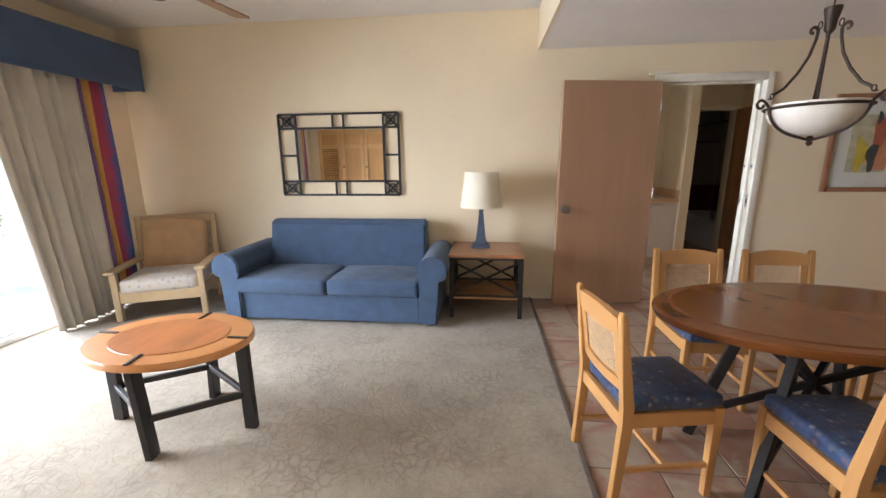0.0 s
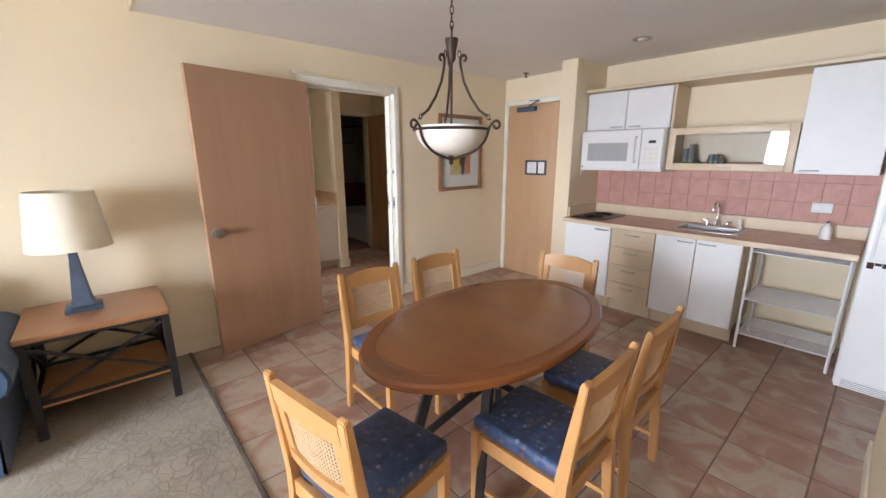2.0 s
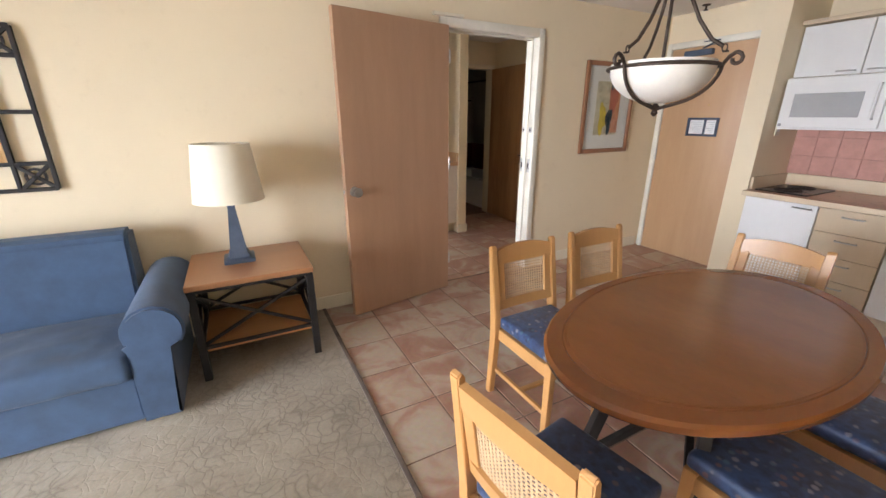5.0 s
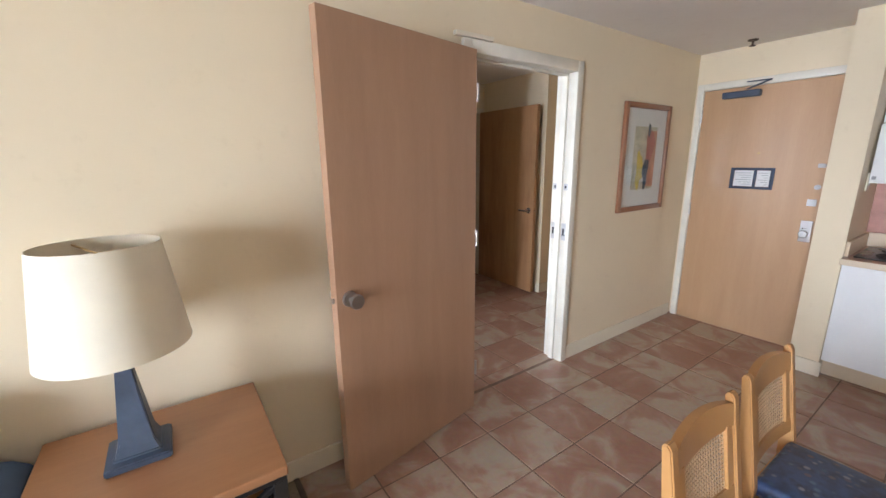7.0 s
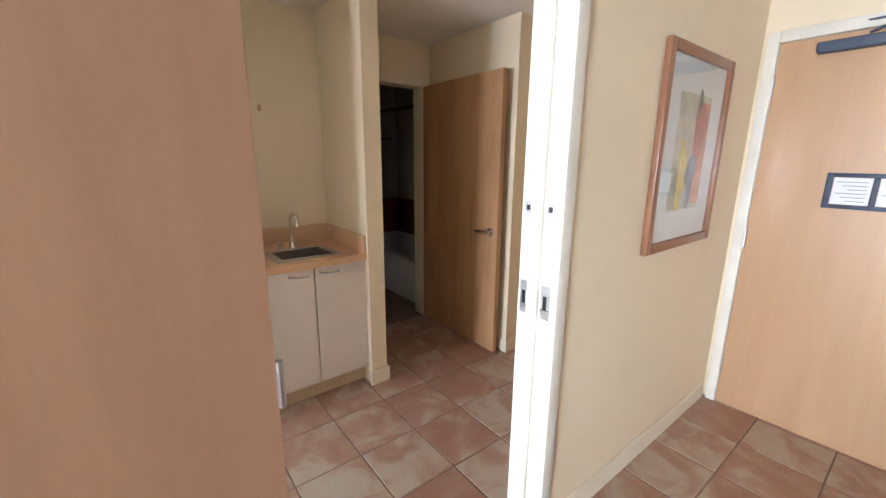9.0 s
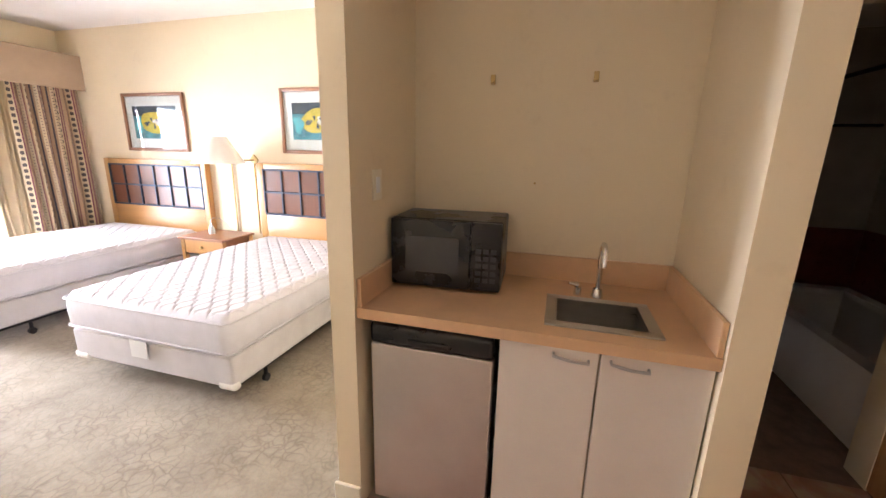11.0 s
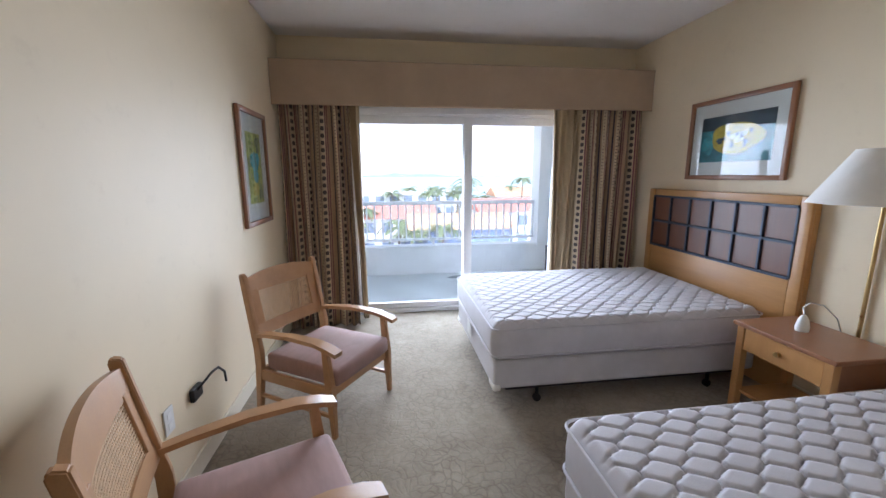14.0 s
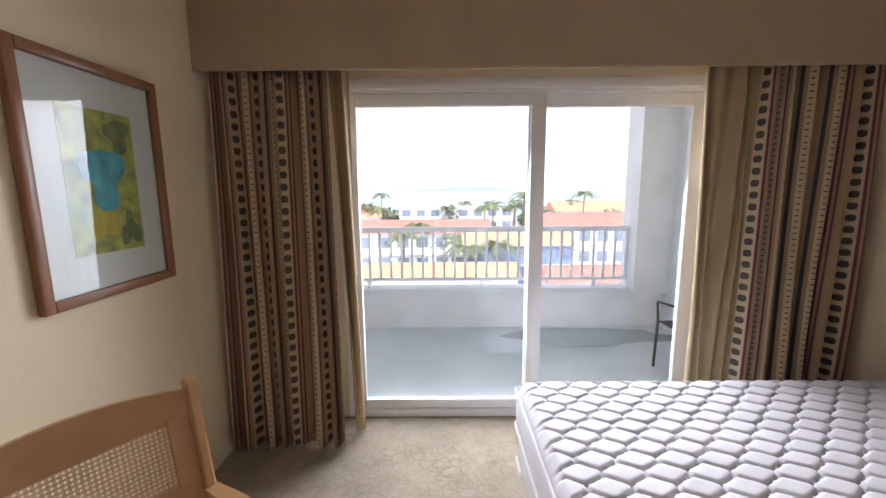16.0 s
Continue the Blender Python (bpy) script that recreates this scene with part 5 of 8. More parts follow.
def dining_chair(x, y, rz):
    """Faces local +y."""
    c = thing("dining_chair", "honey-coloured wooden dining chair with cane back and dark printed seat", "chair", x, y, 0, rz, group="chairs round the dining table")
    W, D = 0.182, 0.205
    for s in (-1, 1):
        bm = B()
        bx(bm, s * (W - 0.018) - 0.018, s * (W - 0.018) + 0.018, D - 0.04, D, 0, 0.42, 0.005)
        for v in bm.verts:
            if v.co.z < 0.2:
                v.co.x += (s * (W - 0.018) - v.co.x) * 0.22
                v.co.y += (D - 0.02 - v.co.y) * 0.22
        part("front_leg", bm, OAK, c)
        bm = B()
        pr = [(-D - 0.035, 0.0), (-D - 0.0, 0.0), (-D + 0.028, 0.36), (-D + 0.030, 0.45), (-D - 0.030, 0.828), (-D - 0.042, 0.842), (-D - 0.056, 0.832), (-D - 0.016, 0.45), (-D - 0.014, 0.36)]
        prism(bm, pr, "x", s * (W + 0.003) - 0.017, s * (W + 0.003) + 0.017)
        bmesh.ops.bevel(bm, geom=bm.edges[:], offset=0.004, segments=2, affect='EDGES')
        part("back_post", bm, OAK, c)
        part("side_rail", boxes((s * (W - 0.016) - 0.012, s * (W - 0.016) + 0.012, -D + 0.02, D - 0.03, 0.345, 0.407, 0.003)), OAK, c)
        bm = B()
        bar(bm, (s * (W - 0.012), -D - 0.005, 0.15), (s * (W - 0.016), D - 0.02, 0.15), 0.018, 0.022)
        part("stretcher", bm, OAK, c)
    part("front_rail", boxes((-W + 0.03, W - 0.03, D - 0.032, D - 0.006, 0.345, 0.407, 0.003)), OAK, c)
    part("rear_rail", boxes((-W + 0.012, W - 0.012, -D - 0.008, -D + 0.016, 0.345, 0.406, 0.003)), OAK, c)
    part("cross_stretcher", boxes((-W + 0.015, W - 0.015, -0.012, 0.010, 0.140, 0.160, 0.003)), OAK, c)
    bm = B()
    bx(bm, -W + 0.012, W - 0.012, -D + 0.012, D + 0.004, 0.408, 0.468, 0.018, 3)
    es = [e for e in bm.edges if e.calc_length() > 0.2]
    bmesh.ops.subdivide_edges(bm, edges=es, cuts=7, use_grid_fill=True)
    for v in bm.verts:
        if v.co.z > 0.46:
            a, b = v.co.x / W, v.co.y / D
            v.co.z += 0.014 * max(0, 1 - a * a) * max(0, 1 - b * b)
    part("seat", bm, SEATPRINT, c, "dark blue seat with a multicoloured print")
    tilt = Matrix.Translation((0, -D + 0.012, 0.45)) @ pose(0, 0, 0, 8.6)
    bm = B()
    arch_rail(bm, -W + 0.016, W - 0.016, -0.012, 0.012, 0.295, 0.366, 0.024, 0.014)
    bmesh.ops.transform(bm, matrix=tilt, verts=bm.verts)
    part("crest_rail", bm, OAK, c)
    bm = B()
    arch_rail(bm, -W + 0.016, W - 0.016, -0.011, 0.011, 0.055, 0.105, 0.0, 0.014)
    bmesh.ops.transform(bm, matrix=tilt, verts=bm.verts)
    part("lower_back_rail", bm, OAK, c)
    for s in (-1, 1):
        bm = B()
        bx(bm, s * (W - 0.035) - 0.020, s * (W - 0.035) + 0.020, -0.011, 0.009, 0.103, 0.305, 0.003)
        bmesh.ops.transform(bm, matrix=tilt, verts=bm.verts)
        part("back_stile", bm, OAK, c)
    bm = B()
    cane(bm, -W + 0.056, W - 0.056, 0.103, 0.303, 0.0135, -0.002, 0.010)
    bmesh.ops.transform(bm, matrix=tilt, verts=bm.verts)
    part("cane_back", bm, CANE, c, "woven cane back panel")
    return c


chair = dining_chair(1.435, 1.775, -80)
for c in chair.children:
    c.data.transform(Matrix.Diagonal((1, 1, 0.978, 1)))
for x, y, rz in ((2.01, 1.485, 3), (2.51, 1.50, 3), (1.985, 2.445, 180), (2.50, 2.45, 179), (2.88, 2.055, 94)):
    copy_thing(chair, pose(x, y, 0, 0, 0, rz))


# pendant lamp
PX, PY = 2.265, 2.285
pl = thing("pendant_lamp", "scrolled bronze pendant lamp with an alabaster glass bowl", "pendant lamp", PX, PY, 0, 57.6)
bm = B()
prof = []
for k in range(15):
    a = k * math.pi / 2 / 14
    prof.append((0.005 + 0.205 * math.sin(a), 1.605 - 0.145 * math.cos(a)))
prof += [(0.210, 1.625), (0.202, 1.625)]
for k in range(14, -1, -1):
    a = k * math.pi / 2 / 14
    prof.append((0.001 + 0.198 * math.sin(a), 1.611 - 0.141 * math.cos(a)))
lathe(bm, prof, 56, caps=False)
part("glass_bowl", bm, ALABASTER, pl, "cream alabaster glass bowl", smooth=60)
bm = B()
ring = [(0.222 * math.cos(k * math.tau / 48), 0.222 * math.sin(k * math.tau / 48), 1.605) for k in range(49)]
tube(bm, ring, 0.0075, 8)
part("rim_ring", bm, BRONZE, pl)
for k in range(3):
    R = pose(0, 0, 0, 0, 0, 120 * k)

    def turned(pts):
        return [R @ Vector(p) for p in pts]
    bm = B()
    pts = [(0.0, 0, 1.435), (0.05, 0, 1.45)]
    for i in range(9):
        a = math.radians(20 + i * 8.5)
        pts.append((0.215 * math.sin(a) + 0.012, 0, 1.615 - 0.165 * math.cos(a)))
    pts += [(0.245, 0, 1.635), (0.262, 0, 1.648)]
    for i in range(9):
        a = math.radians(90 - i * 36)
        r = 0.026 * (1 - i * 0.07)
        pts.append((0.268 + r * math.cos(a), 0, 1.624 + r * math.sin(a)))
    tube(bm, turned(pts), 0.0075, 8)
    part("bowl_scroll", bm, BRONZE, pl)
    bm = B()
    pts = [(0.215, 0, 1.675), (0.17, 0, 1.705), (0.115, 0, 1.78), (0.075, 0, 1.86), (0.055, 0, 1.94), (0.052, 0, 1.975)]
    for i in range(9):
        a = math.radians(180 - i * 34)
        r = 0.021 * (1 - i * 0.06)
        pts.append((0.073 + r * math.cos(a), 0, 1.982 + r * math.sin(a)))
    tube(bm, turned(pts), 0.0075, 8)
    part("arm_scroll", bm, BRONZE, pl)
    for c0, rz in (((0.222, 0, 1.668), 0), ((0.228, 0, 1.655), 90), ((0.046, 0, 2.005), 0)):
        bm = B()
        pts = [(c0[0] + 0.009 * math.cos(i * math.tau / 12), (0.011 * math.sin(i * math.tau / 12)) if rz else 0.0, c0[2] + (0.0 if rz else 0.014) * math.sin(i * math.tau / 12)) for i in range(13)]
        tube(bm, turned(pts), 0.003, 6)
        part("hook_link", bm, BRONZE, pl)
bm = B()
cone(bm, (0, 0, 1.46), (0, 0, 2.0), 0.007, 0.007, 10)
part("stem", bm, BRONZE, pl)
bm = B()
lathe(bm, [(0.010, 1.965), (0.024, 1.985), (0.026, 2.02), (0.037, 2.06), (0.037, 2.068), (0.010, 2.072)], 20)
part("crown", bm, BRONZE, pl)
bm = B()
lathe(bm, [(0.004, 1.405), (0.016, 1.418), (0.010, 1.432), (0.022, 1.445), (0.004, 1.462)], 16)
part("finial", bm, BRONZE, pl)
for i in range(9):
    z = 2.092 + i * 0.028
    bm = B()
    w = (0.017, 0.024) if i == 0 else (0.009, 0.018)
    pts = [(w[0] * math.cos(a * math.tau / 14) * (1 if i % 2 == 0 else 0), w[0] * math.cos(a * math.tau / 14) * (0 if i % 2 == 0 else 1), z + w[1] * math.sin(a * math.tau / 14)) for a in range(15)]
    tube(bm, pts, 0.0028, 6)
    part("chain_link", bm, BRONZE, pl)
bm = B()
cone(bm, (0, 0, LO), (0, 0, LO - 0.02), 0.06, 0.055, 28)
part("canopy", bm, BRONZE, pl)
for c in pl.children:
    for v in c.data.vertices:
        z = v.co.z
        v.co.z = 1.43 + 0.88 * (z - 1.42) if z < 2.0 else 1.9404 + (z - 2.0) * (LO - 1.9404) / (LO - 2.0)
        v.co.x *= 0.87
        v.co.y *= 0.87


def picture(name, label, axis, wall_at, side, a0, a1, z0, z1, fw=0.035, mat_w=0.08, mat_h=0.10):
    """A glazed picture on a wall across the given axis; returns the thing and its art field."""
    p = thing(name, label, "picture", *((wall_at, (a0 + a1) / 2, z0) if axis == "x" else ((a0 + a1) / 2, wall_at, z0)), world_coords=True)

    def slab(b0, b1, c0, c1, d0, d1, bev=0.0):
        lo, hi = sorted((wall_at + side * d0, wall_at + side * d1))
        return (lo, hi, b0, b1, c0, c1, bev) if axis == "x" else (b0, b1, lo, hi, c0, c1, bev)
    part("frame", boxes(slab(a0, a0 + fw, z0, z1, 0.002, 0.030, 0.006), slab(a1 - fw, a1, z0, z1, 0.002, 0.030, 0.006),
                        slab(a0 + fw, a1 - fw, z1 - fw, z1, 0.002, 0.030, 0.006), slab(a0 + fw, a1 - fw, z0, z0 + fw, 0.002, 0.030, 0.006)), FRAMEWOOD, p, "brown wooden frame")
    part("mat_board", boxes(slab(a0 + fw, a1 - fw, z0 + fw, z1 - fw, 0.003, 0.010)), MATBOARD, p, "cream mat board")
    g = part("glazing", boxes(slab(a0 + fw, a1 - fw, z0 + fw, z1 - fw, 0.018, 0.020)), GLASS, p, "glass glazing")
    g.visible_shadow = False
    return p, slab, (a0 + fw + mat_w, a1 - fw - mat_w, z0 + fw + mat_h, z1 - fw - mat_h)


def art_blob(parent, slab, mat, name, ca, cz, ra, rz, d, n=28, wob=0.12, seed=0):
    rnd = random.Random(seed)
    ph = rnd.uniform(0, 6)
    bm = B()
    r = slab(0, 1, 0, 1, d, d + 0.001)
    vs = []
    for k in range(n):
        t = k * math.tau / n
        q = 1 + wob * math.sin(3 * t + ph) + wob * 0.5 * math.sin(5 * t + 2 * ph)
        a, z = ca + ra * q * math.cos(t), cz + rz * q * math.sin(t)
        s = slab(a, a, z, z, d, d)
        vs.append(bm.verts.new((s[0], s[2], s[4])))
    f = bm.faces.new(vs)
    out = Vector(slab(0, 0, 0, 0, 1, 1)[0:5:2]) - Vector(slab(0, 0, 0, 0, 0, 0)[0:5:2])
    f.normal_update()
    if f.normal.dot(out) < 0:
        f.normal_flip()
    part(name, bm, mat, parent)


def ink(name, c, vary=0.25, scale=14.0):
    return plain(name, c, 0.6, vary=vary, scale=scale, grain=0.05)


TEAL, YELLOW, NIGHT, OLIVE, RED, ORANGE, SAND, AQUA, LIME = (ink("teal_ink", (0.06, 0.25, 0.27), 0.5, 9), ink("yellow_ink", (0.62, 0.45, 0.04)), ink("night_ink", (0.02, 0.04, 0.05), 0.5),
    ink("olive_ink", (0.20, 0.23, 0.08), 0.4, 18), ink("red_ink", (0.42, 0.09, 0.05)), ink("orange_ink", (0.60, 0.24, 0.12)), ink("sand_ink", (0.55, 0.48, 0.32), 0.3), ink("aqua_ink", (0.08, 0.40, 0.42), 0.4), ink("lime_ink", (0.42, 0.42, 0.08), 0.5, 16))

p, sl, (a0, a1, z0, z1) = picture("framed_print_dining", "framed abstract print in red, orange and yellow", "y", NY, -1, 3.70, 4.36, 1.075, 1.90, 0.04, 0.13, 0.13)
part("art_ground", boxes(sl(a0, a1, z0, z1, 0.011, 0.012)), SAND, p, "printed abstract sheet")
part("art_block", boxes(sl(a0 + 0.18, a1, z0 + 0.02, z1 - 0.03, 0.0125, 0.0132)), ORANGE, p)
art_blob(p, sl, RED, "art_shape", a0 + 0.23, z0 + 0.34, 0.06, 0.13, 0.0136, seed=1)
art_blob(p, sl, NIGHT, "art_shape", a0 + 0.19, z0 + 0.13, 0.04, 0.12, 0.014, seed=2, wob=0.2)
art_blob(p, sl, YELLOW, "art_shape", a0 + 0.10, z0 + 0.15, 0.05, 0.14, 0.0137, seed=3, wob=0.2)
art_blob(p, sl, NIGHT, "art_shape", a0 + 0.20, z0 + 0.46, 0.02, 0.05, 0.0143, seed=4)
p, sl, (a0, a1, z0, z1) = picture("framed_print_wall", "large framed print in pale tones on the dining wall", "y", 0.58, 1, 1.68, 2.46, 1.24, 1.95, 0.04, 0.10, 0.10)
part("art_ground", boxes(sl(a0, a1, z0, z1, 0.011, 0.012)), SAND, p, "printed abstract sheet")
art_blob(p, sl, AQUA, "art_shape", a0 + 0.25, z0 + 0.3, 0.16, 0.11, 0.013, seed=6)


# louvred closet doors on the south wall
CLOSETWOOD = wood("closet_pine", (0.72, 0.44, 0.18), (0.60, 0.33, 0.115), 0.42, (8, 8, 0.8), coat=0.15)
CLOSETPANEL = wood("closet_pine_panel", (0.64, 0.36, 0.12), (0.52, 0.26, 0.08), 0.45, (8, 8, 0.8), coat=0.1)
for i in range(4):
    x0 = -2.74 + 0.485 * i
    x1 = x0 + 0.478
    cd = thing("closet_door", "honey-coloured louvred closet door" if i == 0 else "honey-coloured panelled closet door", "closet door", (x0 + x1) / 2, -0.23, 0.0, group="closet doors", world_coords=True)
    part("stile", boxes((x0, x0 + 0.07, -0.246, -0.214, 0.012, 2.04, 0.003)), CLOSETWOOD, cd)
    part("stile", boxes((x1 - 0.07, x1, -0.246, -0.214, 0.012, 2.04, 0.003)), CLOSETWOOD, cd)
    for z0, z1 in ((0.012, 0.16), (1.66, 1.75), (1.95, 2.04)):
        part("rail", boxes((x0 + 0.071, x1 - 0.071, -0.244, -0.216, z0, z1, 0.003)), CLOSETWOOD, cd)
    part("panel", boxes((x0 + 0.066, x1 - 0.066, -0.246, -0.236, 1.745, 1.955, 0.003)), CLOSETPANEL, cd)
    if i == 0:
        for k in range(42):
            bm = B()
            bx(bm, x0 + 0.068, x1 - 0.068, -0.016, 0.016, -0.003, 0.003)
            bmesh.ops.transform(bm, matrix=pose(0, -0.230, 0.185 + k * 0.0354, -48), verts=bm.verts)
            part("slat", bm, CLOSETWOOD, cd)
        part("back_board", boxes((x0 + 0.07, x1 - 0.07, -0.2485, -0.2475, 0.16, 1.66)), BRONZE, cd)
    else:
        part("panel", boxes((x0 + 0.066, x1 - 0.066, -0.246, -0.236, 0.155, 1.665, 0.003)), CLOSETPANEL, cd)
        bm = B()
        lathe(bm, [(0.001, 0.0), (0.008, 0.0), (0.008, 0.012), (0.017, 0.018), (0.017, 0.026), (0.001, 0.032)], 16)
        bmesh.ops.transform(bm, matrix=pose(x0 + 0.045, -0.214, 1.30, -90), verts=bm.verts)
        part("knob", bm, BRONZE, cd, "small dark knob")

# ---- kitchen ----
def bow_handle(bm, a, b, out, r=0.005):
    """A bowed pull between two points, standing off along out."""
    a, b, out = Vector(a), Vector(b), Vector(out)
    tube(bm, [a, a + out * 0.8, a.lerp(b, 0.25) + out, a.lerp(b, 0.5) + out * 1.12, a.lerp(b, 0.75) + out, b + out * 0.8, b], r, 8)


def base_unit(y0, y1, doors, label, mat, drawers=0):
    u = thing("base_cabinet", label, "kitchen cabinet", 4.66, (y0 + y1) / 2, 0, group="kitchen base cabinets", world_coords=True)
    part("body", boxes((4.42, 4.97, y0 + 0.002, y1 - 0.002, 0.12, 0.69, 0.002), (4.42, 4.97, y0 + 0.002, y0 + 0.02, 0.69, 0.815), (4.42, 4.97, y1 - 0.02, y1 - 0.002, 0.69, 0.815), (4.42, 4.44, y0 + 0.02, y1 - 0.02, 0.69, 0.815)), CREAMLAM, u)
    part("toe_kick", boxes((4.485, 4.50, y0 + 0.002, y1 - 0.002, 0.0, 0.12)), CREAMLAM, u)
    n = drawers or doors
    for i in range(n):
        if drawers:
            h = 0.675 / n
            z0 = 0.13 + i * h
            d = part("drawer_front", boxes((4.40, 4.419, y0 + 0.004, y1 - 0.004, z0 + 0.002, z0 + h - 0.002, 0.002)), mat, u)
            bm = B()
            bow_handle(bm, (4.40, (y0 + y1) / 2 - 0.055, z0 + h * 0.72), (4.40, (y0 + y1) / 2 + 0.055, z0 + h * 0.72), (-0.02, 0, 0))
            part("handle", bm, STEEL, d, "bowed metal pull")
        else:
            w = (y1 - y0) / n
            a, b = y0 + i * w + 0.003, y0 + (i + 1) * w - 0.003
            d = part("door", boxes((4.40, 4.419, a, b, 0.13, 0.805, 0.002)), mat, u)
            bm = B()
            c = b - 0.075 if (n == 1 or i == 0) else a + 0.075
            c = a + 0.09 if n == 1 else c
            bow_handle(bm, (4.40, c - 0.055, 0.775), (4.40, c + 0.055, 0.775), (-0.02, 0, 0))
            part("handle", bm, STEEL, d, "bowed metal pull")


base_unit(2.40, 2.873, 1, "white laminate base cabinet with one door", WHITELAM)
base_unit(2.01, 2.398, 0, "cream laminate base cabinet with four drawers", CREAMLAM, drawers=4)
base_unit(1.39, 2.008, 2, "white laminate base cabinet with two doors under the sink", WHITELAM)
wt = thing("kitchen_worktop", "pinkish-brown laminate worktop with a cream upstand", "worktop", 4.65, 1.83, 0.82, world_coords=True)
bm = boxes((4.335, 4.50, 0.792, 2.873, 0.818, 0.858, 0.006), (4.82, 4.978, 0.792, 2.873, 0.818, 0.858, 0.004), (4.50, 4.82, 0.792, 1.47, 0.818, 0.858), (4.50, 4.82, 1.92, 2.873, 0.818, 0.858))
part("top", bm, COUNTER, wt)
part("front_edge", boxes((4.326, 4.335, 0.792, 2.873, 0.818, 0.857, 0.003)), CREAMLAM, wt, "cream edge strip")
part("upstand", boxes((4.958, 4.978, 0.792, 2.873, 0.858, 0.955, 0.003), (4.42, 4.957, 2.853, 2.873, 0.858, 0.955, 0.003)), CREAMLAM, wt, "cream laminate upstand")


def sink(x0, x1, y0, y1, ztop, depth, label):
    s = thing("sink", label, "sink", (x0 + x1) / 2, (y0 + y1) / 2, ztop - depth, world_coords=True)
    bm = boxes((x0 - 0.02, x1 + 0.02, y0 - 0.02, y0 + 0.02, ztop, ztop + 0.006, 0.002), (x0 - 0.02, x1 + 0.02, y1 - 0.02, y1 + 0.02, ztop, ztop + 0.006, 0.002),
               (x0 - 0.02, x0 + 0.02, y0 + 0.02, y1 - 0.02, ztop, ztop + 0.006, 0.002), (x1 - 0.02, x1 + 0.02, y0 + 0.02, y1 - 0.02, ztop, ztop + 0.006, 0.002))
    part("rim", bm, STEEL, s)
    bm = boxes((x0 + 0.012, x0 + 0.02, y0 + 0.02, y1 - 0.02, ztop - depth, ztop + 0.002), (x1 - 0.02, x1 - 0.012, y0 + 0.02, y1 - 0.02, ztop - depth, ztop + 0.002),
               (x0 + 0.012, x1 - 0.012, y0 + 0.012, y0 + 0.02, ztop - depth, ztop + 0.002), (x0 + 0.012, x1 - 0.012, y1 - 0.02, y1 - 0.012, ztop - depth, ztop + 0.002),
               (x0 + 0.012, x1 - 0.012, y0 + 0.012, y1 - 0.012, ztop - depth - 0.006, ztop - depth))
    part("bowl", bm, STEEL, s, "steel sink bowl")
    bm = B()
    cone(bm, ((x0 + x1) / 2, (y0 + y1) / 2, ztop - depth), ((x0 + x1) / 2, (y0 + y1) / 2, ztop - depth + 0.004), 0.035, 0.03, 24)
    part("drain", bm, CHROME, s)
    return s


sink(4.505, 4.815, 1.475, 1.915, 0.858, 0.13, "stainless steel kitchen sink set in the worktop")


def faucet(x, y, z, way, reach, rise, label, lever_side):
    f = thing("faucet", label, "faucet", x, y, z)
    wx, wy = way
    bm = B()
    cone(bm, (0, 0, 0), (0, 0, 0.035), 0.024, 0.018, 20)
    part("base", bm, CHROME, f)
    bm = B()
    pts = [(0, 0, 0.03), (0, 0, rise * 0.75)]
    for k in range(9):
        a = math.pi - k * math.pi / 8
        pts.append((wx * (reach / 2 + reach / 2 * math.cos(a)), wy * (reach / 2 + reach / 2 * math.cos(a)), rise * 0.75 + rise * 0.25 * math.sin(a)))
    pts.append((wx * reach, wy * reach, rise * 0.68))
    tube(bm, pts, 0.010, 12)
    part("spout", bm, CHROME, f, "curved chrome spout")
    for s in lever_side:
        bm = B()
        px, py = -wy * 0.075 * s, wx * 0.075 * s
        cone(bm, (px, py, 0), (px, py, 0.035), 0.016, 0.014, 16)
        tube(bm, [(px, py, 0.042), (px * 1.5 + wx * 0.01, py * 1.5 + wy * 0.01, 0.05)], [0.010, 0.006], 8)
        part("tap_lever", bm, CHROME, f)


faucet(4.875, 1.695, 0.858, (-1, 0), 0.15, 0.22, "chrome kitchen faucet with a high curved spout", (-1, 1))
sp = thing("sprayer", "white hand sprayer beside the sink", "sprayer", 4.875, 1.53, 0.858)
bm = B()
lathe(bm, [(0.022, 0.0), (0.018, 0.015), (0.012, 0.03), (0.016, 0.06), (0.013, 0.075)], 16)
part("sprayer_head", bm, APPLIANCE, sp)
ck = thing("cooktop", "small black two-burner electric cooktop in the worktop", "cooktop", 4.66, 2.66, 0.858, world_coords=True)
part("plate", boxes((4.42, 4.88, 2.49, 2.83, 0.858, 0.868, 0.003)), BLACKPLASTIC, ck)
for x in (4.54, 4.76):
    for r in (0.085, 0.065, 0.045, 0.025):
        bm = B()
        tube(bm, [(x + r * math.cos(k * math.tau / 28), 2.66 + r * math.sin(k * math.tau / 28), 0.873) for k in range(29)], 0.005, 6)
        part("burner_coil", bm, BLACKIRON, ck)
sd = thing("soap_bottle", "small white soap bottle on the worktop", "soap bottle", 4.84, 1.0, 0.858)
bm = B()
lathe(bm, [(0.035, 0.0), (0.036, 0.06), (0.030, 0.09), (0.012, 0.105), (0.012, 0.12)], 20)
part("bottle", bm, APPLIANCE, sd)
bm = B()
bx(bm, -0.04, 0.01, -0.008, 0.008, 0.12, 0.135, 0.003)
part("pump", bm, BLACKPLASTIC, sd)

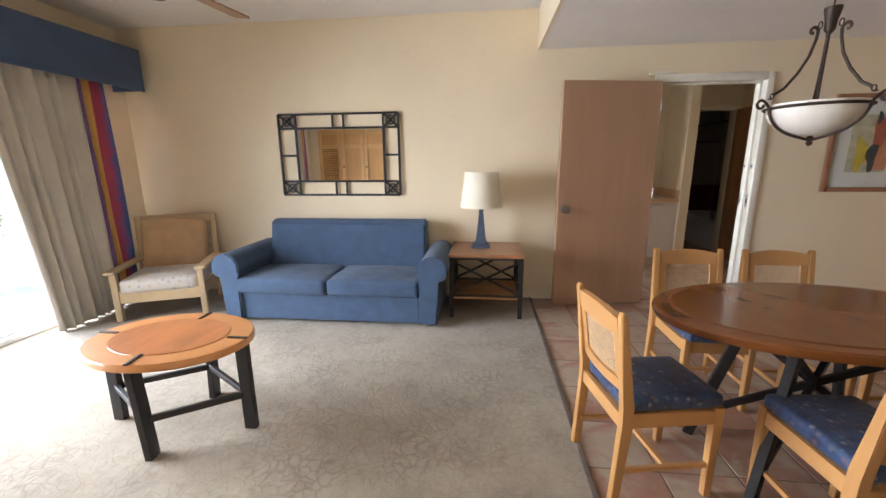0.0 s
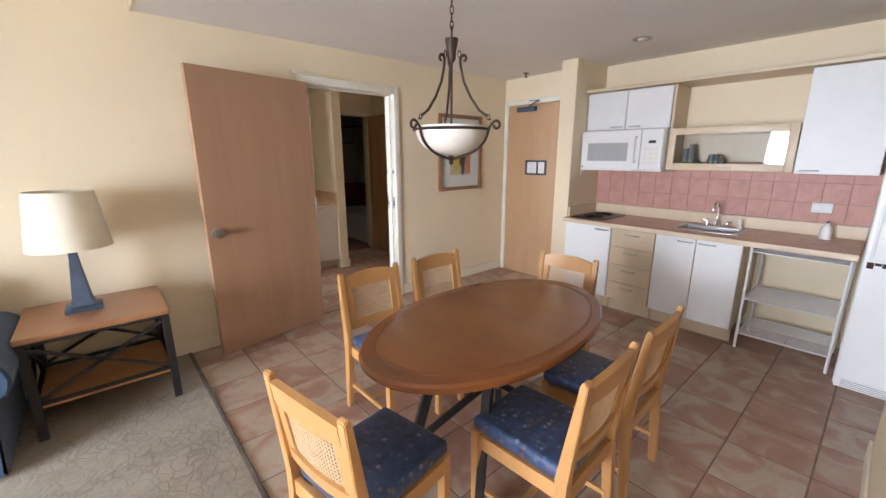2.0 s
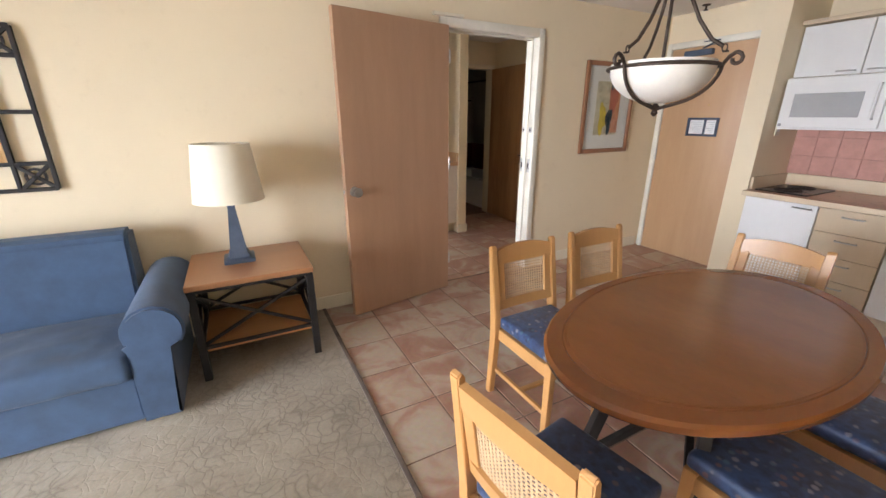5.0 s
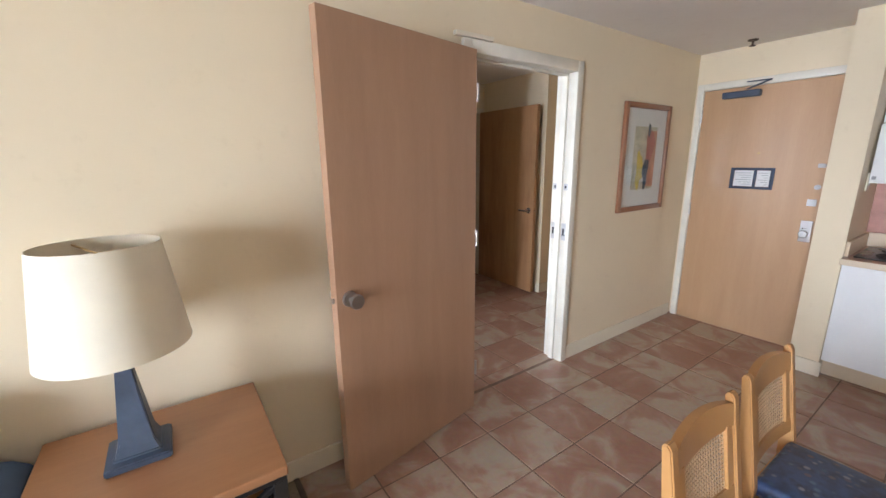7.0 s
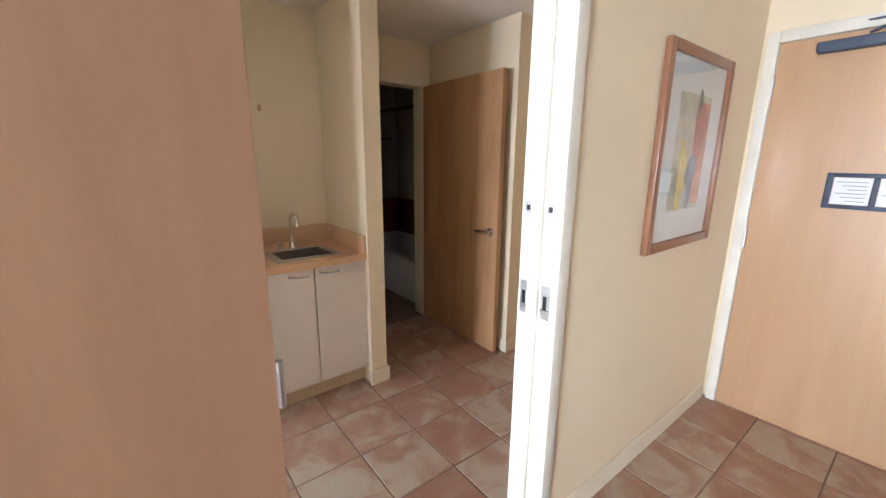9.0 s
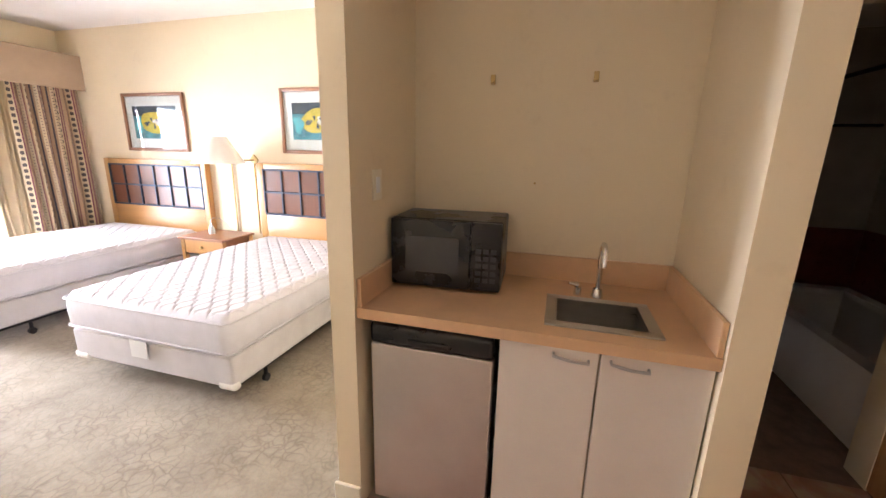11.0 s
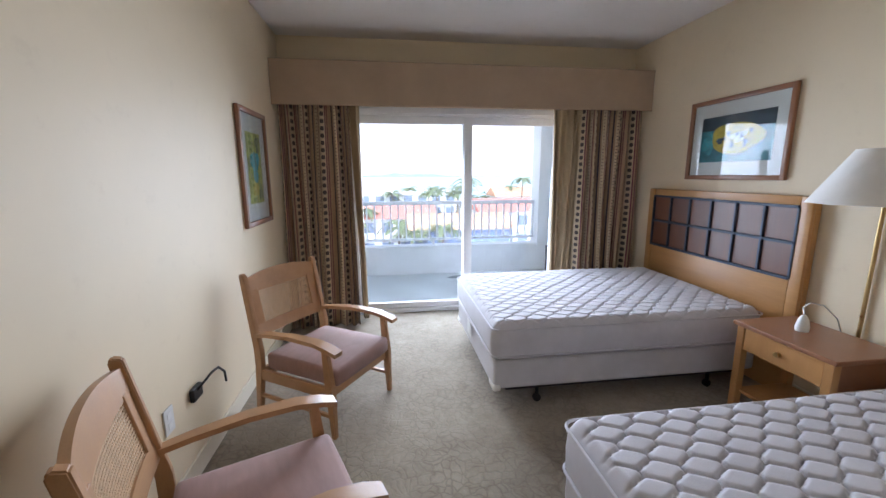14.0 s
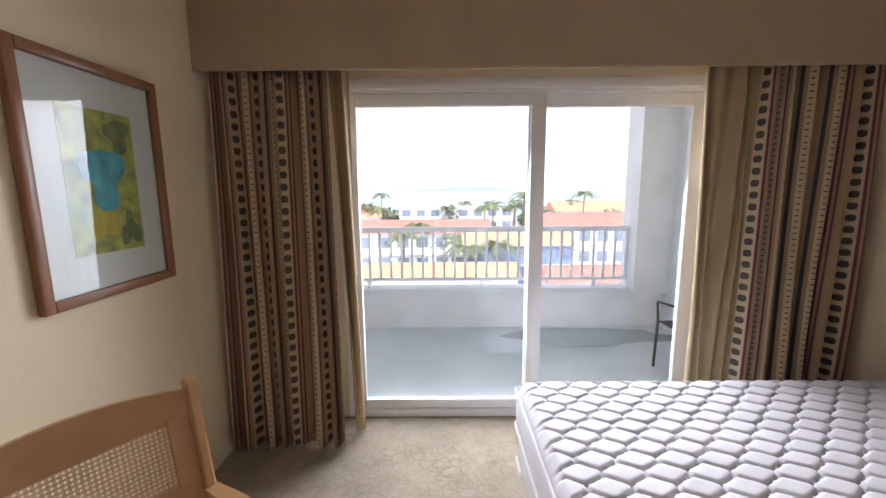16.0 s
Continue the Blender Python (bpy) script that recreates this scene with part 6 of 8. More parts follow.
# wall of pink tiles
ts = thing("tile_splashback", "pink glazed tiles between worktop and wall cabinets", "wall tile", 4.97, 1.83, 0.955, kind="structure", world_coords=True)
part("tile_bed", boxes((4.968, 4.978, 0.79, 2.873, 0.957, 1.34)), PINKGROUT, ts)
tm = None
for r in range(3):
    for i in range(14):
        y0 = 2.873 - (i + 1) * 0.15
        if y0 < 0.75:
            continue
        z0 = 0.959 + r * 0.15
        if tm is None:
            tm = part("tile", boxes((4.961, 4.968, y0 + 0.0015, y0 + 0.1485, z0, z0 + 0.147, 0.002)), PINKTILE, ts)
            base = (y0, z0)
        else:
            o = new("tile", tm.data)
            o.parent = ts
            o.location = (0, y0 - base[0], z0 - base[1])
oc = thing("wall_outlet", "white double power outlet on the pink tiles", "outlet", 4.96, 1.06, 1.07, world_coords=True)
part("plate", boxes((4.953, 4.9605, 1.0, 1.12, 1.035, 1.11, 0.003)), PAPER, oc)
for y in (1.03, 1.09):
    part("socket", boxes((4.951, 4.9535, y - 0.018, y + 0.018, 1.055, 1.09, 0.001)), APPLIANCE, oc)

# wall cabinets
def wall_unit(y0, y1, z0, z1, doors, label, low=True):
    u = thing("wall_cabinet", label, "kitchen cabinet", 4.82, (y0 + y1) / 2, z0, group="kitchen wall cabinets", world_coords=True)
    part("body", boxes((4.67, 4.975, y0 + 0.001, y1 - 0.001, z0, z1, 0.002)), CREAMLAM, u)
    w = (y1 - y0) / doors
    for i in range(doors):
        a, b = y0 + i * w + 0.003, y0 + (i + 1) * w - 0.003
        d = part("door", boxes((4.65, 4.669, a, b, z0 + 0.002, z1 - 0.003, 0.002)), WHITELAM, u)
        c = a + 0.08 if (doors > 1 and i == 1) else b - 0.08
        bm = B()
        bow_handle(bm, (4.65, c - 0.05, z0 + 0.025), (4.65, c + 0.05, z0 + 0.025), (-0.018, 0, 0))
        part("handle", bm, STEEL, d, "bowed metal pull")


wall_unit(2.095, 2.870, 1.695, 2.045, 2, "white laminate wall cabinet with two doors above the microwave")
wall_unit(0.80, 1.23, 1.33, 2.045, 1, "tall white laminate wall cabinet with one door")
wall_unit(-0.01, 0.795, 1.745, 2.045, 2, "white laminate cabinet above the refrigerator")
whole("cabinet_cornice", boxes((4.60, 4.978, -0.015, 2.872, 2.05, 2.078, 0.004)), CREAMLAM, "cream laminate board along the cabinet tops", "cornice", kind="structure")
gc = thing("glass_cabinet", "cream wall cabinet with a glass flap door and tableware inside", "kitchen cabinet", 4.82, 1.66, 1.34, world_coords=True)
Y0, Y1, Z0, Z1 = 1.235, 2.09, 1.34, 1.685
part("body", boxes((4.672, 4.975, Y0, Y0 + 0.018, Z0, Z1), (4.672, 4.975, Y1 - 0.018, Y1, Z0, Z1), (4.672, 4.975, Y0 + 0.018, Y1 - 0.018, Z0, Z0 + 0.018), (4.672, 4.975, Y0 + 0.018, Y1 - 0.018, Z1 - 0.018, Z1), (4.965, 4.975, Y0 + 0.018, Y1 - 0.018, Z0 + 0.018, Z1 - 0.018)), CREAMLAM, gc)
dr = part("flap_door", boxes((4.65, 4.670, Y0, Y0 + 0.055, Z0, Z1, 0.003), (4.65, 4.670, Y1 - 0.055, Y1, Z0, Z1, 0.003), (4.65, 4.670, Y0 + 0.055, Y1 - 0.055, Z0, Z0 + 0.055, 0.003), (4.65, 4.670, Y0 + 0.055, Y1 - 0.055, Z1 - 0.055, Z1, 0.003)), CREAMLAM, gc, "cream framed flap door")
g = part("pane", boxes((4.657, 4.662, Y0 + 0.05, Y1 - 0.05, Z0 + 0.05, Z1 - 0.05)), GLASS, dr, "clear glass pane")
g.visible_shadow = False
bm = B()
bow_handle(bm, (4.65, 1.61, Z0 + 0.025), (4.65, 1.71, Z0 + 0.025), (-0.018, 0, 0))
part("handle", bm, STEEL, dr, "bowed metal pull")
gl_pale = plain("dim_glassware", (0.13, 0.14, 0.13), 0.08, vary=0.1)
for y, h, r in ((2.0, 0.16, 0.035), (1.955, 0.20, 0.03), (1.80, 0.11, 0.03), (1.76, 0.11, 0.03), (1.73, 0.09, 0.03)):
    t = thing("glass_tumbler", "small glass vessel on the cabinet shelf", "glassware", 4.83, y, Z0 + 0.018, group="glassware in the cabinet")
    bm = B()
    lathe(bm, [(r * 0.8, 0.0), (r, h * 0.5), (r * 0.7, h * 0.75), (r * 0.7, h), (r * 0.62, h), (r * 0.62, h * 0.2)], 18)
    part("vessel", bm, gl_pale, t)
for i in range(4):
    t = thing("plate", "green glazed plate in a small stack", "plate", 4.82, 1.95, Z0 + 0.018 + i * 0.011, group="plates in the cabinet")
    bm = B()
    lathe(bm, [(0.05, 0.0), (0.06, 0.002), (0.10, 0.012), (0.10, 0.015), (0.055, 0.006)], 28)
    part("dish", bm, ink("green_glaze", (0.16, 0.26, 0.07)), t)
sl_ = thing("shelf_panel", "brown side panel beside the open shelf", "panel", 4.82, 2.09, 1.69, kind="structure", world_coords=True)
part("board", boxes((4.66, 4.975, 2.072, 2.092, 1.688, 2.046, 0.002)), CREAMLAM, sl_)

# microwave under the cabinet
mw = thing("microwave_hood", "white over-range microwave under the wall cabinet", "microwave", 4.77, 2.48, 1.33, world_coords=True)
part("body", boxes((4.585, 4.975, 2.10, 2.862, 1.32, 1.69, 0.006)), APPLIANCE, mw)
d = part("door", boxes((4.565, 4.584, 2.29, 2.860, 1.335, 1.685, 0.006)), APPLIANCE, mw)
part("door_window", boxes((4.562, 4.5655, 2.40, 2.79, 1.41, 1.575, 0.002)), GREYGLASS, d, "grey mesh window")
bm = B()
bow_handle(bm, (4.565, 2.33, 1.40), (4.565, 2.33, 1.62), (-0.03, 0, 0), 0.009)
part("handle", bm, APPLIANCE, d, "white bowed handle")
cp = part("control_panel", boxes((4.565, 4.584, 2.104, 2.285, 1.335, 1.685, 0.004)), APPLIANCE, mw)
part("display", boxes((4.5635, 4.5655, 2.16, 2.22, 1.565, 1.59)), BLACKPLASTIC, cp)
for i in range(4):
    for j in range(3):
        part("button", boxes((4.5635, 4.5655, 2.135 + j * 0.045, 2.165 + j * 0.045, 1.385 + i * 0.04, 1.41 + i * 0.04)), MATBOARD, cp)
part("badge", boxes((4.5625, 4.5655, 2.83, 2.85, 1.345, 1.365)), INK, mw)

# refrigerator
fr = thing("refrigerator", "white side-by-side refrigerator with a water dispenser and rust marks", "refrigerator", 4.55, 0.4, 0, world_coords=True)
part("body", boxes((4.31, 4.95, 0.012, 0.778, 0.0, 1.65, 0.006)), APPLIANCE, fr)
d1 = part("freezer_door", boxes((4.235, 4.308, 0.46, 0.778, 0.075, 1.645, 0.014)), APPLIANCE, fr)
d2 = part("fridge_door", boxes((4.235, 4.308, 0.012, 0.454, 0.075, 1.645, 0.014)), APPLIANCE, fr)
part("grille", boxes((4.262, 4.30, 0.02, 0.77, 0.005, 0.07, 0.003)), APPLIANCE, fr)
for i in range(4):
    part("grille_slot", boxes((4.2605, 4.2625, 0.05, 0.74, 0.015 + i * 0.013, 0.020 + i * 0.013)), INK, fr)
ds = part("dispenser", boxes((4.222, 4.236, 0.52, 0.535, 0.86, 1.18, 0.003), (4.222, 4.236, 0.735, 0.75, 0.86, 1.18, 0.003), (4.222, 4.236, 0.535, 0.735, 1.08, 1.18, 0.003), (4.215, 4.236, 0.515, 0.755, 0.845, 0.86, 0.003), (4.2335, 4.2365, 0.535, 0.735, 0.86, 1.08)), APPLIANCE, d1, "white water and ice dispenser")
part("dispenser_panel", boxes((4.2195, 4.2225, 0.56, 0.71, 1.105, 1.155)), MATBOARD, ds)
for y in (0.585, 0.68):
    part("paddle", boxes((4.214, 4.232, y - 0.02, y + 0.02, 0.93, 1.03, 0.004)), MATBOARD, ds)
rust = plain("rust_stain", (0.05, 0.022, 0.014), 0.8, vary=0.5, scale=40)
bm = B()
for i in range(9):
    y = 0.47 + i * 0.032
    bx(bm, 4.2325, 4.2345, y, y + 0.03, 0.815 + 0.012 * math.sin(i * 2.1), 0.845, 0.0)
part("rust_edge", bm, rust, d1, "rusted chipped enamel")
for y in (0.475, 0.438):
    bm = B()
    bow_handle(bm, (4.236, y, 0.55), (4.236, y, 1.45), (-0.045, 0, 0), 0.011)
    part("handle", bm, APPLIANCE, d1 if y > 0.46 else d2, "long white door handle")

# wire rack under the worktop
wr = thing("wire_rack", "white wire shelf rack standing under the worktop", "rack", 4.66, 1.08, 0, world_coords=True)
for x in (4.42, 4.86):
    for y in (0.82, 1.34):
        bm = B()
        cone(bm, (x, y, 0.0), (x, y, 0.80), 0.010, 0.010, 10)
        part("post", bm, APPLIANCE, wr)
for z in (0.12, 0.40, 0.77):
    bm = B()
    for y in (0.82, 1.34):
        cone(bm, (4.42, y, z), (4.86, y, z), 0.006, 0.006, 8)
    for x in (4.42, 4.86):
        cone(bm, (x, 0.82, z), (x, 1.34, z), 0.006, 0.006, 8)
    rim = part("shelf_rim", bm, APPLIANCE, wr)
    for i in range(1, 18):
        x = 4.42 + i * 0.44 / 18
        bm = B()
        cone(bm, (x, 0.82, z), (x, 1.34, z), 0.0028, 0.0028, 6)
        part("wire", bm, APPLIANCE, rim)

# ceiling fittings
spk = thing("sprinkler", "small bronze ceiling fire sprinkler", "sprinkler", 4.62, 3.63, LO)
bm = B()
cone(bm, (0, 0, 0), (0, 0, -0.008), 0.035, 0.03, 20)
cone(bm, (0, 0, -0.008), (0, 0, -0.04), 0.008, 0.008, 10)
cone(bm, (0, 0, -0.04), (0, 0, -0.046), 0.02, 0.02, 16)
part("sprinkler_head", bm, BRONZE, spk)
dl = thing("downlight", "small round recessed ceiling light, switched off", "ceiling light", 4.22, 2.22, LO)
bm = B()
lathe(bm, [(0.075, -0.001), (0.07, -0.006), (0.05, -0.004), (0.048, -0.001)], 32)
part("trim_ring", bm, STEEL, dl)
bm = B()
bmesh.ops.create_uvsphere(bm, u_segments=20, v_segments=10, radius=0.034, matrix=Matrix.LocRotScale((0, 0, -0.004), None, (1, 1, 0.4)))
part("bulb", bm, ALABASTER, dl)
sw = thing("light_switch", "white light switch on the kitchen end wall", "light switch", 4.66, 2.872, 1.2, world_coords=True)
part("plate", boxes((4.60, 4.67, 2.866, 2.8745, 1.27, 1.385, 0.003)), TRIM, sw)
part("rocker", boxes((4.62, 4.65, 2.862, 2.867, 1.30, 1.355, 0.002)), APPLIANCE, sw)

# ---- bedroom ----
def quilt(x, y, a=0.062, b=0.137):
    """The swell of stitched lozenges: rows across the bed, each set off by half a lozenge."""
    i0, best, second = round(x / a), 9.0, 9.0
    for i in (i0 - 1, i0, i0 + 1):
        off = (i % 2) * b / 2
        j0 = round((y - off) / b)
        for j in (j0 - 1, j0, j0 + 1):
            d = math.hypot((x - i * a) * 1.45, y - off - j * b)
            if d < best:
                best, second = d, best
            elif d < second:
                second = d
    t = min(1.0, (second - best) / 0.036)
    return 0.018 * (1 - (1 - t) ** 3.2)


def mattress_block(w, l, z0, z1):
    """A tufted mattress: the top swells between stitched ogee lines, the sides are plain with piped edges."""
    bm = B()
    nx, ny = 206, 270
    r = 0.05

    grid = []
    for j in range(ny + 1):
        row = []
        for i in range(nx + 1):
            x, y = -w / 2 + w * i / nx, -l / 2 + l * j / ny
            h = quilt(x, y)
            dx, dy = w / 2 - abs(x), l / 2 - abs(y)
            dd = min(dx, dy)
            fall = 0.0 if dd > 0.035 else 0.022 * (1 - dd / 0.035) ** 2
            hh = h * min(1, dd / 0.03)
            row.append(bm.verts.new((x, y, z1 - 0.010 + hh - fall + 0.006 * noise.noise(Vector((x * 2, y * 2, 0))))))
        grid.append(row)
    for j in range(ny):
        for i in range(nx):
            bm.faces.new((grid[j][i], grid[j][i + 1], grid[j + 1][i + 1], grid[j + 1][i]))
    loop = [grid[0][i] for i in range(nx + 1)] + [grid[j][nx] for j in range(1, ny + 1)] + [grid[ny][i] for i in range(nx - 1, -1, -1)] + [grid[j][0] for j in range(ny - 1, 0, -1)]
    rings = [loop]
    for z, o in ((z1 - 0.055, 0.012), ((z0 + z1) / 2, 0.016), (z0 + 0.03, 0.012), (z0, 0.0)):
        ring = []
        for v in loop:
            sx = 1 + 2 * o / w
            sy = 1 + 2 * o / l
            ring.append(bm.verts.new((v.co.x * sx, v.co.y * sy, z + 0.004 * noise.noise(Vector((v.co.x * 4, v.co.y * 4, z))))))
        rings.append(ring)
    n = len(loop)
    for a, b in zip(rings, rings[1:]):
        for k in range(n):
            bm.faces.new((a[k], b[k], b[(k + 1) % n], a[(k + 1) % n]))
    bm.faces.new(rings[-1])
    for v in bm.verts:
        cx, cy = w / 2 - r, l / 2 - r
        ex, ey = abs(v.co.x) - cx, abs(v.co.y) - cy
        if ex > 0 and ey > 0:
            d = math.hypot(ex, ey)
            m = max(ex, ey)
            if d > 1e-6:
                v.co.x = math.copysign(cx + ex * m / d, v.co.x)
                v.co.y = math.copysign(cy + ey * m / d, v.co.y)
    return bm


def bed(x0, x1, y0, y1):
    w, l = x1 - x0, y1 - y0
    b = thing("bed", "bare bed with a white quilted mattress on a box spring", "bed", (x0 + x1) / 2, (y0 + y1) / 2, 0.006, group="beds")
    m = part("mattress", mattress_block(w - 0.02, l - 0.02, 0.325, 0.552), MATTRESS, b, "white quilted mattress", smooth=70)
    for z in (0.345, 0.520):
        bm = B()
        W, L = w / 2 + 0.004, l / 2 + 0.004
        pts = []
        for cx, cy, a0 in ((W - 0.05, L - 0.05, 0), (-W + 0.05, L - 0.05, 90), (-W + 0.05, -L + 0.05, 180), (W - 0.05, -L + 0.05, 270)):
            for k in range(5):
                a = radians(a0 + k * 22.5)
                pts.append((cx + 0.05 * math.cos(a), cy + 0.05 * math.sin(a), z))
        pts.append(pts[0])
        tube(bm, pts, 0.006, 8)
        part("piping", bm, MATTRESS, m)
    bm = B()
    vs = bx(bm, -w / 2 + 0.012, w / 2 - 0.012, -l / 2 + 0.012, l / 2 - 0.012, 0.125, 0.318, 0.02, 3)
    part("box_spring", bm, BOXCLOTH, b, "white quilted box spring")
    for sx in (-1, 1):
        bm = B()
        bx(bm, sx * (w / 2 - 0.06) - 0.06, sx * (w / 2 - 0.06) + 0.06, -l / 2 + 0.006, -l / 2 + 0.06, 0.115, 0.16, 0.015)
        part("corner_guard", bm, SHADEWHITE, b, "white plastic corner guard")
    for sy in (-1, 1):
        bm = B()
        bar(bm, (-w / 2 + 0.05, sy * l * 0.33, 0.112), (w / 2 - 0.05, sy * l * 0.33, 0.112), 0.035, 0.025)
        part("cross_rail", bm, BLACKIRON, b, "black steel bed frame rail")
    for sx in (-1, 1):
        bm = B()
        bar(bm, (sx * (w / 2 - 0.06), -l / 2 + 0.10, 0.112), (sx * (w / 2 - 0.06), l / 2 - 0.05, 0.112), 0.03, 0.025)
        part("side_rail", bm, BLACKIRON, b)
        for sy in (-1, 1):
            bm = B()
            px, py = sx * (w / 2 - 0.06), sy * l * 0.33
            cone(bm, (px, py, 0.03), (px, py, 0.12), 0.012, 0.012, 10)
            cone(bm, (px - 0.012, py, 0.025), (px + 0.012, py, 0.025), 0.025, 0.025, 18)
            part("caster", bm, BLACKIRON, b, "black caster wheel")
    part("law_tag", boxes((-0.10, 0.03, -l / 2 - 0.008, -l / 2 - 0.004, 0.22, 0.33, 0.001)), PAPER, m, "white sewn label")
    return b


b1 = bed(-0.215, 1.045, 5.765, 7.60)
copy_thing(b1, pose(-1.735, (5.735 + 7.57) / 2, 0.006))


def headboard(x0, x1, label):
    h = thing("headboard", label, "headboard", (x0 + x1) / 2, 7.66, 0.3, group="headboards", world_coords=True)
    part("back_board", boxes((x0, x1, 7.645, 7.685, 0.006, 1.30, 0.006)), HEADWOOD, h)
    a0, a1, z0, z1 = x0 + 0.075, x1 - 0.075, 0.785, 1.235
    part("frame_board", boxes((x0, a0, 7.618, 7.644, 0.3, 1.30, 0.005), (a1, x1, 7.618, 7.644, 0.3, 1.30, 0.005), (a0, a1, 7.618, 7.644, z1, 1.30, 0.005), (a0, a1, 7.618, 7.644, 0.3, z0, 0.005)), HEADWOOD, h)
    w, hh = (a1 - a0) / 6, (z1 - z0) / 2
    pm = None
    for i in range(6):
        for j in range(2):
            if pm is None:
                pm = part("panel", boxes((a0 + 0.008, a0 + w - 0.008, 7.627, 7.6445, z0 + 0.008, z0 + hh - 0.008, 0.004)), PANELWOOD, h, "dark brown veneer panel")
            else:
                o = new("panel", pm.data)
                o.parent = h
                o.location = (i * w, 0, j * hh)
    for i in range(7):
        part("upright_strip", boxes((a0 + i * w - 0.008, a0 + i * w + 0.008, 7.612, 7.6435, z0, z1, 0.002)), BLUEIRON, h)
    for j in range(3):
        part("cross_strip", boxes((a0, a1, 7.608, 7.6405, z0 + j * hh - 0.009, z0 + j * hh + 0.009, 0.002)), BLUEIRON, h)


headboard(-0.30, 1.13, "honey-coloured wooden headboard with dark panels and blue-black strips")
headboard(-2.44, -0.96, "honey-coloured wooden headboard with dark panels and blue-black strips")

ns = thing("nightstand", "honey-coloured wooden nightstand with one drawer between the beds", "nightstand", -0.66, 7.4, 0.006, world_coords=True)
nx0, nx1, ny0, ny1 = -0.93, -0.40, 7.19, 7.60
part("top", boxes((nx0 - 0.015, nx1 + 0.015, ny0 - 0.015, ny1, 0.55, 0.575, 0.005)), FRAMEWOOD, ns, "reddish-brown wooden top")
for x in (nx0 + 0.025, nx1 - 0.025):
    for y in (ny0 + 0.025, ny1 - 0.03):
        part("leg", boxes((x - 0.022, x + 0.022, y - 0.022, y + 0.022, 0.006, 0.55, 0.004)), OAK, ns)
part("drawer_box", boxes((nx0 + 0.048, nx1 - 0.048, ny0 + 0.03, ny1 - 0.052, 0.40, 0.549, 0.003)), OAK, ns)
part("side_panel", boxes((nx0 + 0.012, nx0 + 0.03, ny0 + 0.048, ny1 - 0.053, 0.40, 0.549, 0.002)), FRAMEWOOD, ns)
part("side_panel", boxes((nx1 - 0.03, nx1 - 0.012, ny0 + 0.048, ny1 - 0.053, 0.40, 0.549, 0.002)), FRAMEWOOD, ns)
d = part("drawer", boxes((nx0 + 0.05, nx1 - 0.05, ny0 + 0.008, ny0 + 0.029, 0.41, 0.543, 0.004)), OAK, ns)
bm = B()
cone(bm, (-0.665, ny0 + 0.008, 0.478), (-0.665, ny0 - 0.016, 0.478), 0.010, 0.016, 16)
part("knob", bm, BRASS, d)
part("shelf", boxes((nx0 + 0.02, nx1 - 0.02, ny0 + 0.03, ny1 - 0.03, 0.13, 0.15, 0.003)), OAK, ns)
ph = thing("phone_charger", "small white bedside device with a thin grey cord", "charger", -0.735, 7.40, 0.575)
bm = B()
lathe(bm, [(0.030, 0.0), (0.033, 0.02), (0.026, 0.06), (0.014, 0.085), (0.010, 0.09)], 20)
part("body", bm, APPLIANCE, ph)
bm = B()
tube(bm, [(0, 0, 0.09), (-0.02, 0.01, 0.13), (0.0, 0.03, 0.16), (0.03, 0.08, 0.15), (0.05, 0.15, 0.08), (0.05, 0.19, 0.0)], 0.003, 6)
part("cord", bm, STEEL, ph)

wl = thing("wall_lamp", "brass double swing-arm wall lamp with a white shade", "lamp", -0.47, 7.5, 0.55, world_coords=True)
for x in (-0.66, -0.37):
    bm = B()
    cone(bm, (x, 7.672, 0.55), (x, 7.672, 1.29), 0.010, 0.010, 10)
    part("cord_cover", bm, BRASS, wl, "brass cord cover tube")
    bm = B()
    prism(bm, [(x - 0.055, 1.325), (x, 1.385), (x + 0.055, 1.325), (x, 1.265)], "y", 7.668, 7.688)
    bmesh.ops.bevel(bm, geom=bm.edges[:], offset=0.005, segments=2, affect='EDGES')
    part("back_plate", bm, BRASS, wl, "diamond brass back plate")
bm = B()
tube(bm, [(-0.37, 7.67, 1.325), (-0.37, 7.58, 1.325), (-0.40, 7.48, 1.325), (-0.50, 7.36, 1.325)], 0.008, 8)
part("swing_arm", bm, BRASS, wl)
bm = B()
tube(bm, [(-0.66, 7.67, 1.325), (-0.66, 7.58, 1.325), (-0.58, 7.47, 1.325), (-0.50, 7.36, 1.325)], 0.008, 8)
part("swing_arm", bm, BRASS, wl)
bm = B()
cone(bm, (-0.50, 7.36, 1.29), (-0.50, 7.36, 1.44), 0.012, 0.012, 12)
part("socket", bm, BRASS, wl)
bm = B()
lathe(bm, [(0.235, 1.295), (0.16, 1.42), (0.085, 1.545), (0.082, 1.545), (0.157, 1.42), (0.232, 1.295)], 8, cx=-0.50, cy=7.36, caps=False)
part("shade", bm, SHADEWHITE, wl, "white faceted cone shade", smooth=20)


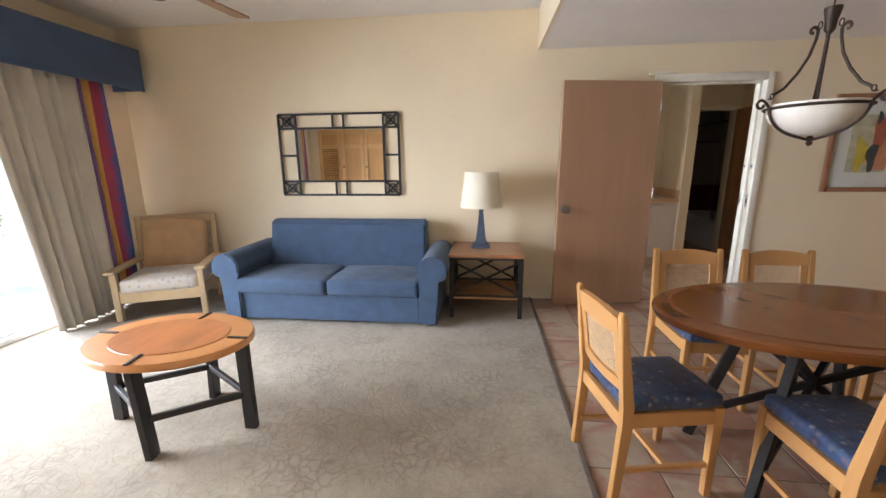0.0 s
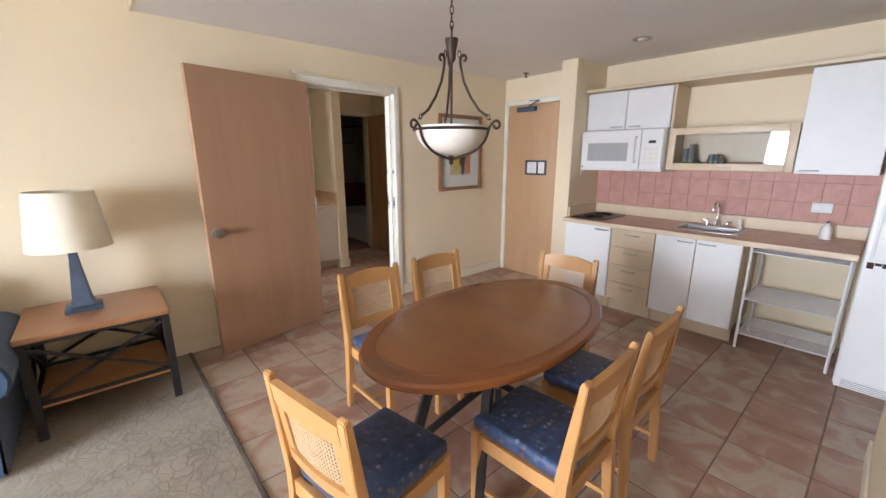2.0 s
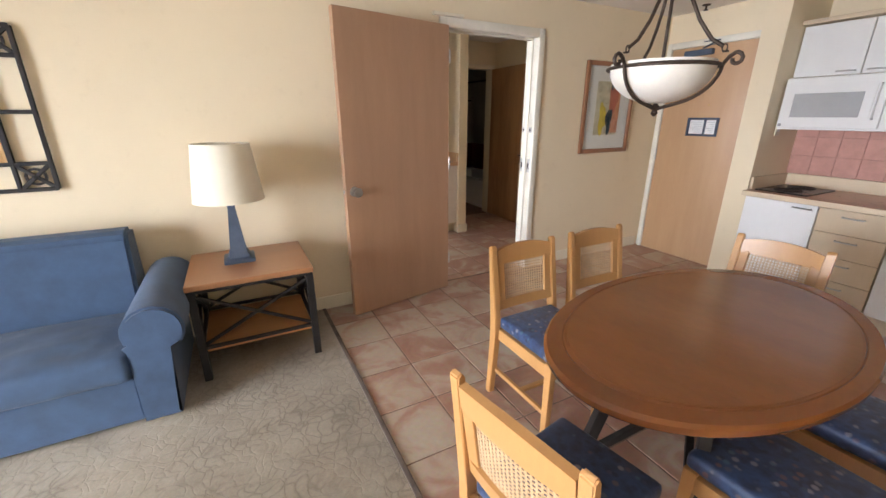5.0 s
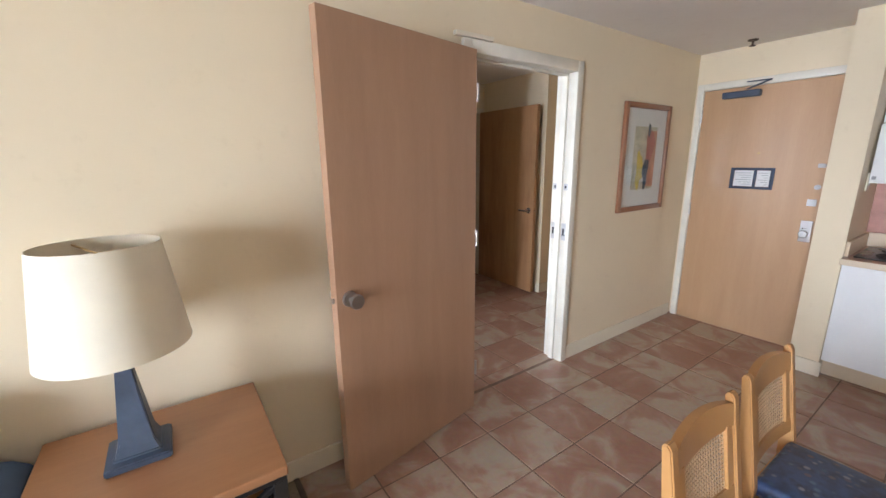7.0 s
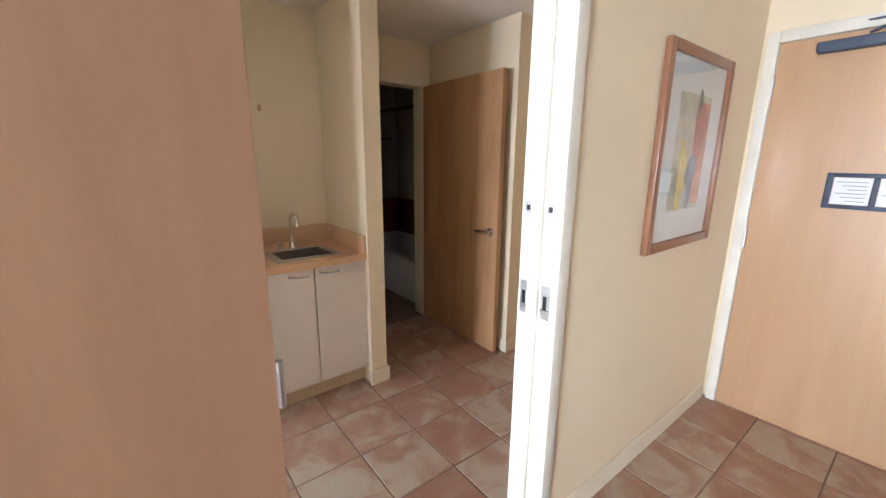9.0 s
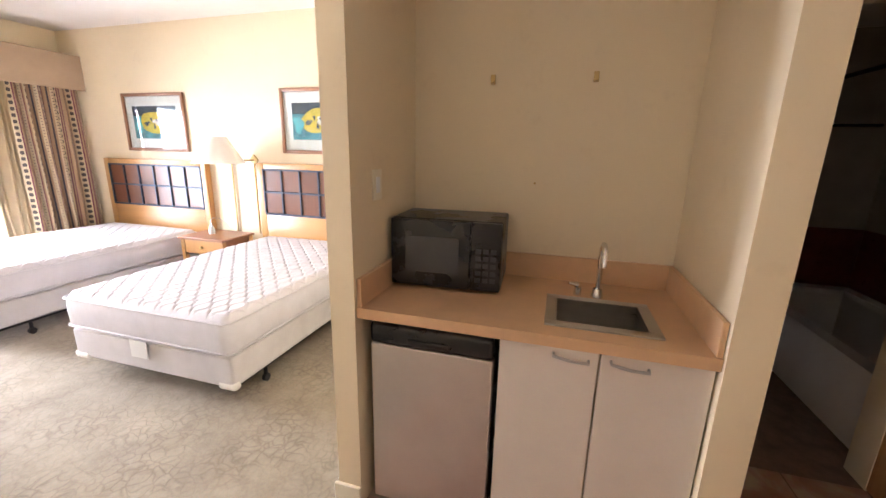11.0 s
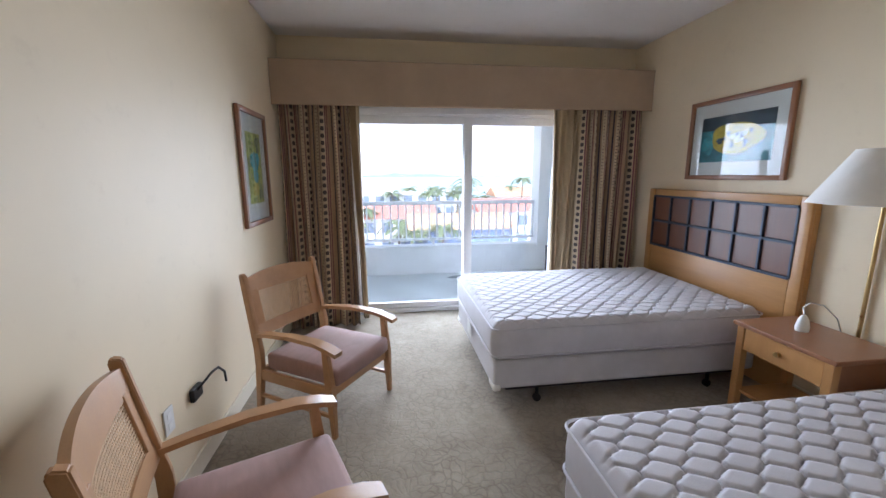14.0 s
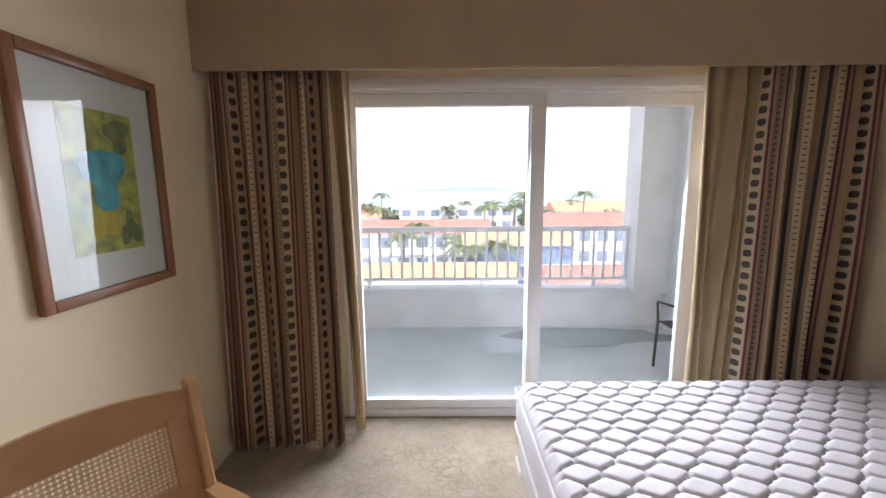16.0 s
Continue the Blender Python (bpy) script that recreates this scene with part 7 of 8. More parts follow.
def arm_chair(x, y, rz, label):
    """Faces local +y."""
    c = thing("bedroom_armchair", label, "armchair", x, y, 0.006, rz, group="bedroom armchairs")
    W, D = 0.275, 0.275
    for s in (-1, 1):
        bm = B()
        prism(bm, [(D - 0.02, 0.0), (D + 0.008, 0.0), (D + 0.004, 0.3), (D - 0.02, 0.515), (D - 0.058, 0.515), (D - 0.045, 0.3)], "x", s * W - 0.016, s * W + 0.016)
        bmesh.ops.bevel(bm, geom=bm.edges[:], offset=0.005, segments=2, affect='EDGES')
        part("front_leg", bm, OAK2, c)
        bm = B()
        prism(bm, [(-D - 0.055, 0.0), (-D - 0.02, 0.0), (-D + 0.03, 0.30), (-D + 0.028, 0.42), (-D - 0.055, 0.865), (-D - 0.085, 0.875), (-D - 0.095, 0.862), (-D - 0.022, 0.42), (-D - 0.022, 0.30)], "x", s * W - 0.016, s * W + 0.016)
        bmesh.ops.bevel(bm, geom=bm.edges[:], offset=0.005, segments=2, affect='EDGES')
        part("back_post", bm, OAK2, c)
        bm = B()
        ys = [(-D - 0.005, 0.515, 0.020), (-D + 0.10, 0.532, 0.024), (0.0, 0.548, 0.028), (D - 0.10, 0.545, 0.032), (D - 0.01, 0.528, 0.034), (D + 0.05, 0.508, 0.030)]
        rows = []
        for yy, zz, hw in ys:
            rows.append([bm.verts.new(p) for p in ((s * W - hw, yy, zz - 0.012), (s * W + hw, yy, zz - 0.012), (s * W + hw, yy, zz + 0.010), (s * W - hw, yy, zz + 0.010))])
        for a, b in zip(rows, rows[1:]):
            for k in range(4):
                bm.faces.new((a[k], a[(k + 1) % 4], b[(k + 1) % 4], b[k]))
        bm.faces.new(rows[0][::-1])
        bm.faces.new(rows[-1])
        bmesh.ops.bevel(bm, geom=[e for e in bm.edges if e.calc_face_angle(0) > 0.7], offset=0.006, segments=2, affect='EDGES')
        part("arm_rest", bm, OAK2, c, "curved wooden arm rest")
        part("side_rail", boxes((s * W - 0.011, s * W + 0.011, -D + 0.02, D - 0.04, 0.235, 0.30, 0.003)), OAK2, c)
        bm = B()
        bar(bm, (s * W, -D - 0.015, 0.13), (s * W, D - 0.02, 0.13), 0.02, 0.02)
        part("stretcher", bm, OAK2, c)
    part("front_rail", boxes((-W + 0.016, W - 0.016, D - 0.045, D - 0.02, 0.235, 0.30, 0.003)), OAK2, c)
    part("rear_rail", boxes((-W + 0.016, W - 0.016, -D - 0.012, -D + 0.012, 0.235, 0.30, 0.003)), OAK2, c)
    part("cross_stretcher", boxes((-W + 0.010, W - 0.010, -0.01, 0.01, 0.121, 0.139, 0.003)), OAK2, c)
    bm = B()
    pillow(bm, -W + 0.02, W - 0.02, -D + 0.03, D + 0.012, 0.295, 0.395, 0.018, 6, 0.022)
    part("seat_cushion", bm, MAUVE, c, "dusty mauve upholstered seat")
    tilt = Matrix.Translation((0, -D + 0.003, 0.42)) @ pose(0, 0, 0, 10.5)
    bm = B()
    arch_rail(bm, -W + 0.014, W - 0.014, -0.012, 0.012, 0.34, 0.425, 0.035, 0.02)
    bmesh.ops.transform(bm, matrix=tilt, verts=bm.verts)
    part("crest_rail", bm, OAK2, c)
    bm = B()
    arch_rail(bm, -W + 0.014, W - 0.014, -0.011, 0.011, 0.07, 0.145, 0.0, 0.02)
    bmesh.ops.transform(bm, matrix=tilt, verts=bm.verts)
    part("lower_back_rail", bm, OAK2, c)
    for s in (-1, 1):
        bm = B()
        bx(bm, s * (W - 0.045) - 0.032, s * (W - 0.045) + 0.032, -0.012, 0.008, 0.143, 0.355, 0.003)
        bmesh.ops.transform(bm, matrix=tilt, verts=bm.verts)
        part("back_stile", bm, OAK2, c)
    bm = B()
    cane(bm, -W + 0.075, W - 0.075, 0.143, 0.35, 0.0125, -0.002, 0.016)
    bmesh.ops.transform(bm, matrix=tilt, verts=bm.verts)
    part("cane_back", bm, CANE, c, "woven cane back panel")
    return c


a1_ = arm_chair(-0.125, 4.70, 22.3, "wooden bedroom armchair with mauve seat and cane back")
copy_thing(a1_, pose(-1.345, 4.735, 0.006, 0, 0, -33))

# desk with a wall board, and the mirror above it
dk = thing("desk", "wall-mounted desk with a worn dark brown top and chipped white edge", "desk", 1.1, 4.36, 0.006, world_coords=True)
part("top", boxes((0.50, 1.262, 4.184, 4.541, 0.686, 0.722, 0.003)), DESKTOP, dk, "worn dark brown desk top")
part("end_strip", boxes((1.2625, 1.267, 4.184, 4.545, 0.686, 0.7215, 0.001)), PALEWOOD, dk, "bare wooden end edge")
part("edge_strip", boxes((0.50, 1.267, 4.5455, 4.551, 0.687, 0.7225, 0.002)), SHADEWHITE, dk, "chipped white edge strip")
for x in (0.60, 1.19):
    bm = B()
    bar(bm, (x, 4.205, 0.30), (x, 4.48, 0.672), 0.03, 0.05, 0.004)
    part("brace", bm, BLACKIRON, dk, "black diagonal brace")
    part("bracket_plate", boxes((x - 0.02, x + 0.02, 4.1805, 4.192, 0.22, 0.68, 0.003)), BLACKIRON, dk)
    part("bracket_arm", boxes((x - 0.018, x + 0.018, 4.194, 4.49, 0.664, 0.685, 0.003)), BLACKIRON, dk)
bd = part("wall_board", boxes((0.575, 1.262, 4.1805, 4.203, 0.724, 0.90, 0.005)), PALEWOOD, dk, "pale wooden board with screw holes")
for i in range(6):
    bm = B()
    x = 0.64 + i * 0.10
    cone(bm, (x, 4.2035, 0.80 + 0.03 * (i % 2)), (x, 4.2015, 0.80 + 0.03 * (i % 2)), 0.006, 0.006, 10)
    part("screw_hole", bm, BLACKIRON, bd)
mr = thing("desk_mirror", "wall mirror in a moulded dark brown frame above the desk", "mirror", 1.1, 4.19, 0.95, world_coords=True)
mx0, mx1, mz0, mz1 = 0.57, 1.42, 0.955, 1.93
for k, (o, dp) in enumerate(((0.0, 0.03), (0.035, 0.042), (0.055, 0.022))):
    w = (0.035, 0.02, 0.02)[k]
    part("frame_moulding", boxes((mx0 + o, mx0 + o + w, 4.184, 4.184 + dp, mz0 + o, mz1 - o, 0.005), (mx1 - o - w, mx1 - o, 4.184, 4.184 + dp, mz0 + o, mz1 - o, 0.005),
                                 (mx0 + o + w, mx1 - o - w, 4.184, 4.184 + dp, mz0 + o, mz0 + o + w, 0.005), (mx0 + o + w, mx1 - o - w, 4.184, 4.184 + dp, mz1 - o - w, mz1 - o, 0.005)), DARKWOOD, mr, "moulded dark brown frame")
part("mirror_glass", boxes((mx0 + 0.07, mx1 - 0.07, 4.184, 4.192, mz0 + 0.07, mz1 - 0.07)), MIRROR, mr, "silvered mirror glass")


def fish_print(name, label, x0, x1, z0, z1, seed):
    p, sl, (a0, a1, c0, c1) = picture(name, label, "y", BN, -1, x0, x1, z0, z1, 0.034, 0.09, 0.10)
    w, h = a1 - a0, c1 - c0
    part("art_ground", boxes(sl(a0, a1, c0, c1, 0.011, 0.012)), TEAL, p, "teal printed sheet")
    part("art_block", boxes(sl(a0, a1, c0 + h * 0.70, c1, 0.0121, 0.0126)), NIGHT, p)
    art_blob(p, sl, YELLOW, "art_shape", a0 + w * 0.52, c0 + h * 0.50, w * 0.36, h * 0.33, 0.0134, seed=seed, wob=0.06)
    art_blob(p, sl, NIGHT, "art_shape", a0 + w * 0.30, c0 + h * 0.46, w * 0.05, h * 0.07, 0.0138, seed=seed + 1, wob=0.15)
    for k in range(7):
        art_blob(p, sl, NIGHT, "art_shape", a0 + w * (0.36 + 0.06 * k), c0 + h * (0.50 + 0.13 * math.sin(2.3 * k)), w * 0.022, h * (0.04 + 0.02 * (k % 3)), 0.0141, seed=seed + 40 + k, wob=0.3)
    art_blob(p, sl, MATBOARD, "art_shape", a0 + w * 0.56, c0 + h * 0.52, w * 0.10, h * 0.10, 0.0138, seed=seed + 2, wob=0.25)
    art_blob(p, sl, AQUA, "art_shape", a0 + w * 0.12, c0 + h * 0.40, w * 0.09, h * 0.22, 0.0136, seed=seed + 3, wob=0.2)


fish_print("framed_print_near", "framed print of a yellow oval on teal and black", 0.0, 0.835, 1.40, 2.01, 11)
fish_print("framed_print_far", "framed print of a yellow oval on teal and black", -2.07, -1.20, 1.39, 2.0, 21)
p, sl, (a0, a1, z0, z1) = picture("framed_print_leafy", "framed upright print in yellow, olive and turquoise", "y", SY, 1, -2.315, -1.735, 1.085, 1.895, 0.036, 0.105, 0.12)
part("art_ground", boxes(sl(a0, a1, z0, z1, 0.011, 0.012)), LIME, p, "yellow-green printed sheet")
art_blob(p, sl, AQUA, "art_shape", a0 + 0.15, z0 + 0.27, 0.08, 0.11, 0.0142, seed=31, wob=0.25)
art_blob(p, sl, OLIVE, "art_shape", a0 + 0.07, z0 + 0.42, 0.05, 0.06, 0.0132, seed=32, wob=0.25)
art_blob(p, sl, YELLOW, "art_shape", a0 + 0.17, z0 + 0.11, 0.06, 0.06, 0.0134, seed=33, wob=0.25)
art_blob(p, sl, OLIVE, "art_shape", a0 + 0.06, z0 + 0.07, 0.045, 0.055, 0.0133, seed=34, wob=0.3)

valance("valance_bedroom", "tan cloth-covered bedroom window valance", VALTAN, -2.64, SY + 0.002, BN - 0.002, 2.04, 2.395)
bc = thing("bedroom_curtain", "tan curtain with plum stripes and rows of dark dots", "curtain", -2.75, 4.6, 0.01, group="bedroom curtains", world_coords=True)
drape(bc, "panel", DOTS, -2.695, 4.195, 4.83, 0.015, 2.36, 7, 0.05, flare=0.08, seed=12)
drape(bc, "lining", LINING, -2.79, 4.79, 4.905, 0.03, 2.36, 2, 0.028, lean=0.07, seed=13, label="plain tan curtain lining")
bc2 = thing("bedroom_curtain", "tan curtain with plum stripes and rows of dark dots", "curtain", -2.75, 7.1, 0.01, group="bedroom curtains", world_coords=True)
drape(bc2, "panel", DOTS, -2.705, 7.02, 7.675, 0.015, 2.36, 6, 0.05, flare=0.0, seed=17)
drape(bc2, "lining", LINING, -2.73, 6.74, 7.05, 0.02, 2.36, 4, 0.035, flare=0.05, lean=-0.08, seed=19, label="plain tan lining of the curtain turned outwards")

ou = thing("bedroom_outlet", "white outlet low on the bedroom wall", "outlet", -0.62, 4.185, 0.36, world_coords=True)
part("plate", boxes((-0.655, -0.585, 4.181, 4.188, 0.355, 0.47, 0.003)), PAPER, ou)
for z in (0.39, 0.435):
    part("socket", boxes((-0.635, -0.605, 4.187, 4.19, z - 0.014, z + 0.014, 0.001)), APPLIANCE, ou)
cb = thing("wall_cable", "loose black cable hanging from the bedroom wall", "cable", -0.86, 4.185, 0.43)
bm = B()
tube(bm, [(0.03, -0.004, -0.02), (0.02, 0.02, 0.0), (-0.01, 0.045, 0.03), (-0.05, 0.06, 0.05), (-0.10, 0.07, 0.05), (-0.15, 0.075, 0.0), (-0.16, 0.075, -0.06)], 0.006, 8)
part("cable", bm, BLACKIRON, cb)
bm = B()
bx(bm, -0.03, 0.06, -0.004, 0.02, -0.05, 0.015, 0.006)
part("plug", bm, BLACKIRON, cb)

# kitchenette niche
nt_ = thing("niche_worktop", "tan laminate worktop with upstands in the niche", "worktop", 2.58, 5.75, 0.848, world_coords=True)
part("top", holed_slab(2.002, 3.168, 5.44, 6.058, 2.665, 3.035, 5.515, 5.82, 0.848, 0.888), TANTOP, nt_)
part("upstand", boxes((2.002, 3.168, 6.040, 6.058, 0.888, 0.998, 0.003)), TANTOP, nt_)
part("upstand", boxes((2.002, 2.020, 5.445, 6.039, 0.888, 0.998, 0.003)), TANTOP, nt_)
part("upstand", boxes((3.150, 3.168, 5.445, 6.039, 0.888, 0.998, 0.003)), TANTOP, nt_)
sink(2.685, 3.015, 5.535, 5.80, 0.888, 0.13, "small stainless steel sink in the niche worktop")
faucet(2.858, 5.862, 0.888, (0, -1), 0.12, 0.23, "chrome faucet with a tall spout in the niche", (-1,))
kc = thing("niche_cabinet", "pale pinkish-white two-door base cabinet in the niche", "kitchen cabinet", 2.85, 5.75, 0, world_coords=True)
part("body", boxes((2.525, 3.166, 5.482, 6.05, 0.11, 0.69, 0.002), (2.525, 2.543, 5.482, 6.05, 0.69, 0.846), (3.148, 3.166, 5.482, 6.05, 0.69, 0.846), (2.543, 3.148, 5.482, 5.5, 0.69, 0.846)), CREAMLAM, kc)
part("toe_kick", boxes((2.56, 3.166, 5.54, 5.555, 0.0, 0.11)), CREAMLAM, kc)
PINKWHITE = plain("pinkish_white_laminate", (0.74, 0.66, 0.59), 0.35, vary=0.03, grain=0.03)
for i, (a, b) in enumerate(((2.527, 2.842), (2.848, 3.164))):
    d = part("door", boxes((a, b, 5.462, 5.481, 0.125, 0.843, 0.003)), PINKWHITE, kc)
    c = b - 0.085 if i == 0 else a + 0.085
    bm = B()
    bow_handle(bm, (c - 0.055, 5.462, 0.818), (c + 0.055, 5.462, 0.808), (0, -0.02, -0.004))
    part("handle", bm, STEEL, d, "bowed metal pull")
mf = thing("mini_fridge", "small refrigerator with a stainless door and black top", "refrigerator", 2.26, 5.75, 0, world_coords=True)
part("body", boxes((2.035, 2.505, 5.53, 6.03, 0.015, 0.83, 0.006)), BLACKPLASTIC, mf)
part("door", boxes((2.035, 2.505, 5.478, 5.527, 0.03, 0.738, 0.008)), FRIDGESTEEL, mf, "stainless steel door")
tp = part("door_cap", boxes((2.035, 2.505, 5.470, 5.528, 0.741, 0.825, 0.018)), BLACKPLASTIC, mf, "black plastic door cap with a grip")
part("grip", boxes((2.19, 2.35, 5.462, 5.472, 0.76, 0.78, 0.004)), BLACKIRON, tp)
for x in (2.07, 2.47):
    bm = B()
    cone(bm, (x, 5.56, 0.0), (x, 5.56, 0.016), 0.018, 0.018, 12)
    part("foot", bm, BLACKPLASTIC, mf)
mo = thing("microwave", "black countertop microwave on the niche worktop", "microwave", 2.247, 5.79, 0.888, 3)
part("body", boxes((-0.23, 0.23, -0.05, 0.23, 0.012, 0.296, 0.008)), BLACKPLASTIC, mo)
d = part("door", boxes((-0.228, 0.105, -0.07, -0.051, 0.014, 0.293, 0.005)), BLACKPLASTIC, mo)
part("door_window", boxes((-0.165, 0.06, -0.073, -0.0705, 0.075, 0.225, 0.001)), DARKGLASS, d, "smoked glass window")
cpn = part("control_panel", boxes((0.108, 0.228, -0.07, -0.051, 0.014, 0.293, 0.004)), BLACKPLASTIC, mo)
part("display", boxes((0.13, 0.21, -0.0725, -0.0705, 0.24, 0.268)), DARKGLASS, cpn)
for i in range(5):
    for j in range(3):
        part("button", boxes((0.128 + j * 0.03, 0.150 + j * 0.03, -0.0725, -0.0705, 0.05 + i * 0.03, 0.068 + i * 0.03)), BUTTON, cpn)
for x in (-0.2, 0.2):
    bm = B()
    cone(bm, (x, 0.0, 0.0), (x, 0.0, 0.013), 0.014, 0.014, 10)
    part("foot", bm, BLACKPLASTIC, mo)
for x in (2.36, 2.78):
    hk = thing("wall_hook", "small bronze hook on the niche wall", "hook", x, 6.055, 1.75, world_coords=True)
    part("plate", boxes((x - 0.010, x + 0.010, 6.045, 6.059, 1.735, 1.775, 0.002), (x - 0.006, x + 0.006, 6.028, 6.046, 1.737, 1.747, 0.002)), BRASS, hk)
ns2 = thing("wall_nail", "single old nail in the niche wall", "nail", 2.568, 6.055, 1.32)
bm = B()
cone(bm, (0, 0.004, 0), (0, -0.012, 0), 0.006, 0.005, 8)
part("nail", bm, BRASS, ns2)
sw2 = thing("niche_switch", "cream light switch on the niche side wall", "light switch", 2.004, 5.75, 1.2, world_coords=True)
part("plate", boxes((2.0, 2.007, 5.59, 5.665, 1.262, 1.378, 0.003)), TRIM, sw2)
part("rocker", boxes((2.006, 2.011, 5.612, 5.642, 1.29, 1.35, 0.002)), APPLIANCE, sw2)
sw3 = thing("hall_switch", "cream light switch on the hall wall", "light switch", 4.5, 5.205, 1.15, world_coords=True)
part("plate", boxes((4.46, 4.535, 5.203, 5.2095, 1.10, 1.22, 0.003)), TRIM, sw3)
part("rocker", boxes((4.483, 4.513, 5.199, 5.204, 1.13, 1.19, 0.002)), APPLIANCE, sw3)

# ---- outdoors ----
# distance haze is put into the sea's colour; the air itself is clear
SEA = plain("sea_haze_tint", (0.25, 0.38, 0.42), 0.3, vary=0.1, scale=0.02, fine=0.5, grain=0.2)
LAND = plain("sandy_ground", (0.42, 0.40, 0.34), 0.9, vary=0.3, scale=0.08, fine=2.0)
WHITEWALL = plain("white_render", (0.78, 0.78, 0.76), 0.7, vary=0.06, scale=0.5, fine=20)
BLUEWALL = plain("blue_render", (0.22, 0.30, 0.50), 0.7, vary=0.1, scale=0.5, fine=20)
ROOFRED = plain("red_roof", (0.55, 0.20, 0.15), 0.8, vary=0.2, scale=1, fine=20)
ROOFORANGE = plain("orange_roof", (0.62, 0.33, 0.19), 0.8, vary=0.2, scale=1, fine=20)
DARKPANE = plain("dark_window_glass", (0.22, 0.27, 0.36), 0.15, vary=0.2, scale=1)
TRUNK = plain("palm_trunk", (0.24, 0.20, 0.15), 0.9, vary=0.3, scale=5)
FROND = plain("palm_frond", (0.15, 0.185, 0.09), 0.6, vary=0.4, scale=3)
# blue-grey of far haze painted straight onto the headland
HILL = plain("hill_haze_tint", (0.22, 0.30, 0.34), 0.9, vary=0.1, scale=0.02)
GZ = -11.0
whole("ground", boxes((-150, -6, -160, 180, GZ - 1, GZ)), LAND, "pale sandy ground below the building", "ground", kind="structure")
whole("sea", boxes((-4500, -149, -4000, 4000, GZ - 2, GZ - 0.5)), SEA, "pale sea to the horizon, haze put into its colour", "sea", kind="structure")
bm = B()
N = 60
lo, hi = [], []
for i in range(N + 1):
    y = -700 + 1500 * i / N
    h = 26 * math.exp(-((y - 120) / 260) ** 2) * (0.75 + 0.35 * noise.noise(Vector((y * 0.012, 0, 0)))) + 3
    lo.append((bm.verts.new((-2300, y, GZ - 1)), bm.verts.new((-2400, y, GZ - 1))))
    hi.append(bm.verts.new((-2360, y, GZ + h)))
for i in range(N):
    bm.faces.new((lo[i][0], lo[i + 1][0], hi[i + 1], hi[i]))
    bm.faces.new((lo[i + 1][1], lo[i][1], hi[i], hi[i + 1]))
whole("far_hill", bm, HILL, "low headland across the sea, haze put into its colour", "hill", kind="structure")
# bright overcast sky beyond the sea
m, nt, bs = node_mat("overcast_glow")
em = nt.nodes.new("ShaderNodeEmission")
cl = add(nt, "ShaderNodeTexNoise", Scale=0.0016, Detail=6.0, Roughness=0.55)
tc = nt.nodes.new("ShaderNodeTexCoord")
mp = nt.nodes.new("ShaderNodeMapping")
mp.inputs["Scale"].default_value = (1, 1, 3.2)
nt.links.new(tc.outputs["Object"], mp.inputs[0])
nt.links.new(mp.outputs[0], cl.inputs["Vector"])
nt.links.new(ramp(nt, cl.outputs[0], [(0.35, (0.74, 0.87, 1.0)), (0.62, (1.0, 1.0, 1.0))]), em.inputs[0])
sz = nt.nodes.new("ShaderNodeSeparateXYZ")
nt.links.new(tc.outputs["Object"], sz.inputs[0])
gr = nt.nodes.new("ShaderNodeMapRange")
gr.inputs[1].default_value, gr.inputs[2].default_value = 0.0, 3300.0
gr.inputs[3].default_value, gr.inputs[4].default_value = GLOW, GLOW * 0.45
nt.links.new(sz.outputs[2], gr.inputs[0])
nt.links.new(gr.outputs[0], em.inputs[1])
nt.links.new(em.outputs[0], nt.nodes["Material Output"].inputs[0])
bm = B()
R = 4300
rows = []
for j in range(9):
    e = radians(-0.4 + j * 6.5)
    rows.append([bm.verts.new((-R * math.cos(e) * math.cos(a), 4 + R * math.cos(e) * math.sin(a), R * math.sin(e))) for a in [radians(-100 + k * 200 / 40) for k in range(41)]])
for a, b in zip(rows, rows[1:]):
    for k in range(40):
        bm.faces.new((a[k], a[k + 1], b[k + 1], b[k]))
whole("backdrop", bm, m, "bright overcast sky beyond the sea", "sky", kind="structure", smooth=180)


def building(x, y, w, d, h, mat, roofmat, storeys, bays, label, gable=True):
    """Long side along y, facing +x."""
    b = thing("low_building", label, "building", x, y, GZ, group="buildings by the shore")
    part("wall", boxes((-d / 2, d / 2, -w / 2, w / 2, 0, h)), mat, b)
    bm = B()
    if gable:
        prism(bm, [(-d / 2 - 0.4, h), (d / 2 + 0.4, h), (0, h + d * 0.22)], "y", -w / 2 - 0.4, w / 2 + 0.4)
    else:
        bx(bm, -d / 2 - 0.2, d / 2 + 0.2, -w / 2 - 0.2, w / 2 + 0.2, h, h + 0.35)
    part("roof", bm, roofmat, b)
    sh_ = h / storeys
    for s in range(storeys):
        for k in range(bays):
            yy = -w / 2 + (k + 0.5) * w / bays
            part("window", boxes((d / 2 - 0.05, d / 2 + 0.04, yy - w / bays * 0.3, yy + w / bays * 0.3, s * sh_ + sh_ * 0.3, s * sh_ + sh_ * 0.8)), DARKPANE, b)
        part("string_course", boxes((d / 2, d / 2 + 0.25, -w / 2, w / 2, s * sh_ + sh_ * 0.92, s * sh_ + sh_ * 1.0)), WHITEWALL, b)


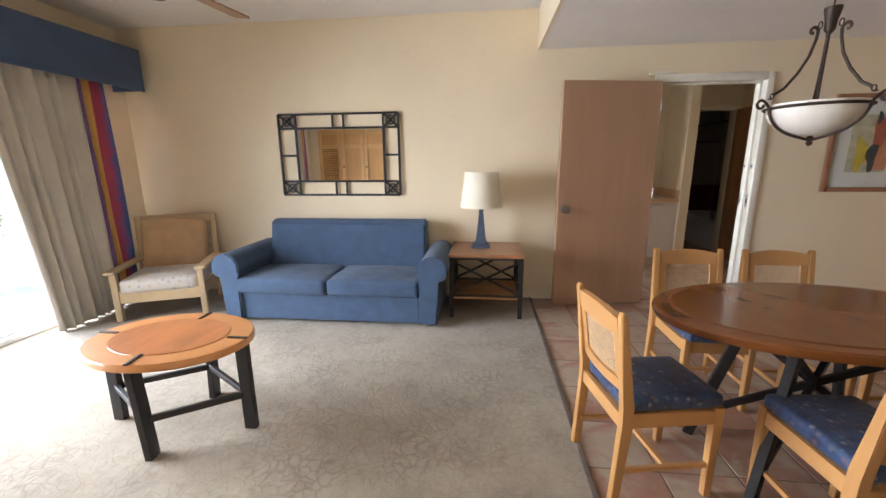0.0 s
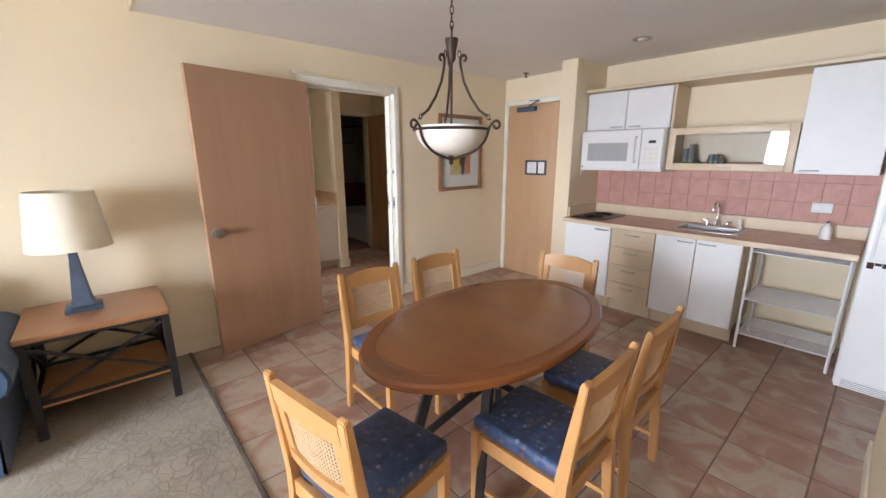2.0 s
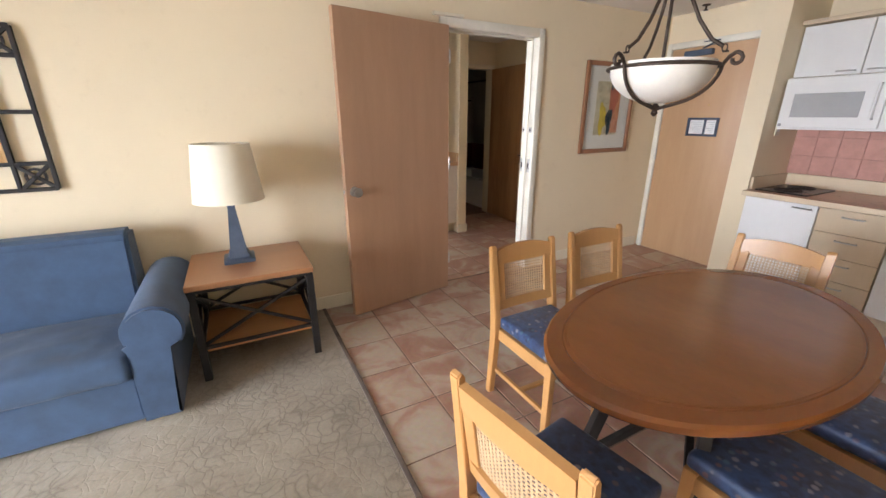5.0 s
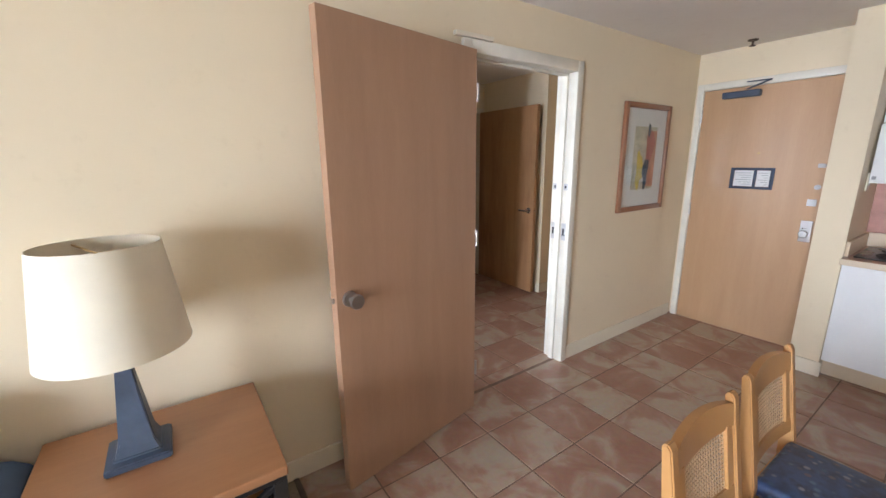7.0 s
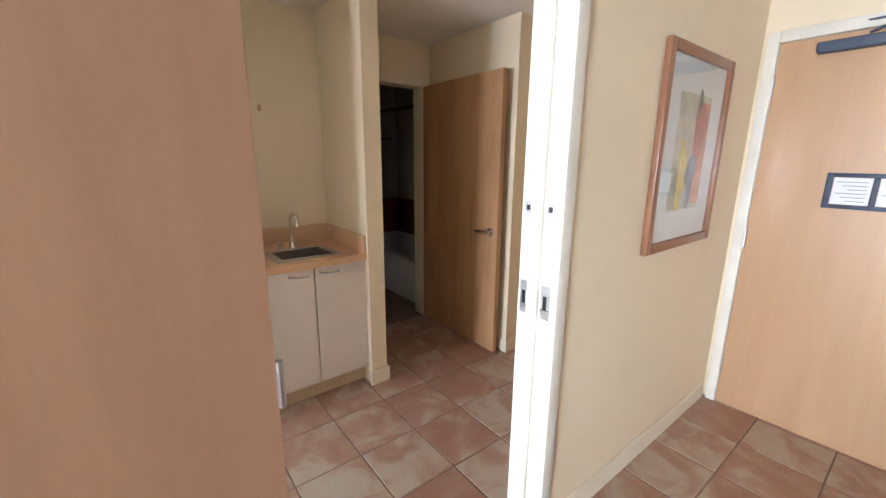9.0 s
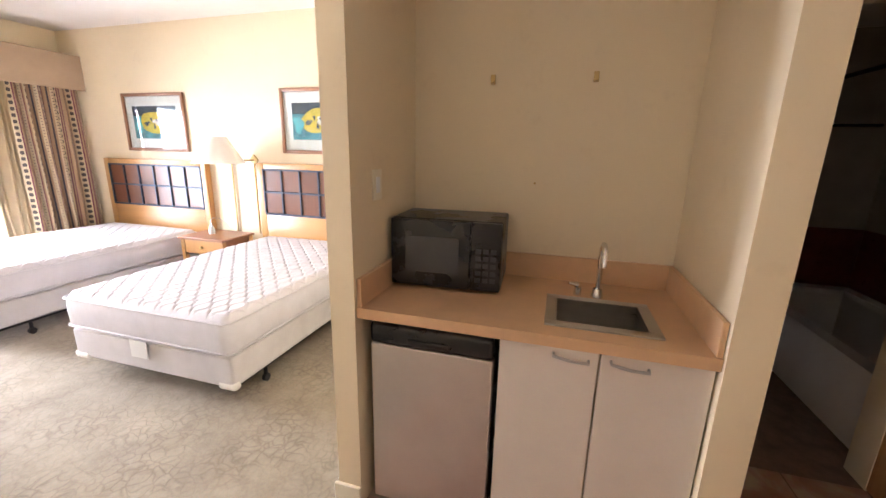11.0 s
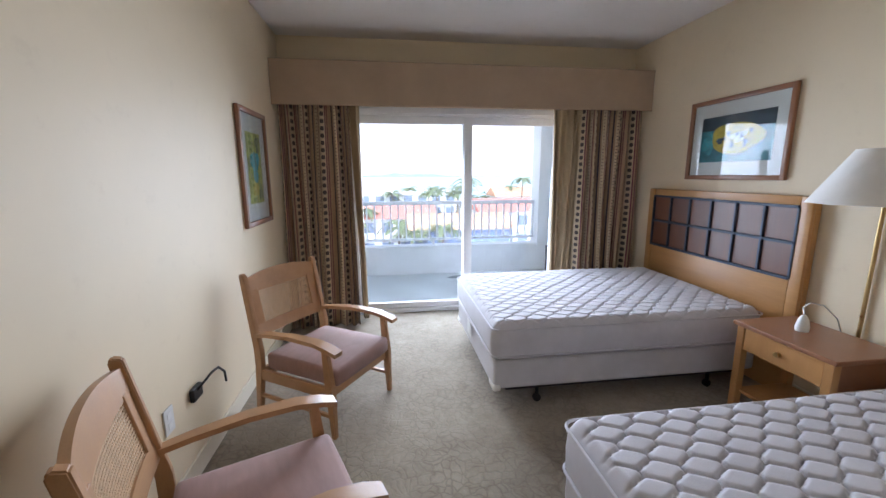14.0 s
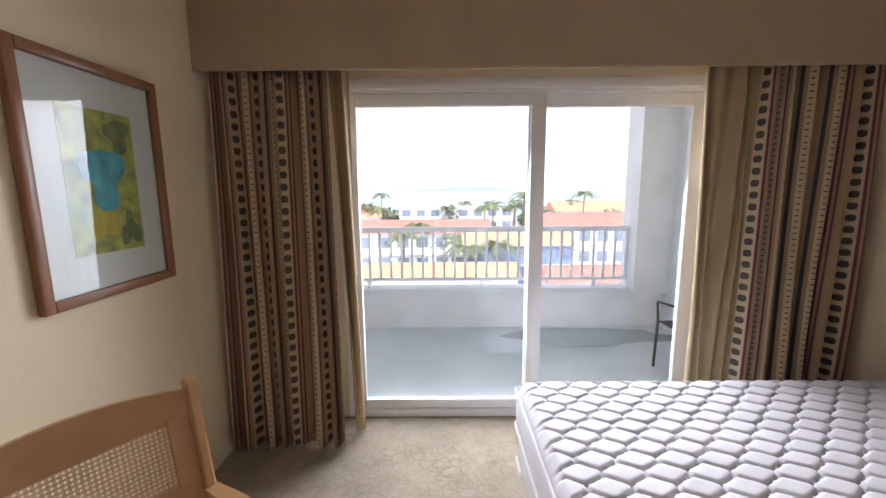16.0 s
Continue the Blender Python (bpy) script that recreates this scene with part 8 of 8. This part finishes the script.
building(-62, 2, 20, 8, 6.0, WHITEWALL, ROOFRED, 2, 7, "white two-storey building with a red roof")
building(-55, 15, 14, 8, 5.2, BLUEWALL, ROOFORANGE, 2, 5, "blue two-storey building with an orange roof")
building(-66, 30, 20, 9, 6.4, WHITEWALL, ROOFRED, 2, 7, "white two-storey building with a red roof")
building(-44, 4, 18, 6, 3.0, WHITEWALL, ROOFORANGE, 1, 6, "low white building with an orange roof")
building(-42, 24, 16, 6, 3.0, WHITEWALL, ROOFRED, 1, 5, "low white building with a red roof")
building(-95, 8, 26, 10, 8.2, WHITEWALL, WHITEWALL, 3, 8, "white flat-roofed building by the shore", gable=False)
building(-100, 44, 24, 10, 7.0, WHITEWALL, ROOFORANGE, 2, 8, "white building with an orange roof by the shore")
building(-92, -22, 26, 10, 6.5, WHITEWALL, ROOFORANGE, 2, 8, "white building with an orange roof by the shore")


def palm(x, y, h, seed):
    rnd = random.Random(seed)
    p = thing("palm_tree", "tall coconut palm with drooping fronds", "palm tree", x, y, GZ, rnd.uniform(0, 360), group="palms by the shore")
    lean = rnd.uniform(-1.2, 1.2)
    pts = [(lean * (t ** 2), 0.3 * math.sin(t * 2), h * t) for t in [k / 8 for k in range(9)]]
    bm = B()
    tube(bm, pts, [0.24 - 0.012 * k for k in range(9)], 8)
    part("trunk", bm, TRUNK, p)
    bm = B()
    top = Vector(pts[-1])
    for k in range(17):
        a = k * math.tau / 17 * 2.4 + rnd.uniform(-0.2, 0.2)
        up = rnd.uniform(-0.1, 1.15)
        L = rnd.uniform(2.3, 3.4)
        prev = None
        for i in range(9):
            t = i / 8
            c = top + Vector((math.cos(a) * L * t, math.sin(a) * L * t, up * L * t * (1 - t) * 1.1 - 1.35 * t * t + 0.3 * t))
            side = Vector((-math.sin(a), math.cos(a), 0))
            if prev is not None:
                for sgn in (-1, 1):
                    ln = 0.75 * math.sin(math.pi * min(0.97, t * 0.85 + 0.1))
                    tip = prev.lerp(c, 0.9) + side * sgn * ln + Vector((math.cos(a) * 0.25, math.sin(a) * 0.25, -0.42 * ln))
                    vs = [bm.verts.new(prev), bm.verts.new(prev.lerp(c, 0.55)), bm.verts.new(tip)]
                    bm.faces.new(vs)
                    vs = [bm.verts.new(prev.lerp(c, 0.5)), bm.verts.new(c), bm.verts.new(tip + (c - prev) * 0.5)]
                    bm.faces.new(vs)
            prev = c
    part("crown", bm, FROND, p)
    return p


rnd = random.Random(4)
for i in range(30):
    palm(rnd.uniform(-118, -70), rnd.uniform(-35, 62), rnd.uniform(7.5, 11.8), 100 + i)
for i in range(5):
    palm(rnd.uniform(-60, -48), rnd.uniform(-6, 36), rnd.uniform(5.0, 7.5), 300 + i)


def bush(x, y, r, seed):
    rnd = random.Random(seed)
    p = thing("shore_tree", "dark green broad-leaved tree by the shore", "tree", x, y, GZ, group="trees by the shore")
    bm = B()
    tube(bm, [(0, 0, 0), (0.1, 0.1, r * 0.8), (0, 0.2, r * 1.4)], [0.25, 0.18, 0.08], 8)
    for k in range(4):
        a = k * 1.6
        tube(bm, [(0.05, 0.1, r * 0.7), (math.cos(a) * r * 0.5, math.sin(a) * r * 0.5, r * 1.3)], [0.12, 0.04], 6)
    part("trunk", bm, TRUNK, p)
    bm = B()
    for k in range(700):
        d = Vector((rnd.gauss(0, 1), rnd.gauss(0, 1), rnd.gauss(0, 0.75))).normalized()
        q = d * r * rnd.uniform(0.55, 1.05) * (1 + 0.3 * noise.noise(d * 2.5 + Vector((seed, 0, 0)))) + Vector((0, 0, r * 1.5))
        s = rnd.uniform(0.2, 0.42)
        u = Vector((rnd.uniform(-1, 1), rnd.uniform(-1, 1), rnd.uniform(-0.6, 0.6))).normalized()
        v = u.orthogonal().normalized()
        bm.faces.new([bm.verts.new(q + u * s), bm.verts.new(q + v * s * 0.6), bm.verts.new(q - u * s), bm.verts.new(q - v * s * 0.6)])
    part("crown", bm, FROND, p)


for i in range(26):
    bush(rnd.uniform(-112, -70), rnd.uniform(-30, 60), rnd.uniform(2.0, 3.4), 500 + i)

# ---- floor tiles ----
def tile_field(name, x0, x1, y0, y1, ox, oy, px, py, label):
    f = thing(name, label, "floor tile", x0, y0, 0, kind="structure")
    part("grout_bed", boxes((0, x1 - x0, 0, y1 - y0, -0.12, -0.003)), GROUT, f)
    cache = {}
    i0, i1 = math.floor((x0 - ox) / px), math.ceil((x1 - ox) / px)
    j0, j1 = math.floor((y0 - oy) / py), math.ceil((y1 - oy) / py)
    rnd = random.Random(7)
    for i in range(i0, i1):
        for j in range(j0, j1):
            a, b = max(x0, ox + i * px) + 0.004, min(x1, ox + (i + 1) * px) - 0.004
            c, d = max(y0, oy + j * py) + 0.004, min(y1, oy + (j + 1) * py) - 0.004
            if b - a < 0.02 or d - c < 0.02:
                continue
            key = (round(b - a, 3), round(d - c, 3))
            if key not in cache:
                w, h = key
                o = part("tile", boxes((-w / 2, w / 2, -h / 2, h / 2, -0.006, 0.0, 0.003)), TILE, f)
                cache[key] = o.data
            else:
                o = new("tile", cache[key])
                o.parent = f
            o.location = ((a + b) / 2 - x0, (c + d) / 2 - y0, rnd.uniform(-0.0008, 0.0))
            o.rotation_euler = (rnd.uniform(-0.002, 0.002), rnd.uniform(-0.002, 0.002), 0)


tile_field("floor_dining", 1.206, 4.98, 0.0, NY + 0.06, 2.165, 0.75, 0.325, 0.335, "terracotta floor tiles with cream clouding and dark joints")
tile_field("floor_hall", 1.95, 4.80, NY + 0.06, 6.2, 2.17, 4.56, 0.326, 0.34, "terracotta floor tiles with cream clouding and dark joints")
